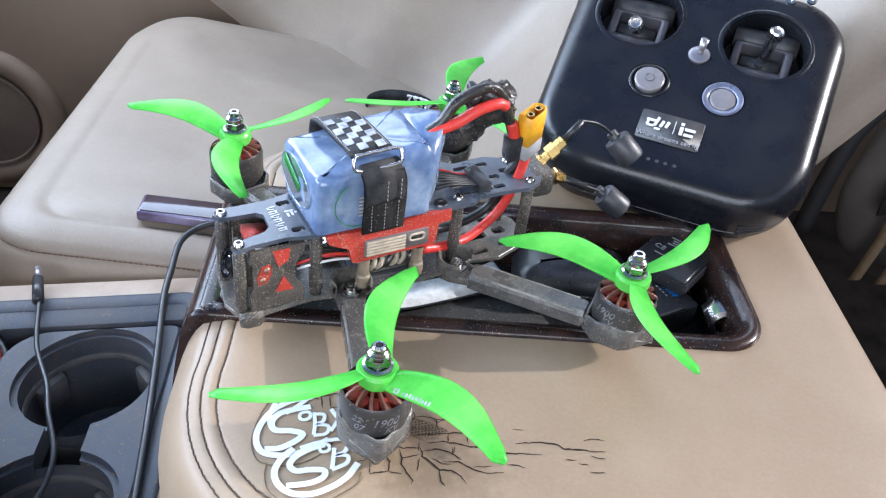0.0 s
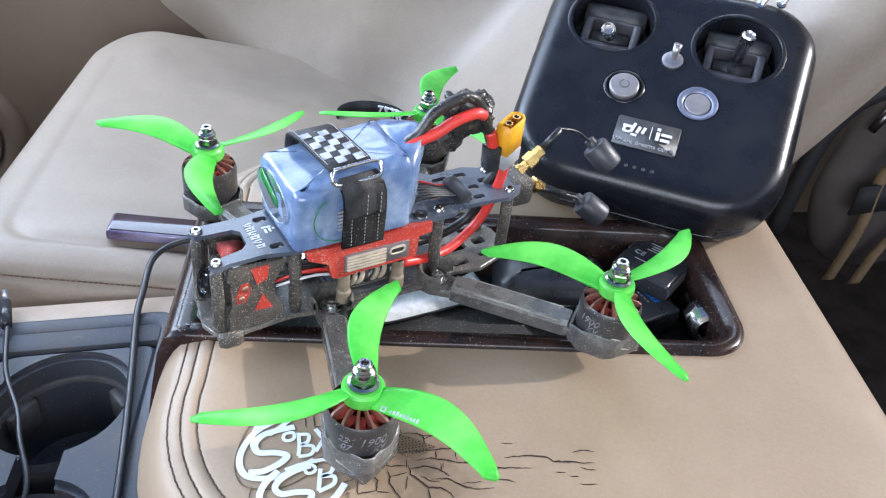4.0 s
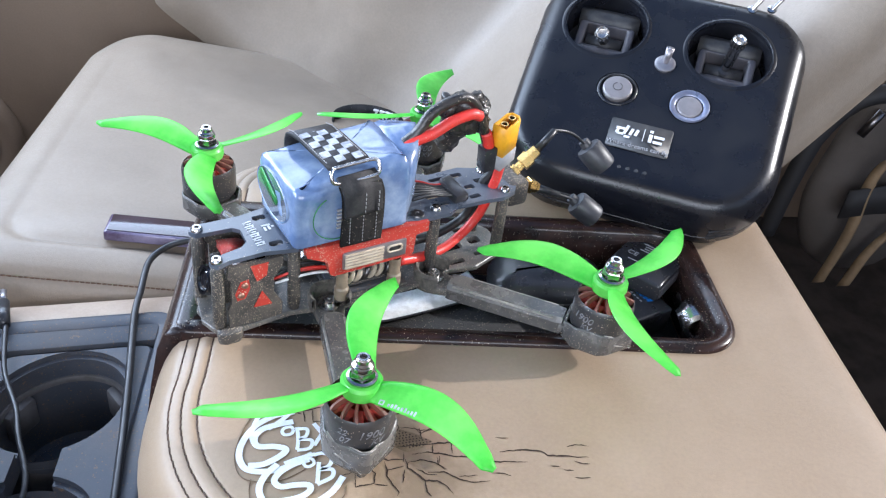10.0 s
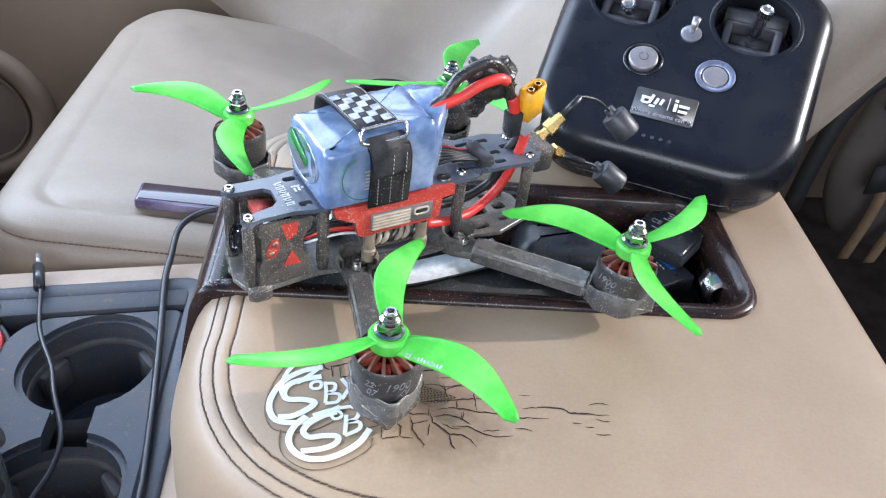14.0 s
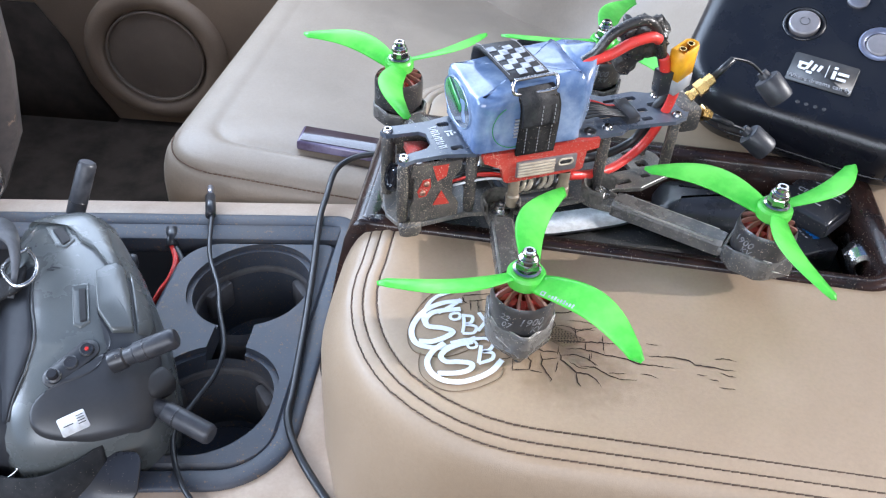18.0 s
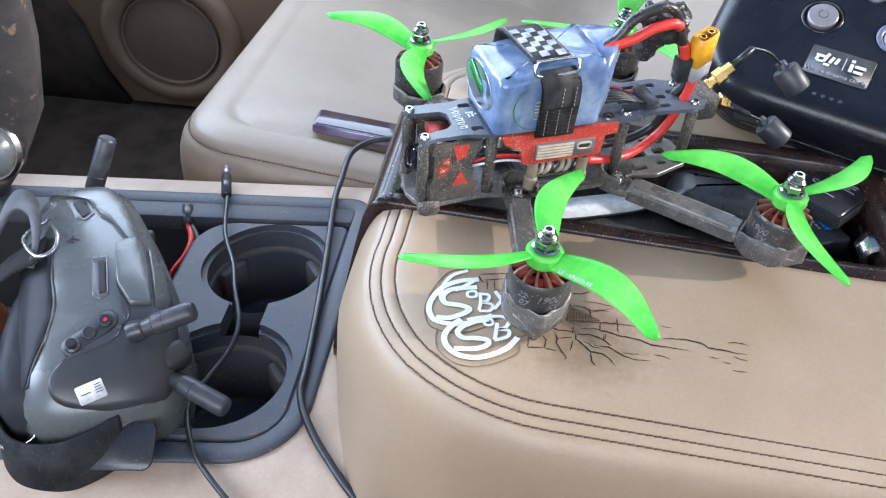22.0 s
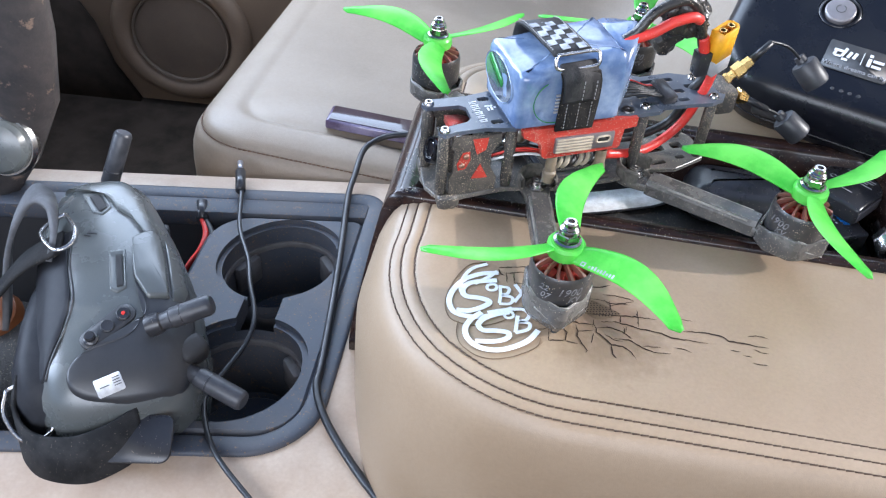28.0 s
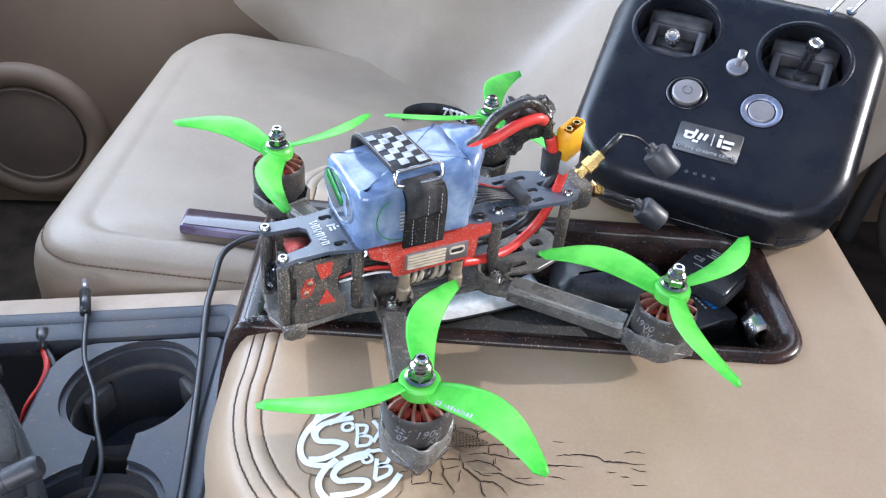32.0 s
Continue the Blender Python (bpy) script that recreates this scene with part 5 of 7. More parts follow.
for v in b.verts:
    c = v.co
    k = max(0.0, min(1.0, (c.z - 0.003) / 0.012))
    n3 = Vector((noise.noise(c * 70), noise.noise(c * 70 + Vector((7, 1, 3))), noise.noise(c * 60 + Vector((2, 9, 4))) * 1.2))
    f3 = Vector((abs(noise.noise(c * 160)), abs(noise.noise(c * 160 + Vector((3, 5, 1)))), abs(noise.noise(c * 150 + Vector((8, 2, 6))))))
    c += (n3 * 0.0009 - f3 * 0.0004) * k
    if c.x < -0.015:
        t = min(1.0, (-0.015 - c.x) / 0.012)
        c.x -= 0.0008 * t * max(0.0, 1 - ((c.z - 0.018) / 0.019) ** 2) * max(0.0, 1 - ((c.y - 0.006) / 0.030) ** 2)
    if c.z > 0.026:
        c.z += 0.0035 * max(-1, min(1, c.x / 0.027)) * (c.z - 0.026) / 0.01
part("battery_wrap", b, M_WRAP, battery, "creased translucent blue shrink wrap", angle=22)
# open end of the wrap with the dark cell end and green print
endm = Matrix.Translation(mm(-34.4, 4.0, 17.8)) @ pose(0, 0, 0, 0, -90, 0)
b = B()
lathe(b, [(0.0, 0.0004), (0.0135, 0.0002), (0.0144, -0.004)], 36, endm @ Matrix.Diagonal((0.84, 1.36, 1, 1)))
part("cell_end", b, M_CELL, battery, "dark glossy cell end")
b = B()
lathe(b, [(0.0136, 0.0), (0.0140, 0.0004), (0.0144, 0.0001), (0.0148, -0.0025)], 36, endm @ Matrix.Diagonal((0.84, 1.36, 1, 1)))
part("wrap_lip", b, M_WRAP, battery, "shiny shrunken wrap lip")
b = B()
prism(b, rrect(-0.003, 0.003, -0.011, 0.011, 0.0028, 6), 0.0004, 0.0010, 0, endm @ Matrix.Translation((0.003, 0.0025, 0)) @ pose(0, 0, 0, 0, 0, -20))
part("green_print", b, M_CELLGREEN, battery, "green printed mark")
b = B()
lathe(b, [(0.0125, 0), (0.0127, 0.0004), (0.0130, 0)], 30, Matrix.Translation(mm(-12, -23.0, 16)) @ pose(0, 0, 0, 90, 0, 0), 120, 290)
part("green_arc", b, M_CELLGREEN, battery, "green printed arc")
b = B()
for k in range(6):
    box(b, *mm(-12.5, -9.0, -23.3, -22.3, 9 + k * 2.0, 9.8 + k * 2.0))
tagged(part("printed_line", b, M_GREYPRINT, battery, smooth=False), kind="stuff")
# crimped tail of the wrap
b = B()
rg = []
for u, w, z0, z1 in ((24, 20, 3, 38), (29, 19, 6, 40), (34, 15, 14, 41), (38, 9, 26, 42.5), (41, 6, 31, 43)):
    rg.append([Vector(mm(u, s * w, z)) for s, z in ((-1, z0), (1, z0), (1.0, (z0 + z1) / 2), (0.9, z1), (0.3, z1 + 1.5), (-0.3, z1 - 1.0), (-0.9, z1), (-1.0, (z0 + z1) / 2))])
loft(b, rg)
part("wrap_tail", b, M_WRAP, battery, "crimped end of the wrap", angle=25)

# ---- strap ----
strap = thing("battery_strap", "black hook strap with a white checker print round the battery", "strap", BAT @ shift(-0.0055, 0, 0))
b = B()
ribbon(b, [mm(6, -23.4, -2.0), mm(6, -24.2, 8), mm(6, -24.6, 18), mm(5.5, -24.6, 27), mm(4, -23.8, 33)], 22 * MM, 1.6 * MM, 6, side=(1, 0, 0))
part("hook_band", b, M_STRAP, strap, "fuzzy black hook band")
b = B()
ribbon(b, [mm(5.5, -26.0, 17), mm(5.2, -26.0, 24), mm(4.5, -25.4, 30), mm(3.5, -23.0, 34.5), mm(3, -20.5, 37)], 20.5 * MM, 2.0 * MM, 6, side=(1, 0.1, 0))
part("folded_tab", b, M_STRAP_TOP, strap, "folded black end tab")
b = B()
ribbon(b, [mm(0, -20, 41.5), mm(-1, -15, 42.8), mm(-2, -4, 42.8), mm(-3, 8, 42.6), mm(-4, 18, 41.0), mm(-4, 22.5, 36), mm(-4, 24, 20), mm(-4, 24, 0)], 22 * MM, 1.6 * MM, 6, side=(1, 0.06, 0))
part("top_band", b, M_STRAP_TOP, strap, "black woven band")
b = B()
for i in range(7):
    for j in range(4):
        if (i + j) % 2:
            y = -15 + i * 5.0
            x = -1.2 - (i * 0.42) + (j - 1.5) * 4.6
            sk = (-1.4, 1.2)
            q = [Vector(mm(x - 2.3, y - 2.5 + sk[0], 43.9 - (0.0008 * (i - 2) ** 2) - max(0, i - 5) * 0.9)), Vector(mm(x + 2.3, y - 2.5 + sk[0] * 0.4, 43.9 - max(0, i - 5) * 0.9)), Vector(mm(x + 2.3, y + 2.5 + sk[0] * 0.4, 43.9 - max(0, i - 4.4) * 1.1)), Vector(mm(x - 2.3, y + 2.5 + sk[0], 43.9 - max(0, i - 4.4) * 1.1))]
            loft(b, [[p + Vector((0, 0, o)) for p in q] for o in (-0.0003, 0.0001)])
            part("white_check", b, M_CHECK, strap, smooth=False)
            b = B()
b.free()
b = B()
for x in (-10, 10):
    for k in range(22):
        y = -18 + k * 1.75
        cyl(b, mm(x - 1 - (y + 18) * 0.085, y, 43.75 - max(0, k - 18) * 0.5), mm(x - 1 - (y + 19) * 0.085, y + 1.0, 43.75 - max(0, k - 18) * 0.5), 0.25 * MM, seg=5)
for x in (-1, 6, 13):
    for k in range(8):
        cyl(b, mm(x, -25.2, 0 + k * 2), mm(x, -25.45, 1.1 + k * 2), 0.22 * MM, seg=5)
    for k in range(5):
        cyl(b, mm(x, -27.05, 17.6 + k * 2.4), mm(x - 0.1, -26.9, 19.0 + k * 2.4), 0.22 * MM, seg=5)
tagged(part("strap_stitching", b, M_GREYPRINT, strap, "pale stitching"), kind="stuff")
b = B()
tube(b, [mm(-9, -20.5, 41.5), mm(-10.5, -22.5, 39.5), mm(-9, -23.8, 35.5), mm(2, -23.0, 34.8), mm(13, -23.0, 35.5), mm(14.5, -21.2, 39.5), mm(13, -19.5, 41.8), mm(2, -19.8, 41.8), mm(-9, -20.5, 41.5)], 0.95 * MM, 10, 6)
part("metal_buckle", b, M_STEEL, strap, "bright wire buckle")

# ---- remote control ----
def moved(b, m):
    bmesh.ops.transform(b, matrix=m, verts=b.verts[:])
    return b


ra, rs = radians(13), radians(28)
RX = Vector((math.cos(ra), -math.sin(ra), 0))
RY = Vector((math.sin(ra) * math.cos(rs), math.cos(ra) * math.cos(rs), math.sin(rs)))
RN = RX.cross(RY)
REMOTE = Matrix(((RX.x, RY.x, RN.x, 0.1395), (RX.y, RY.y, RN.y, 0.5505), (RX.z, RY.z, RN.z, 0.5265), (0, 0, 0, 1))) @ Matrix.Scale(1.10, 4)
remote = thing("remote_control", "matt black flight remote control with two metal sticks", "remote control", REMOTE)
edge = []
for p in rrect(-84 * MM, 82 * MM, -64 * MM, 98 * MM, (36 * MM, 36 * MM, 42 * MM, 42 * MM), 12):
    k = 1.0 - 0.05 * max(0.0, (0.03 - p.y) / 0.10) ** 1.3
    edge.append(Vector((p.x * k, p.y, 0)))
b = B()
face = offset_ring(edge, -14 * MM, 0.0)
deck = [[Vector((p.x * k, 0.006 + (p.y - 0.006) * k, 0.0)) for p in face] for k in (0.9, 0.8, 0.7, 0.6, 0.5, 0.4, 0.3, 0.2, 0.1, 0.01)]
loft(b, [offset_ring(edge, d * MM, z * MM) for d, z in ((-20, -45), (-10, -44), (-4, -40.5), (-1.2, -34), (-0.4, -27.4), (-1.4, -26.8), (-0.3, -26.2), (0.0, -19), (-0.8, -12.5), (-2.8, -7.0), (-6.0, -2.8), (-10, -0.8), (-14, 0.0))] + deck)
for sx, sy in ((-41, 52), (35, 50)):
    cut = B()
    cyl(cut, mm(sx, sy, -24), mm(sx, sy, 9), 24.6 * MM, seg=56)
    b = carve(b, cut)
for sx in (-22.5, 20.5):
    cut = B()
    cyl(cut, mm(sx, 5, -3), mm(sx, 5, 5), 12.4 * MM, seg=40)
    b = carve(b, cut)
part("remote_body", b, M_REMOTE, remote, angle=28)
for sx, sy, tip in ((-41, 52, Vector((0.0, -13.0, 22.0))), (35, 50, Vector((3.0, 4.0, 25.0)))):
    b = B()
    lathe(b, [(0.0240, -0.012), (0.0243, -0.004), (0.0248, -0.0006), (0.0256, 0.0006), (0.0268, 0.0005), (0.0276, 0.0)], 56, shift(*mm(sx, sy, 0)))
    well = part("stick_bezel", b, M_REMOTE, remote, "glossy black stick bezel")
    b = B()
    lathe(b, [(0.0, -0.0225), (0.0242, -0.0225), (0.0242, -0.021), (0.0, -0.021)], 40, shift(*mm(sx, sy, 0)))
    part("well_floor", b, M_DARK, well)
    # curved cover over the upper half, and a frame round the stick's pocket
    b = B()
    loft(b, [[Vector(mm(sx + x, sy + y, z)) for x in (-19, -10, 0, 10, 19)] + [Vector(mm(sx + x, sy + y, -20)) for x in (19, -19)] for y, z in ((7.5, -11.5), (10, -8.5), (14, -7.0), (18, -8.0))])
    part("gimbal_cover", b, M_REMOTE_IN, well, "dusty curved gimbal cover")
    b = B()
    outer_ = rrect(-17.5, 17.5, -16, 8, 1.5, 3)
    inner_ = rrect(-12.5, 12.5, -9.5, 7, 1.0, 3)
    loft(b, [[Vector(mm(sx + q.x * k, sy + q.y * k, z)) for q in rr_] for rr_, k, z in ((outer_, 1.0, -20), (outer_, 1.0, -10.5), (outer_, 0.97, -9.6), (inner_, 1.03, -10.6), (inner_, 1.0, -12.5), (inner_, 0.94, -20.5))], cap0=False, cap1=False)
    part("gimbal_frame", b, M_GIMBAL, well, "worn grey gimbal frame", angle=25)
    b = B()
    cyl(b, mm(sx - 11.5, sy - 2, -18), mm(sx + 11.5, sy - 2, -18), 5.2 * MM, seg=24)
    part("gimbal_drum", b, M_REMOTE_IN, well)
    ms = Matrix.Translation(mm(sx, sy - 1.5, -15)) @ tip.normalized().to_track_quat("Z", "Y").to_matrix().to_4x4()
    b = B()
    lathe(b, [(0.0050, -0.001), (0.0042, 0.0015), (0.0024, 0.0025), (0.0024, 0.007)], 20, ms)
    part("stick_boot", b, M_CASEBLACK, well, "black stick boot")
    b = B()
    lathe(b, [(0.0034, 0.0065), (0.0036, 0.0075), (0.0036, 0.0195), (0.0041, 0.0205), (0.0041, 0.0262)], 20, ms)
    for k in range(12):
        a = radians(30 * k)
        box(b, -0.0004, 0.0004, -0.0004, 0.0004, 0.0, 0.0046, 0, 1, ms @ Matrix.Translation((0.0041 * math.cos(a), 0.0041 * math.sin(a), 0.0216)))
    lathe(b, [(0.0041, 0.0262), (0.0034, 0.0272), (0.0026, 0.0262), (0.0, 0.0258)], 20, ms)
    part("metal_stick", b, M_STEEL, well, "knurled metal stick")
b = B()
tm = Matrix.Translation(mm(0, 31, 0))
lathe(b, [(0.0062, -0.0005), (0.0062, 0.0012), (0.0045, 0.0022), (0.0, 0.0022)], 24, tm)
cyl(b, mm(0, 31, 1), mm(0.8, 35.5, 10), 1.7 * MM, 2.5 * MM, seg=14)
part("toggle_switch", b, M_SILVER, remote, "small metal toggle switch")
for sx, plain in ((-22.5, True), (20.5, False)):
    b = B()
    if plain:
        lathe(b, [(0.0099, -0.0028), (0.0100, 0.0000), (0.0106, 0.0007), (0.0115, 0.0004), (0.0119, 0.0)], 44, shift(*mm(sx, 5, 0)))
    else:
        lathe(b, [(0.0079, -0.0020), (0.0080, -0.0004), (0.0085, 0.0001), (0.0098, 0.0006), (0.0108, 0.0009), (0.0114, 0.0006), (0.0117, 0.0)], 44, shift(*mm(sx, 5, 0)))
    ringp = part("button_ring", b, M_REMOTE if plain else M_BLUESTEEL, remote, "" if plain else "steel-blue ring")
    b = B()
    rad_, h = (0.0086, 0.0022) if plain else (0.0075, 0.0003)
    lathe(b, [(rad_, -0.0026), (rad_, h - 0.0009), (rad_ - 0.0007, h - 0.0001), (rad_ * 0.5, h + 0.0003), (0.0, h + 0.0004)], 40, shift(*mm(sx, 5, 0)))
    btn = part("round_button", b, M_BUTTON, ringp, "satin steel push button")
    if plain:
        b = B()
        lathe(b, [(0.0024, h + 0.0005), (0.0027, h + 0.0007), (0.0030, h + 0.0005)], 24, shift(*mm(sx, 5, 0)) @ pose(0, 0, 0, 0, 0, 110), 0, 320)
        part("power_mark", b, M_REMOTE_IN, btn)
for x0, y0, x1, y1 in ((41.5, 88.5, 48, 97), (53, 92, 60, 101)):
    b = B()
    cyl(b, mm(x0, y0, -0.5), mm(x1, y1, 7.5), 1.3 * MM, seg=14)
    lathe(b, [(0.0030, -0.0004), (0.0030, 0.0008), (0.0016, 0.0014)], 16, shift(*mm(x0, y0, -0.2)))
    part("lanyard_post", b, M_STEEL, remote, "bright metal lanyard post")
b = B()
prism(b, rrect(-18 * MM, 18 * MM, -37 * MM, -17 * MM, 1.5 * MM, 4), 0.0, 0.00035)
lab = part("logo_label", b, M_REMOTE_IN, remote, "black label with white print", m=pose(-0.002, 0.0015, 0.0002, 0, 0, 0))
spec = [(-11.5, -27.5, 5.5, 1.6, 0), (-13.2, -29.5, 1.6, 3.4, -12), (-8.4, -27.8, 1.7, 6.4, -14), (-11.5, -31.2, 4.0, 1.4, 0), (-5.2, -28.6, 1.7, 4.6, -14), (-7.2, -32.6, 3.4, 1.5, 0), (-2.2, -28.4, 1.7, 4.4, -14),
        (2.0, -28.8, 0.4, 8.5, 0), (6.0, -30.0, 2.0, 5.6, 0), (6.0, -25.2, 2.0, 1.7, 0), (10.8, -28.2, 6.0, 1.8, 0), (10.4, -31.9, 5.2, 1.8, 0)]
bars("white_mark", lab, [(x, y + 4.0, w, d, a) for x, y, w, d, a in spec], 0.5, M_WHITE)
part("slogan", moved(lettering("Where dreams can fly", 4.0 * MM), Matrix.Translation(mm(0, -33.6, 0.55))), M_GREYPRINT, lab, smooth=False)
for k in range(4):
    b = B()
    lathe(b, [(0.0, 0.0002), (0.0009, 0.0002), (0.0011, 0.0)], 14, shift(*mm(-8.3 + k * 4.9, -47.5, 0)))
    part("status_light", b, M_REMOTE_IN, remote, "tiny unlit status light")
b = B()
box(b, *mm(-46, -22, -64.6, -61, -24, -16), 1.5 * MM)
slot = part("port_cover", b, M_REMOTE_IN, remote, "black port cover")
for k in range(3):
    b = B()
    box(b, *mm(-8, 8, -1.3, 1.3, -11 - k * 3.5, -9.6 - k * 3.5), 0.5 * MM, 2, Matrix.Translation(mm(56, -58.5, -9)) @ pose(0, 0, 0, 0, 0, 30))
    part("speaker_slot", b, M_DARK, remote)

# ---- goggles ----
GX = Vector((0.58, -0.815, 0)).normalized()
GY = Vector((-GX.y, GX.x, 0))
GOG0 = Matrix(((GX.x, GY.x, 0, -0.305), (GX.y, GY.y, 0, 0.305), (0, 0, 1, 0.318), (0, 0, 0, 1)))
GOG = Matrix.Translation((0.0235, -0.007, 0.002)) @ GOG0 @ Matrix.Scale(0.945, 4)
goggles = thing("flight_goggles", "dark grey video goggles with stub antennas and black straps", "goggles", GOG)


def g_sec(x, ya, yb, zt, zb, n=28, p=3.2):
    out = []
    for i in range(n):
        a = 2 * math.pi * i / n
        c, s = math.cos(a), math.sin(a)
        r = (abs(c) ** p + abs(s) ** p) ** (-1 / p)
        out.append(Vector(mm(x, (ya + yb) / 2 + (yb - ya) / 2 * r * c, (zt + zb) / 2 + (zt - zb) / 2 * r * s)))
    return out


# main shell: broad at the far end, falling to the near end
SHELL = ((-116, -22, 16, 46, -30), (-112, -34, 27, 54, -48), (-102, -44, 33, 60, -60), (-82, -51, 39, 62.5, -66), (-55, -54, 46, 63, -68), (-25, -55, 52, 61, -68), (5, -56, 57, 57, -68), (30, -57, 58, 50, -66), (52, -56, 54, 41, -64), (68, -52, 46, 32, -58), (78, -42, 36, 22, -48), (83, -26, 20, 8, -32))
b = loft(B(), [g_sec(*r) for r in SHELL])
part("goggle_body", b, M_GOGGLE, goggles, "matt grey moulded body", angle=60)
b = B()
loft(b, [g_sec(*r) for r in ((-66, -50, -28, 22, -58), (-44, -55, -24, 34, -62), (-18, -60, -26, 40, -64), (10, -65, -28, 41, -64), (38, -69, -28, 36, -60), (58, -66, -26, 26, -52), (70, -58, -24, 13, -40))])
part("face_shell", b, M_GOGGLE_FACE, goggles, "dark rolled face shell", angle=60)


def g_height(x, y):
    """The main shell's top over a place in its plan, in millimetres."""
    x = max(-116.0, min(83.0, x))
    k = next(i for i in range(len(SHELL) - 1) if x <= SHELL[i + 1][0])
    f = (x - SHELL[k][0]) / (SHELL[k + 1][0] - SHELL[k][0])
    ya, yb, zt, zb = (SHELL[k][i] + (SHELL[k + 1][i] - SHELL[k][i]) * f for i in (1, 2, 3, 4))
    q = min(1.0, abs(y - (ya + yb) / 2) / ((yb - ya) / 2))
    return (zt + zb) / 2 + (zt - zb) / 2 * max(0.0, 1 - q ** 3.2) ** (1 / 3.2)


def g_panel(pts, ups, n=1):
    """A thin cover lying on the main shell; n rounds its outline."""
    ring = [Vector((x, y, 0)) for x, y in pts]
    if n > 1:
        ring = smooth_path(ring + [ring[0]], n)[:-1]
    ring = resampled(ring, 96)
    c = sum(ring, Vector()) / len(ring)
    rings = []
    for k, up_ in ups:
        rings.append([Vector(mm(q.x, q.y, g_height(q.x, q.y) + up_)) for q in (c + (p - c) * k for p in ring)])
    return loft(B(), rings, cap0=False)


part("side_cover", g_panel([(-26, 19), (-12, 16.5), (6, 16.5), (20, 22), (30, 22.5), (38, 17), (46, 9), (52, -18), (57, -27), (62, -30), (69, -28.5), (75, -19), (79, 4), (76, 31), (63, 45), (32, 51), (-4, 48), (-24, 40)], ((1, -6), (1, 2.6), (0.985, 3.6), (0.955, 3.9), (0.8, 3.7), (0.6, 3.5), (0.4, 3.4), (0.2, 3.4), (0.05, 3.4)), 3), M_GOGGLE_DARK, goggles, "dark grey swept side cover", angle=26)
part("brow_cover", g_panel([(-104, -30), (-108, -10), (-105, 10), (-99, 18), (-84, 26), (-62, 28), (-42, 34), (-35, 30), (-38, 26), (-58, 17), (-68, 8), (-78, 4), (-92, -4)], ((1, -6), (1, 1.6), (0.97, 2.8), (0.9, 3.2), (0.6, 3.3), (0.3, 3.3), (0.05, 3.3))), M_GOGGLE, goggles, "satin grey angular brow cover", angle=20)
part("fan_cover", g_panel([(-30, 17.5), (-36, 25), (-40, 31), (-35, 35.5), (-8, 37.5), (22, 37.5), (22, 24), (6, 17), (-12, 16.5)], ((1, -6), (1, 4.6), (0.95, 6.4), (0.9, 6.6), (0.5, 6.6), (0.1, 6.6))), M_GOGGLE, goggles, "satin grey faceted fan cover", angle=20)
part("fan_flank", g_panel([(-34, 38), (-30, 44), (-10, 49), (12, 49.5), (22, 46), (23, 39), (-6, 39)], ((1, -8), (1, 3.0), (0.96, 4.4), (0.6, 4.8), (0.1, 4.8))), M_GOGGLE, goggles, "satin grey fan cover flank", angle=20)
# vents: a dark slot inside a moulded scoop
for pts, slot_ in (([(-24, 1), (-24, 12), (-16, 11.5), (10, 11), (13, 5), (10, 0.5)], [(-19, 5.5), (-18.5, 9.5), (9, 9), (9, 5)]), ([(-92, -17), (-91, -2), (-70, 4), (-62, -2), (-66, -9)], [(-86, -11), (-86, -4), (-70, 1), (-66, -4)])):
    part("vent_scoop", g_panel(pts, ((1, -3), (1, 0.25), (0.93, 1.1), (0.85, 0.9), (0.7, 0.2))), M_GOGGLE, goggles, "moulded vent scoop", angle=25)
    part("vent_slot", g_panel(slot_, ((1, 0.4), (1, 1.3), (0.9, 1.35), (0.1, 1.4))), M_DARK, goggles, "dark vent slot", angle=25)
# the crease that runs down beside the face shell
b = B()
tube(b, [mm(x, y, g_height(x, y) + 0.1) for x, y in ((-46, -20), (-34, -24), (-14, -24.5), (7, -23), (20, -25), (33, -30), (46, -38), (57, -44))], 0.8 * MM, 8, 5)
part("moulded_crease", b, M_GOGGLE_DARK, goggles)
# added panel whose dark colour puts shade on the flank beside the crease
part("flank_shade_panel", g_panel([(-50, -22), (-34, -25.5), (-14, -26), (7, -24.5), (20, -26.5), (33, -31.5), (46, -39.5), (57, -45.5), (54, -52), (30, -56), (5, -55), (-25, -54), (-46, -51)], ((1, -8), (1, 0.5), (0.96, 1.0), (0.8, 1.0), (0.5, 1.0), (0.1, 1.0))), M_GOGGLE_FACE, goggles, "added panel with the flank's shade in its dark colour", angle=40)
# control panel with three buttons
PAN = Matrix.Translation(mm(36, -2.5, g_height(36, -2.5) + 0.3)) @ pose(0, 0, 0, 0, 21, 0) @ pose(0, 0, 0, 0, 0, -56)
b = B()
prism(b, rrect(-20 * MM, 20 * MM, -7.0 * MM, 7.0 * MM, 6.8 * MM, 8), -0.003, 0.0012, 0.0005, PAN)
panel = part("button_panel", b, M_GOGGLE_DARK, goggles)
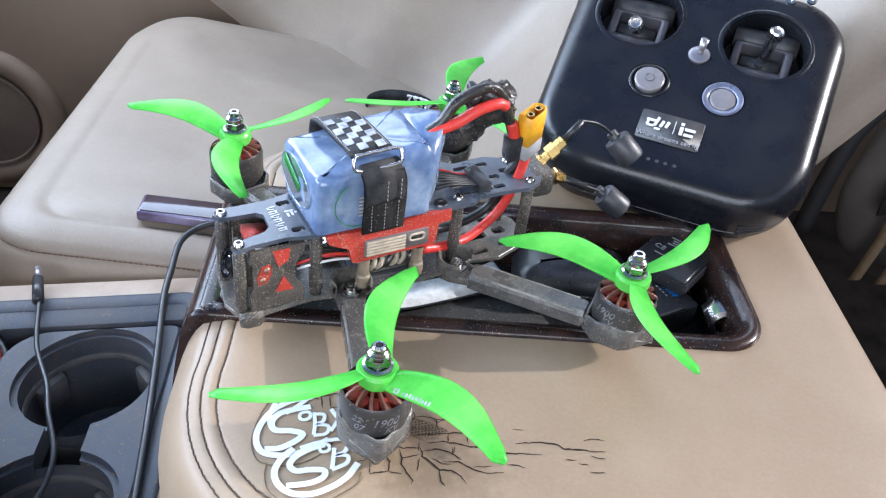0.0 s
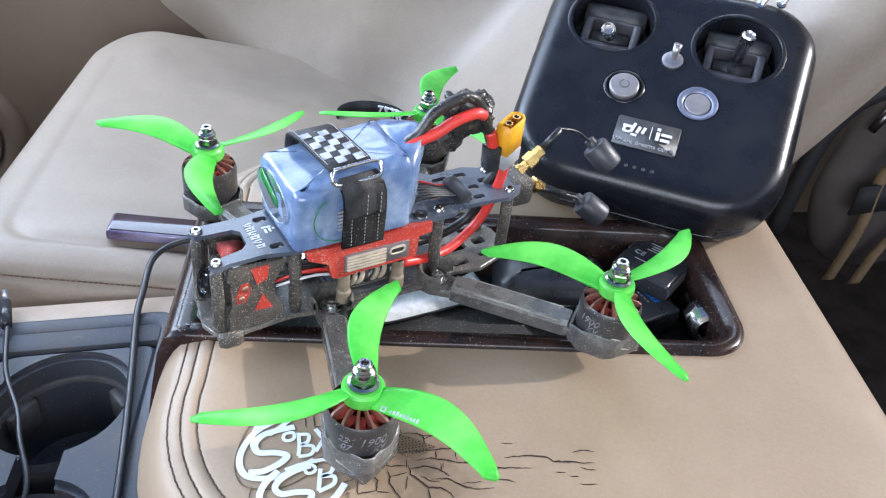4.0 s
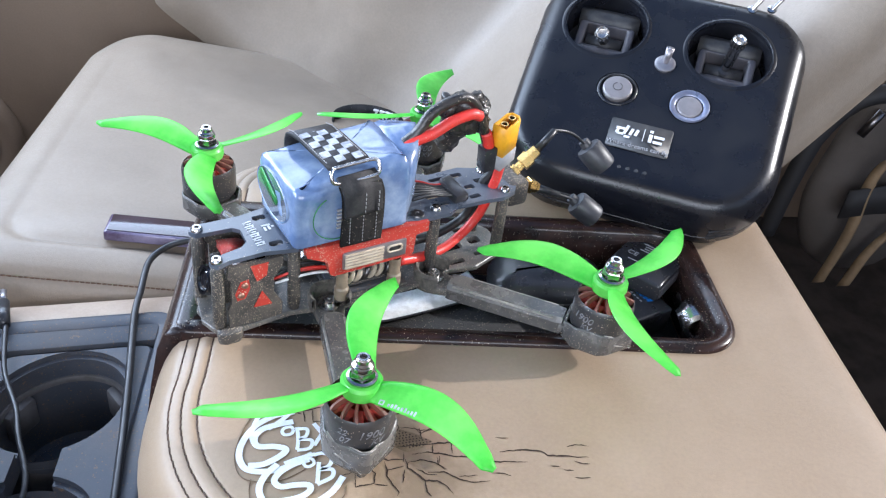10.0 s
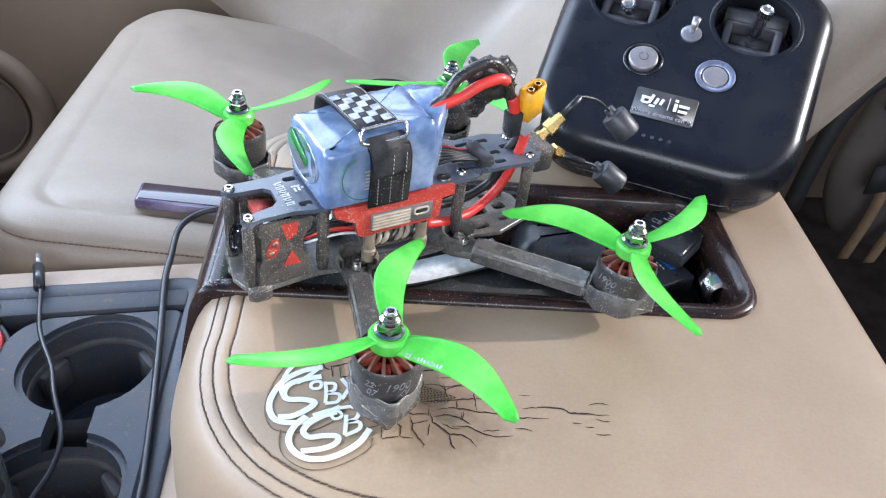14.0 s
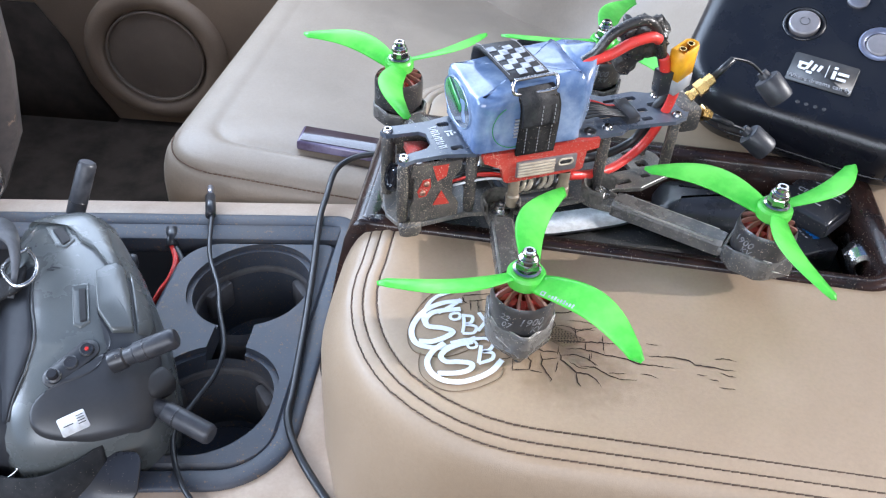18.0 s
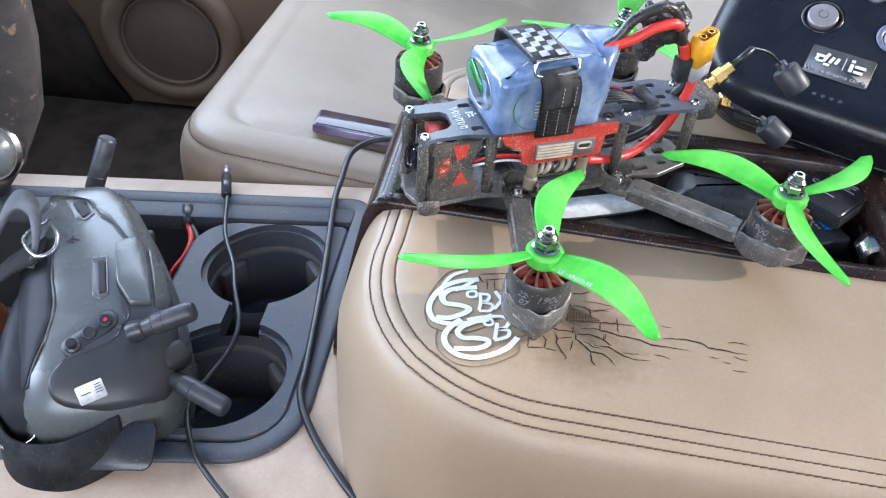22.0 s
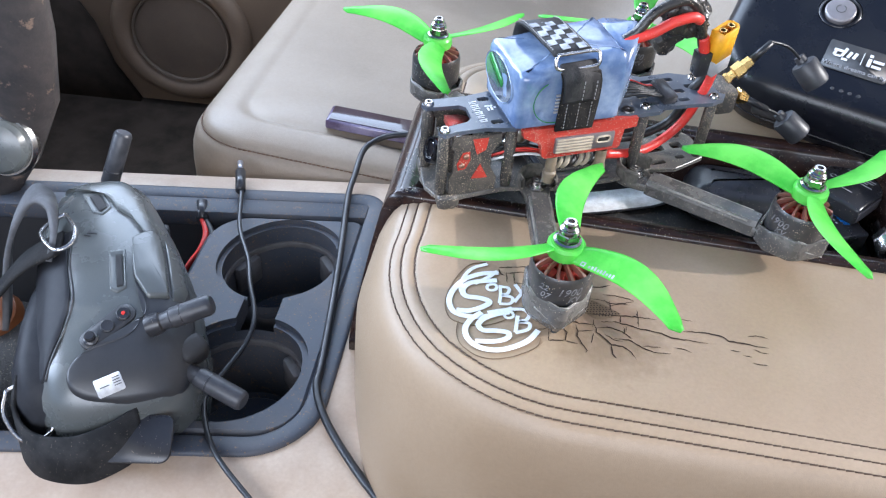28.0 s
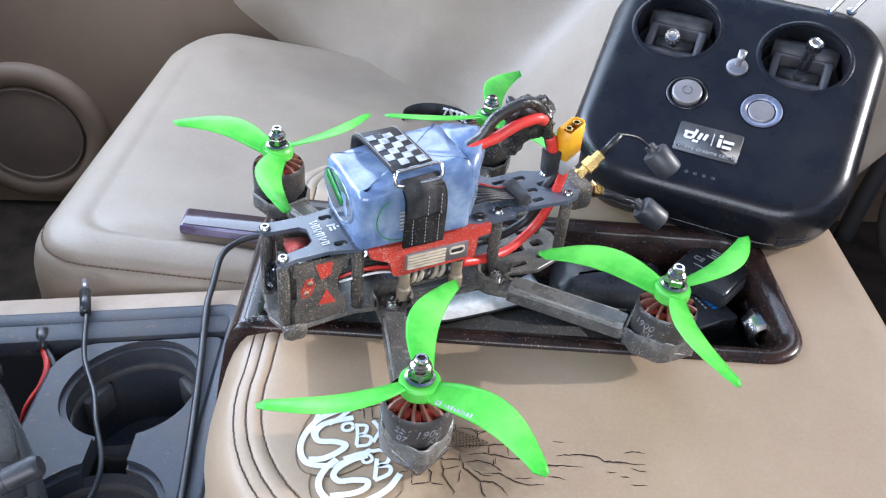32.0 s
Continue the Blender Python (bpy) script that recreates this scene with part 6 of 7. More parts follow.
for k, (x, rad_) in enumerate(((-12.5, 4.6), (0.0, 4.6), (13.0, 4.8))):
    b = B()
    mk = PAN @ Matrix.Translation(mm(x, 0, 1.0))
    lathe(b, [(rad_ * MM, -0.001), (rad_ * MM, 0.0015), ((rad_ - 0.8) * MM, 0.0022), (0.0, 0.0016 if k < 2 else 0.0040)], 24, mk)
    if k == 2:
        lathe(b, [(0.0032, 0.0022), (0.0036, 0.0060), (0.0028, 0.0072), (0.0, 0.0072)], 20, mk)
    btn = part("control_button" if k < 2 else "control_joystick", b, M_CASEBLACK, panel)
    if k == 0:
        b = B()
        lathe(b, [(0.0, 0.0026), (0.0012, 0.0025), (0.0014, 0.0016)], 12, mk)
        part("record_mark", b, M_RED_WIRE, btn, "tiny red record mark")
bars("moulded_mark", goggles, [(-44, -9, 6, 1.0, 66), (-42.5, -12.5, 4.5, 1.0, 66), (-46, -11.5, 1.0, 4.5, 66)], g_height(-44, -10) + 0.05, M_GOGGLE_DARK, th=0.5)
b = B()
lm = Matrix.Translation(mm(71.5, -5, g_height(71.5, -5) + 3.4)) @ pose(0, 0, 0, 0, 44, 0) @ pose(0, 0, 0, 0, 0, 104)
prism(b, rrect(-8.5 * MM, 8.5 * MM, -6 * MM, 6 * MM, 1.2 * MM, 3), -0.001, 0.0004, 0, lm)
lbl = part("white_label", b, M_WHITE, goggles, "small white paper label")
bars("label_print", lbl, [(5.0, 3.5 - k * 1.7, 4.5, 0.6, 0) for k in range(4)] + [(-3, 0, 6, 0.7, 0)], 0.45, M_REMOTE_IN, lm)


def goggle_antenna(a, c, r=7.0):
    a, c = Vector(mm(*a)), Vector(mm(*c))
    L = (c - a).length
    b = B()
    lathe(b, [(0.0, 0.0), ((r - 1.6) * MM, 0.0), ((r - 1.0) * MM, L * 0.22), (r * MM, L * 0.25), (r * MM, L - 0.003), ((r - 0.9) * MM, L - 0.0008), ((r - 2) * MM, L), (0, L)], 24, Matrix.Translation(a) @ (c - a).to_track_quat("Z", "Y").to_matrix().to_4x4())
    ant = part("antenna", b, M_ANT, goggles, "black stub antenna")
    b = B()
    to = Matrix.Translation(a) @ (c - a).to_track_quat("Z", "Y").to_matrix().to_4x4()
    lathe(b, [(r * MM, L * 0.42), ((r + 0.25) * MM, L * 0.425), ((r + 0.25) * MM, L * 0.445), (r * MM, L * 0.45)], 24, to)
    lathe(b, [((r + 0.2) * MM, -0.008), ((r + 0.5) * MM, -0.004), ((r - 0.2) * MM, 0.001), ((r - 1.4) * MM, 0.002)], 24, to)
    part("antenna_collar", b, M_CASEBLACK, ant, "black collar")
    return ant


def g_local(x, y, z):
    return tuple(v / MM for v in GOG0.inverted() @ Vector((x, y, z)))


goggle_antenna(g_local(-0.391, 0.413, 0.338), g_local(-0.379, 0.437, 0.392), 7.2)
goggle_antenna(g_local(-0.252, 0.283, 0.375), g_local(-0.223, 0.301, 0.387), 7.0)
goggle_antenna(g_local(-0.238, 0.281, 0.338), g_local(-0.191, 0.274, 0.333), 7.0)
goggle_antenna(g_local(-0.352, 0.408, 0.318), g_local(-0.338, 0.418, 0.318), 6.0)
b = B()
box(b, *mm(-8, 8, -10, 10, -12, 9), 5 * MM, 4, Matrix.Translation(GOG0.inverted() @ Vector((-0.238, 0.292, 0.345))) @ pose(0, 0, 0, 10, 20, 30))
part("antenna_hinge", b, M_DARK, goggles, "black antenna hinge block")


def gp(*pts):
    return [GOG0.inverted() @ Vector(p) for p in pts]


# straps and their metal loops
b = B()
ribbon(b, gp((-0.405, 0.300, 0.300), (-0.412, 0.330, 0.350), (-0.398, 0.347, 0.385), (-0.378, 0.344, 0.392), (-0.362, 0.328, 0.386), (-0.356, 0.312, 0.376)), 0.026, 0.004, 6, side=GOG0.inverted().to_3x3() @ Vector((0.55, -0.8, 0.15)))
part("padded_strap", b, M_FOAM, goggles, "grey suede padded strap")
b = B()
ribbon(b, gp((-0.43, 0.275, 0.300), (-0.40, 0.295, 0.335), (-0.375, 0.306, 0.365), (-0.350, 0.318, 0.382)), 0.030, 0.003, 6, side=GOG0.inverted().to_3x3() @ Vector((0.5, -0.8, 0.2)))
part("elastic_strap", b, M_FABRIC, goggles, "black elastic strap")
b = B()
tube(b, gp((-0.364, 0.342, 0.384), (-0.343, 0.326, 0.390), (-0.337, 0.313, 0.389), (-0.345, 0.305, 0.387), (-0.366, 0.318, 0.384), (-0.368, 0.332, 0.384), (-0.364, 0.342, 0.384)), 0.0016, 8, 5)
part("metal_loop", b, M_STEEL, goggles, "bright metal strap loop")
b = B()
ribbon(b, gp((-0.325, 0.226, 0.330), (-0.320, 0.212, 0.316), (-0.300, 0.202, 0.312), (-0.275, 0.207, 0.313), (-0.258, 0.222, 0.316), (-0.248, 0.240, 0.318)), 0.034, 0.0025, 6, side=GOG0.inverted().to_3x3() @ Vector((-0.25, 0.35, 0.9)))
part("lower_strap", b, M_FABRIC, goggles, "twisted black elastic strap")
b = B()
prism(b, rrect(-0.024, 0.024, -0.0155, 0.0155, 0.007, 5), -0.0012, 0.0012, 0.0006, GOG0.inverted() @ Matrix.Translation((-0.2475, 0.233, 0.3175)) @ pose(0, 0, 0, 28, -6, 16))
part("strap_tab", b, M_CASEBLACK, goggles, "smooth black strap end tab")
b = B()
tube(b, gp((-0.335, 0.226, 0.334), (-0.322, 0.236, 0.338), (-0.305, 0.231, 0.336), (-0.298, 0.218, 0.320), (-0.312, 0.207, 0.316), (-0.330, 0.214, 0.325), (-0.335, 0.226, 0.334)), 0.0015, 8, 5)
part("metal_loop", b, M_STEEL, goggles, "bright metal strap loop")
b = B()
box(b, *mm(-8, 8, -7, 7, -6, 5), 3 * MM, 3, Matrix.Translation(GOG0.inverted() @ Vector((-0.296, 0.240, 0.340))) @ pose(0, 0, 0, 0, 20, 0))
part("strap_hinge", b, M_CASEBLACK, goggles)

# ---- clutter in the console bin ----
bag = thing("bin_pouch", "dark mesh pouch with a brown wooden knob in the console bin", "pouch", Matrix.Translation((-0.425, 0.333, 0.0)))
b = B()
bmesh.ops.create_icosphere(b, subdivisions=4, radius=1.0, matrix=Matrix.Translation((0.02, -0.02, 0.205)) @ Matrix.Diagonal((0.07, 0.06, 0.06, 1)))
for v in b.verts:
    v.co += v.normal * 0.008 * noise.noise(v.co * 30)
part("mesh_bag", b, M_RUBBER, bag, angle=40)
b = B()
lathe(b, [(0.0, 0.0), (0.014, 0.002), (0.019, 0.012), (0.017, 0.024), (0.009, 0.030), (0.0, 0.031)], 24, Matrix.Translation((0.006, -0.008, 0.255)) @ pose(0, 0, 0, 25, 10, 0))
part("wooden_knob", b, M_BROWN, bag, "brown round knob")
plugw = thing("charge_lead", "red and black battery lead with a black plug", "cable")
for off, mt, nm in ((0.0, M_RED_WIRE, "red_wire"), (0.006, M_BLACK_WIRE, "black_wire")):
    b = B()
    tube(b, [(-0.3160 + off, 0.3900, 0.235), (-0.3062 + off, 0.4060, 0.278), (-0.2995 + off, 0.4200, 0.292), (-0.3024 + off, 0.4360, 0.297), (-0.3150 + off * 0.4, 0.4510, 0.300)], 0.0024, 8, 6)
    part(nm, b, mt, plugw)
b = B()
cyl(b, (-0.3121, 0.4480, 0.2990), (-0.3198, 0.4619, 0.3060), 0.0055, 0.0045, seg=14)
part("plug", b, M_CASEBLACK, plugw, "black plug")

# ---- cables lying over the console ----
cable = thing("thin_charging_cable", "thin black charging cable with a small barrel plug", "cable")
b = B()
tube(b, [(-0.2936, 0.4828, 0.3125), (-0.2704, 0.4370, 0.3140), (-0.2451, 0.4040, 0.3160), (-0.2306, 0.3800, 0.3180), (-0.2122, 0.3520, 0.3160), (-0.2073, 0.3300, 0.3120), (-0.2102, 0.3070, 0.3080), (-0.2122, 0.2850, 0.3070), (-0.2015, 0.2640, 0.3090), (-0.1802, 0.2420, 0.3100), (-0.1423, 0.2200, 0.3090), (-0.1074, 0.2020, 0.3070)], 0.00185, 10, 8)
part("cord", b, M_CABLE, cable)
b = B()
cyl(b, (-0.2936, 0.4806, 0.3125), (-0.3062, 0.5037, 0.3125), 0.0042, 0.0044, seg=16)
part("plug_grip", b, M_CASEBLACK, cable, "black moulded grip")
b = B()
cyl(b, (-0.3062, 0.5037, 0.3125), (-0.3130, 0.5158, 0.3125), 0.0026, seg=14)
part("barrel", b, M_SILVER, cable, "bright metal barrel")
cable2 = thing("long_black_cable", "black cable trailing from the seat across the console", "cable")
b = B()
tube(b, [(-0.1704, 0.6038, 0.3280), (-0.1976, 0.5928, 0.3260), (-0.2122, 0.5840, 0.3220), (-0.2189, 0.5686, 0.3180), (-0.2141, 0.5378, 0.3130), (-0.2092, 0.5125, 0.3100), (-0.1898, 0.4542, 0.3090), (-0.1704, 0.3940, 0.3090), (-0.1530, 0.3360, 0.3090), (-0.1462, 0.3130, 0.3090), (-0.1278, 0.2900, 0.3080), (-0.0967, 0.2650, 0.3060), (-0.0715, 0.2480, 0.3050), (-0.0395, 0.2240, 0.3040)], 0.0027, 10, 8)
part("cord", b, M_CABLE, cable2)

# ---- things on the seat ----
case = thing("flat_case", "flat glossy dark purple case lying on the seat", "case", Matrix.Translation((-0.189, 0.622, 0.3075)) @ pose(0, 0, 0, 0, 3, 9))
b = B()
box(b, -0.083, 0.083, -0.014, 0.014, 0.0, 0.0100, 0.0025, 3)
part("case_body", b, M_PURPLE, case, "glossy purple sides")
b = B()
box(b, -0.080, 0.080, -0.0115, 0.0115, 0.0102, 0.0110, 0.0003)
part("case_top", b, M_PURPLE_DARK, case, "dark glossy top")
lany = thing("black_lanyard", "looped black lanyard band with white print lying in the seat crease", "lanyard")
b = B()
pts = []
for i in range(17):
    a = radians(200 - i * 17)
    pts.append((-0.095 + 0.040 * math.cos(a), 0.900 + 0.020 * math.sin(a), 0.292 + 0.006 * math.sin(a)))
ribbon(b, pts, 0.014, 0.0015, 2, side=(0.05, 0.55, 0.9))
part("band", b, M_FABRIC, lany)
b = B()
for i in range(5):
    a = radians(80 - i * 11)
    mk = Matrix.Translation((-0.095 + 0.0405 * math.cos(a), 0.8985 + 0.0200 * math.sin(a), 0.297)) @ pose(0, 0, 0, 0, 0, math.degrees(a) + 90)
    box(b, -0.003, 0.003, -0.0008, 0.0022, -0.005, -0.0035, 0, 1, mk)
    box(b, -0.003, 0.003, -0.0008, 0.0022, 0.0035, 0.005, 0, 1, mk)
    box(b, -0.001, 0.001, -0.0008, 0.0022, -0.004, 0.004, 0, 1, mk @ pose(0, 0, 0, 0, 30 if i % 2 else -20, 0))
tagged(part("white_print", b, M_WHITE, lany, smooth=False), kind="stuff")

# ---- things in the tray ----
def tray_box(name, label, cat, x, y, z, a, w, d, h, material, tilt=(0, 0), bev=0.002):
    t = thing(name, label, cat, Matrix.Translation((x, y, z)) @ pose(0, 0, 0, tilt[0], tilt[1], a))
    b = B()
    box(b, -w / 2, w / 2, -d / 2, d / 2, 0, h, bev, 3)
    part("body", b, material, t)
    return t


pk = tray_box("black_battery_pack", "flat black action camera battery with blue print", "battery", 0.1358, 0.455, 0.4215, -54, 0.036, 0.046, 0.018, M_CASEBLACK, (0, 0), 0.002)
bars("blue_print", pk, [(-6 + k * 3.0, 12.5 + 0.3 * k, 2.0, 4.0, -14) for k in range(5)], 18.1, M_BLUE)
bars("white_print", pk, [(-5 + k * 3.0, 8.0, 1.6, 1.0, 0) for k in range(4)], 18.1, M_GREYPRINT)
ch = tray_box("black_charger_pack", "thin black plastic charger with small white print", "battery charger", 0.1477, 0.4830, 0.4398, -31, 0.038, 0.040, 0.0125, M_CASEBLACK, (0, 0), 0.0022)
bars("printed_text", ch, [(1 + (k % 2) * 1.0, 15 - k * 2.6, 20 - (k % 3) * 3, 0.8, 0) for k in range(4)] + [(-2, -6.5, 16, 0.8, 0)], 12.6, M_GREYPRINT)
part("ce_mark", moved(lettering("CE", 6.0 * MM), Matrix.Translation(mm(-10, 0.5, 12.6))), M_GREYPRINT, ch, smooth=False)
b = B()
box(b, *mm(18.2, 19.8, -18, 18, 2.0, 9.5), 0.7 * MM)
part("end_cap", b, M_GIMBAL, ch, "scuffed grey end")
pouch = thing("black_pouch", "glossy black zip pouch lying in the tray", "pouch", Matrix.Translation((0.0865, 0.470, 0.4215)) @ pose(0, 0, 0, 0, 0, 10))
b = B()
loft(b, [offset_ring(rrect(-0.036, 0.036, -0.021, 0.021, 0.014, 6), d, z) for d, z in ((-0.004, 0), (0, 0.004), (0.0008, 0.012), (-0.002, 0.019), (-0.008, 0.0235), (-0.016, 0.025))])
part("pouch_body", b, M_CASEBLACK, pouch, angle=45)
b = B()
tube(b, [(-0.036, -0.012, 0.011), (-0.028, -0.0215, 0.011), (0.0, -0.0223, 0.011), (0.028, -0.0215, 0.011)], 0.0011, 6, 6)
part("zip_seam", b, M_RUBBER, pouch)
card = thing("white_card", "curled white plastic card lying in the tray", "card", Matrix.Translation((0.010, 0.4455, 0.4222)) @ pose(0, 0, 0, 0, 0, 33) @ Matrix.Diagonal((0.85, 0.72, 1, 1)))
b = B()
ribbon(b, [(-0.046, 0, 0.0035), (-0.03, 0, 0.0012), (0.0, 0, 0.0008), (0.028, 0, 0.0014), (0.046, 0, 0.006)], 0.029, 0.0009, 6, side=(0, 1, 0))
part("card_sheet", b, M_WHITE, card, angle=50)
b = B()
tube(b, [(-0.046, -0.0148, 0.0038), (-0.03, -0.0152, 0.0016), (0.0, -0.0154, 0.0012), (0.028, -0.0152, 0.0018), (0.046, -0.0148, 0.0064)], 0.0009, 8, 6)
part("rolled_edge", b, M_CASEBLACK, card, "black rolled edge")
d_ = Vector((0.003, -0.031, 0.006)).normalized()
fitm = Matrix.Translation((0.1735, 0.4745, 0.4340)) @ d_.to_track_quat("Z", "Y").to_matrix().to_4x4() @ Matrix.Scale(1.2, 4)
fitting = thing("air_line_fitting", "shiny steel threaded quick-connect fitting", "pipe fitting", fitm)
b = B()
lathe(b, [(0.0, 0.0), (0.0042, 0.0), (0.0052, 0.002), (0.0052, 0.006), (0.0038, 0.009), (0.0038, 0.012), (0.0056, 0.014), (0.0056, 0.016)], 24)
part("nipple", b, M_STEEL, fitting)
b = B()
loft(b, [[Vector((0.0078 * s * math.cos(radians(60 * k)), 0.0078 * s * math.sin(radians(60 * k)), z)) for k in range(6)] for s, z in ((0.9, 0.0155), (1, 0.0165), (1, 0.0215), (0.9, 0.0225))])
part("hex_nut", b, M_STEEL, fitting, smooth=False)
b = B()
lathe(b, [(0.0060, 0.0225)] + [(0.0066 + (0.0009 if k % 2 else 0.0), 0.0228 + k * 0.0009) for k in range(12)] + [(0.0055, 0.0342), (0.0046, 0.0335), (0.0042, 0.028)], 28)
part("thread", b, M_STEEL, fitting, "bright steel thread")

# ---- rear footwell, seen past the backrest ----
rear = thing("folded_camp_chair", "folded dark camp chair with tan webbing behind the seat", "camp chair", Matrix.Translation((0.016, 0, 0.016)))
b = B()
bmesh.ops.create_icosphere(b, subdivisions=4, radius=1.0, matrix=Matrix.Translation((0.425, 0.80, 0.36)) @ pose(0, 0, 0, 0, 12, 15) @ Matrix.Diagonal((0.088, 0.03, 0.115, 1)))
for v in b.verts:
    v.co += v.normal * 0.015 * noise.noise(v.co * 12)
part("chair_bag", b, mat("grey_brown_canvas", (0.075, 0.062, 0.052), 0.8, scale=20, bump=0.4), rear, "grey-brown canvas", angle=40)
for pts in ([(0.43, 0.74, 0.425), (0.391, 0.74, 0.407), (0.378, 0.74, 0.392), (0.375, 0.74, 0.365), (0.377, 0.74, 0.335), (0.376, 0.74, 0.307), (0.37, 0.74, 0.26)], [(0.46, 0.74, 0.37), (0.43, 0.74, 0.35), (0.405, 0.74, 0.31), (0.395, 0.74, 0.26)]):
    b = B()
    ribbon(b, pts, 0.012, 0.003, 5, side=(0.6, -0.5, 0.55))
    part("webbing", b, M_BELT, rear, "tan webbing strap")
b = B()
tube(b, [(0.308, 0.755, 0.30), (0.312, 0.755, 0.36), (0.320, 0.755, 0.412), (0.342, 0.755, 0.448), (0.378, 0.755, 0.460), (0.44, 0.755, 0.46)], 0.0085, 10, 6)
b2 = B()
ribbon(b2, [(0.36, 0.738, 0.352), (0.40, 0.738, 0.365), (0.45, 0.738, 0.37)], 0.03, 0.003, 4, side=(0, 0, 1))
part("black_webbing", b2, M_DARK, rear, "black webbing band")
part("chair_frame", b, M_DARK, rear, "black padded frame arc")
b = B()
cyl(b, (0.358, 0.76, 0.413), (0.368, 0.76, 0.438), 0.004, seg=10)
part("buckle", b, M_DARKSTEEL, rear)

# ---- sticker and cracks on the pad ----
sticker = thing("round_sticker", "two overlapping white scribbled vinyl stickers stuck on the tan leather", "sticker", ARM)
STROKES = []


def stroke(pts, w):
    """One bold stroke, in millimetres on the pad; each lies a hair above the one before."""
    STROKES.append(1)
    part("white_stroke", ribbon(B(), [mm(x, y, 458.0 + 0.03 * len(STROKES)) for x, y in pts], w * MM, 0.0001, 8, up=(0, 0, 1)), M_VINYL, sticker, smooth=False)


stroke([(15, 311.5), (6, 308.5), (-2, 302), (-6.5, 292.5), (-7, 284.5), (-3.5, 278), (3.5, 276.5), (11.5, 278), (19, 282.5), (25, 287)], 2.9)
stroke([(8.5, 317), (1.5, 312), (-2, 305), (-3, 297.5), (-2, 293), (0, 290.5)], 2)
stroke([(15, 305.5), (7, 303), (1, 300), (-1.5, 295), (0.5, 290.5), (8, 290.5), (13, 289), (10.5, 285), (4, 280.5), (-2.5, 279.5)], 3)
stroke([(4, 300.5), (9.5, 306), (14.5, 312.5)], 2.2)
stroke([(15.5, 300.5), (15, 298.5), (13.5, 297.5), (11.5, 297.5), (10.5, 299), (11, 301), (13, 302), (14.5, 302), (15.5, 300.5)], 1.6)
stroke([(17, 302), (18, 295), (18, 289)], 1.7)
stroke([(17, 301), (21.5, 301), (21.5, 297), (18.5, 295), (24, 294.5), (23.5, 290), (18, 288.5)], 1.7)
stroke([(24.5, 304.5), (28.5, 299), (34, 292.5)], 2)
stroke([(31.5, 304), (28.5, 298.5), (25.5, 291.5)], 1.8)
stroke([(10, 280.5), (5.5, 274.5), (3.5, 267.5), (6, 261), (12, 257), (20, 257), (27.5, 260.5), (34.5, 266.5), (39, 274.5)], 2.9)
stroke([(23.5, 283.5), (17, 280.5), (11.5, 276), (9.5, 271.5), (12.5, 268.5), (18.5, 269.5), (24.5, 269.5), (24.5, 266), (19, 262.5), (9.5, 260.5)], 2.8)
stroke([(13, 281), (19, 284), (26, 286.5)], 1.8)
stroke([(26, 282), (25.5, 280.5), (24, 279.5), (22.5, 279.5), (21.5, 281), (22, 283), (23.5, 284), (25, 283.5), (26, 282)], 1.5)
stroke([(28, 282), (28, 276.5), (28, 270.5)], 1.9)
stroke([(25.5, 286), (30, 287), (33.5, 284.5), (32.5, 280), (29, 278), (34, 278), (34, 274), (28, 270)], 1.9)
for pts in ([(7.5, 318.5), (-1.5, 313.5), (-7.5, 298), (-9, 284), (-5.5, 274.5), (0.5, 271.5), (9.5, 271.5), (17.5, 275), (24, 280.5), (27.5, 286.5)],
            [(-0.5, 272.5), (-0.5, 265.5), (2.5, 258), (10, 252.5), (18, 251.5), (27, 254.5), (34.5, 259.5), (39.5, 264.5), (40.5, 270)]):
    part("sticker_rim", tube(B(), [mm(x, y, 457.7) for x, y in pts], 0.00024, 5, 6), M_WORN, sticker, "grimy brown sticker edge")

rnd = random.Random(11)
CR = B()


def crack(pts, w):
    """One crack in the leather, in millimetres on the pad: a jagged dark line that thins out at both ends."""
    line = []
    for p, q in zip(pts, pts[1:]):
        n = max(2, round(math.hypot(q[0] - p[0], q[1] - p[1]) / 1.6))
        line += [Vector((p[0] + (q[0] - p[0]) * k / n + rnd.uniform(-0.22, 0.22), p[1] + (q[1] - p[1]) * k / n + rnd.uniform(-0.28, 0.28), 457.72)) for k in range(n)]
    line.append(Vector((*pts[-1], 457.72)))
    left, right, last_i = [], [], len(line) - 1
    for i, p in enumerate(line):
        d = (line[min(last_i, i + 1)] - line[max(0, i - 1)]).normalized()
        ww = 0.85 * w * min(1.0, 0.25 + 1.6 * (1 - abs(2 * i / last_i - 1))) * rnd.uniform(0.55, 1.15)
        left.append((p + Vector((-d.y, d.x, 0)) * ww / 2) * MM)
        right.append((p - Vector((-d.y, d.x, 0)) * ww / 2) * MM)
    for i in range(last_i):
        CR.faces.new([CR.verts.new(v) for v in (right[i], right[i + 1], left[i + 1], left[i])])


crack([(70, 308), (76.5, 308.5), (82, 308), (86, 307)], 0.8)
crack([(64, 303.5), (71.5, 303.5), (74, 302), (80, 303.5), (86, 306.5)], 0.8)
crack([(62.5, 292), (71, 293.5), (79, 294.5), (88, 295.5), (97.5, 296)], 1)
crack([(52.5, 286), (59, 284.5), (66, 285)], 0.9)
crack([(69.5, 288), (77, 289.5), (83.5, 288.5), (89.5, 287.5), (98.5, 287), (105.5, 284.5), (113.5, 285), (122.5, 285)], 1.1)
crack([(110.5, 290.5), (120, 292), (130, 291.5), (132.5, 289), (140, 289), (147, 288.5), (152.5, 288.5)], 1.1)
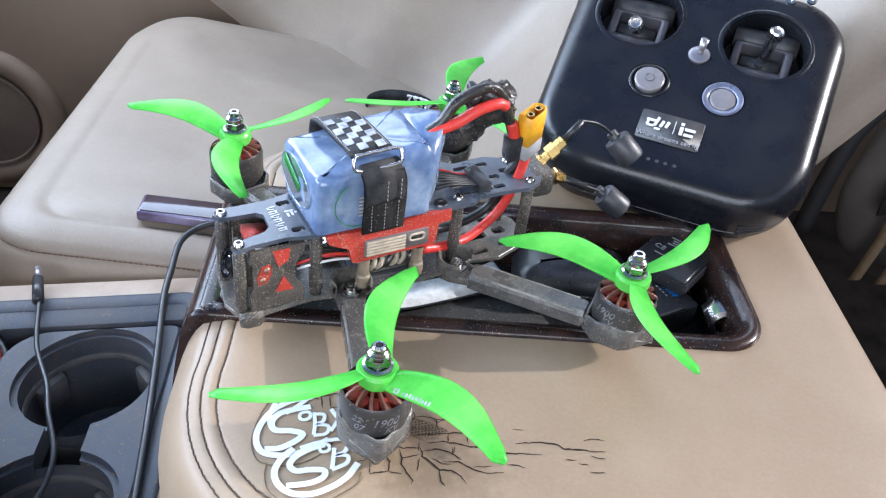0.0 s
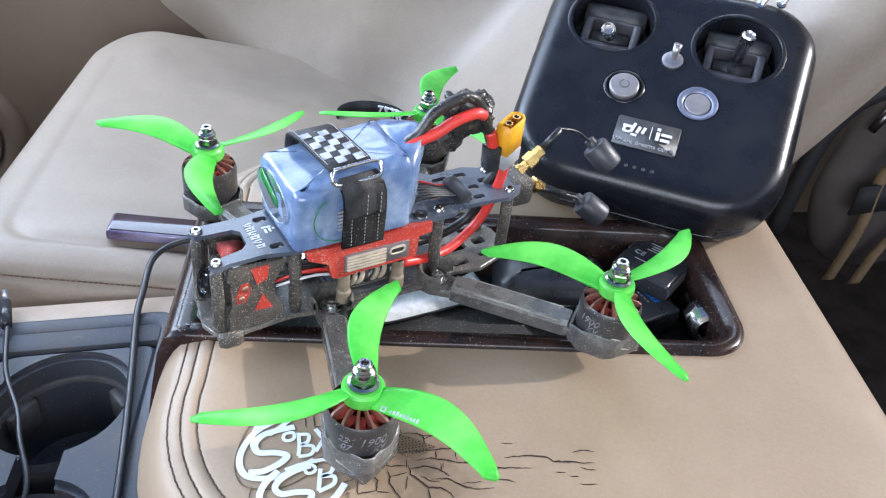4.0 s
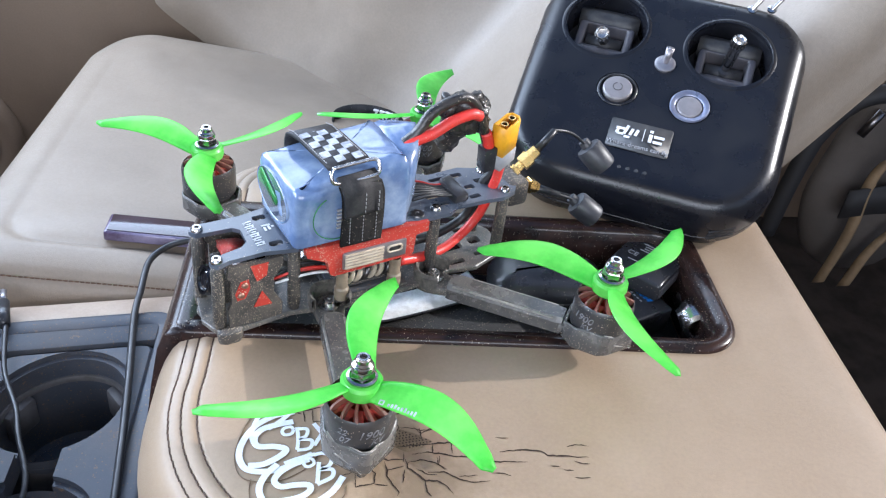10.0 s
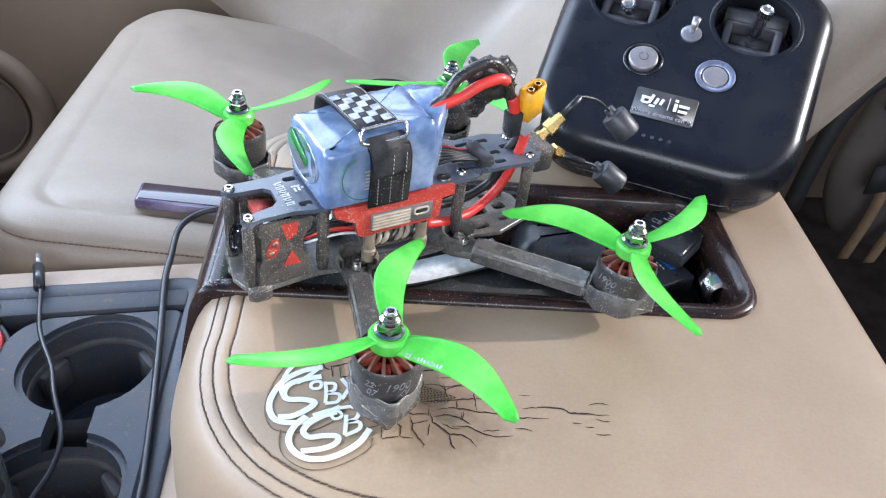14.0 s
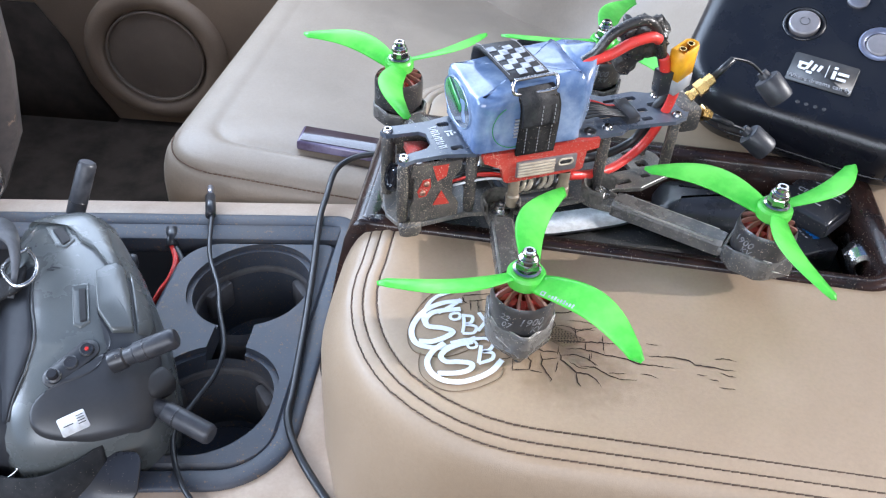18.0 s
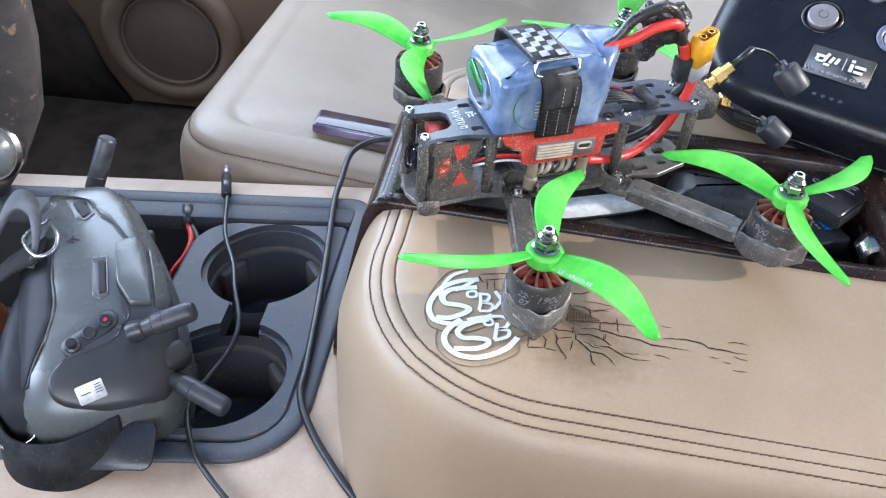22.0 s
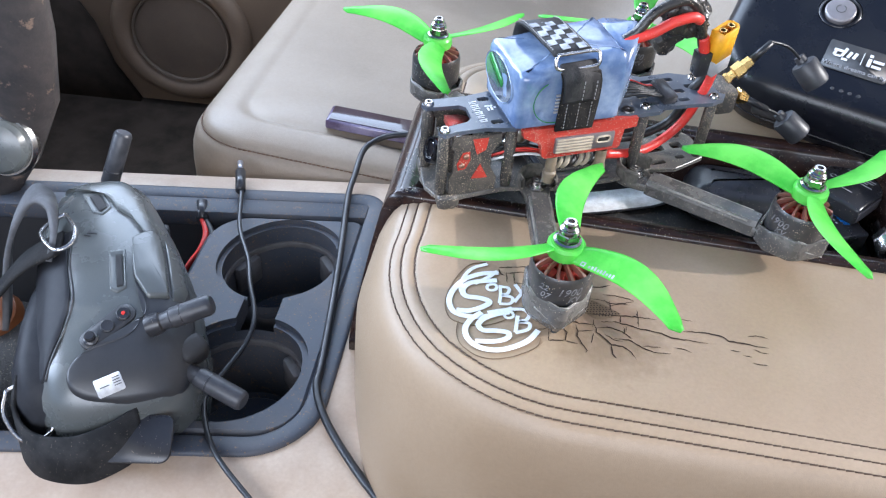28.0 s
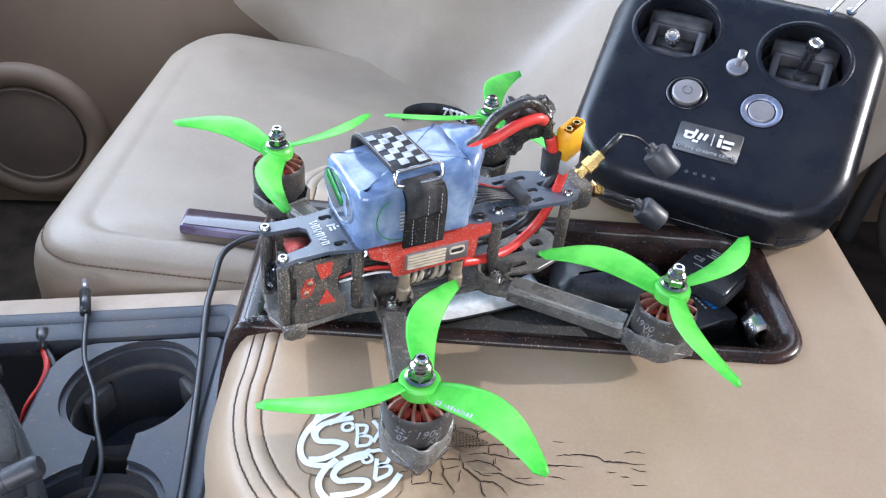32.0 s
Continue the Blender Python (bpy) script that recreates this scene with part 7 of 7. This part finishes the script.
crack([(67, 283), (73, 285), (78.5, 284), (82.5, 282), (85.5, 279.5)], 0.8)
crack([(76.5, 278), (83.5, 278.5), (88.5, 275.5), (93.5, 273.5), (98.5, 273), (104, 274)], 0.9)
crack([(66.5, 285.5), (67.5, 280.5), (71.5, 277), (75, 273.5), (80.5, 273.5), (84.5, 270.5), (87, 266.5)], 1.1)
crack([(75, 273), (75.5, 267.5), (77.5, 265)], 0.9)
crack([(57, 283.5), (58.5, 279), (58, 275.5), (60.5, 271), (63.5, 267), (62.5, 265)], 0.9)
crack([(37, 274.5), (44, 278), (50, 280), (53, 277), (52.5, 271.5), (44.5, 269.5), (44, 277)], 0.9)
crack([(143, 294.5), (147, 296), (153.5, 295)], 0.8)
crack([(133, 283), (138, 283)], 0.8)
crack([(139, 281), (143.5, 280.5)], 0.8)
crack([(143, 276.5), (151, 276.5)], 0.8)
crack([(145, 286), (148.5, 284.5), (152, 284.5)], 0.8)
crack([(105.5, 278), (110, 278.5), (114, 277)], 0.7)
crack([(61.5, 312), (68, 313), (74, 316)], 0.9)
crack([(109.5, 299), (115.5, 299)], 0.7)
crack([(90, 276), (99, 277)], 0.7)
crack([(73.5, 304), (74.5, 296)], 0.7)
crack([(87.5, 300.5), (88.5, 288.5)], 0.7)
crack([(79.5, 294.5), (79, 289)], 0.7)
crack([(82, 287.5), (82, 283.5)], 0.7)
crack([(66, 289), (65.5, 283.5)], 0.7)
crack([(66, 279.5), (65, 272)], 0.7)
crack([(57.5, 278.5), (66, 281.5)], 0.7)
crack([(62, 308.5), (64, 303.5), (61, 299)], 0.7)
crack([(52.5, 271), (58.5, 270.5)], 0.7)
crack([(15, 316), (22.5, 318), (30.5, 320.5)], 0.8)
crack([(18, 312.5), (24, 314), (31, 316.5)], 0.9)
crack([(19, 313), (20.5, 305.5)], 0.8)
crack([(27, 288.5), (30.5, 289), (34.5, 291)], 0.8)
crack([(23, 313.5), (24, 306), (29.5, 306.5)], 0.7)
crack([(15, 315), (16, 312), (18.5, 310.5)], 0.8)
crack([(70.5, 304.5), (74, 300.5), (79, 303), (84, 303.5)], 0.65)
crack([(81, 287), (81.5, 282.5), (84.5, 279.5)], 0.65)
crack([(71, 280), (76.5, 277), (80.5, 277)], 0.65)
tagged(part("leather_crack", CR, M_CRACK, armrest, "dark jagged cracks in the leather", smooth=False), kind="stuff")
ring = smooth_path([Vector(mm(x, y, 457.62)) for x, y in [(61.5, 303), (65, 303), (73.5, 299.5), (79, 295.5), (68, 289.5), (61.5, 292.5)]], 4)
b = B()
b.faces.new([b.verts.new(p + Vector((noise.noise(p * 300), noise.noise(p * 310), 0)) * 0.0012) for p in ring])
part("worn_patch", b, M_WORN, armrest, "worn patch with bare woven backing", smooth=False)
b = B()
for i in range(11):
    for k in range(8):
        x, y = 62.5 + 1.55 * i + 0.3 * (k % 2), 290.8 + 1.5 * k + 0.35 * i
        if 291 + 0.35 * max(0, 70 - x) < y < 303.5 - 0.45 * (x - 62) and y > 288 + 0.6 * (x - 66):
            prism(b, [mm(x + 0.42 * math.cos(a), y + 0.42 * math.sin(a))[:2] for a in (0.3, 1.4, 2.5, 3.6, 4.7, 5.7)], 0.45764, 0.45768)
tagged(part("weave_hole", b, M_CRACK, armrest, "dark holes of the woven backing", smooth=False), kind="stuff")
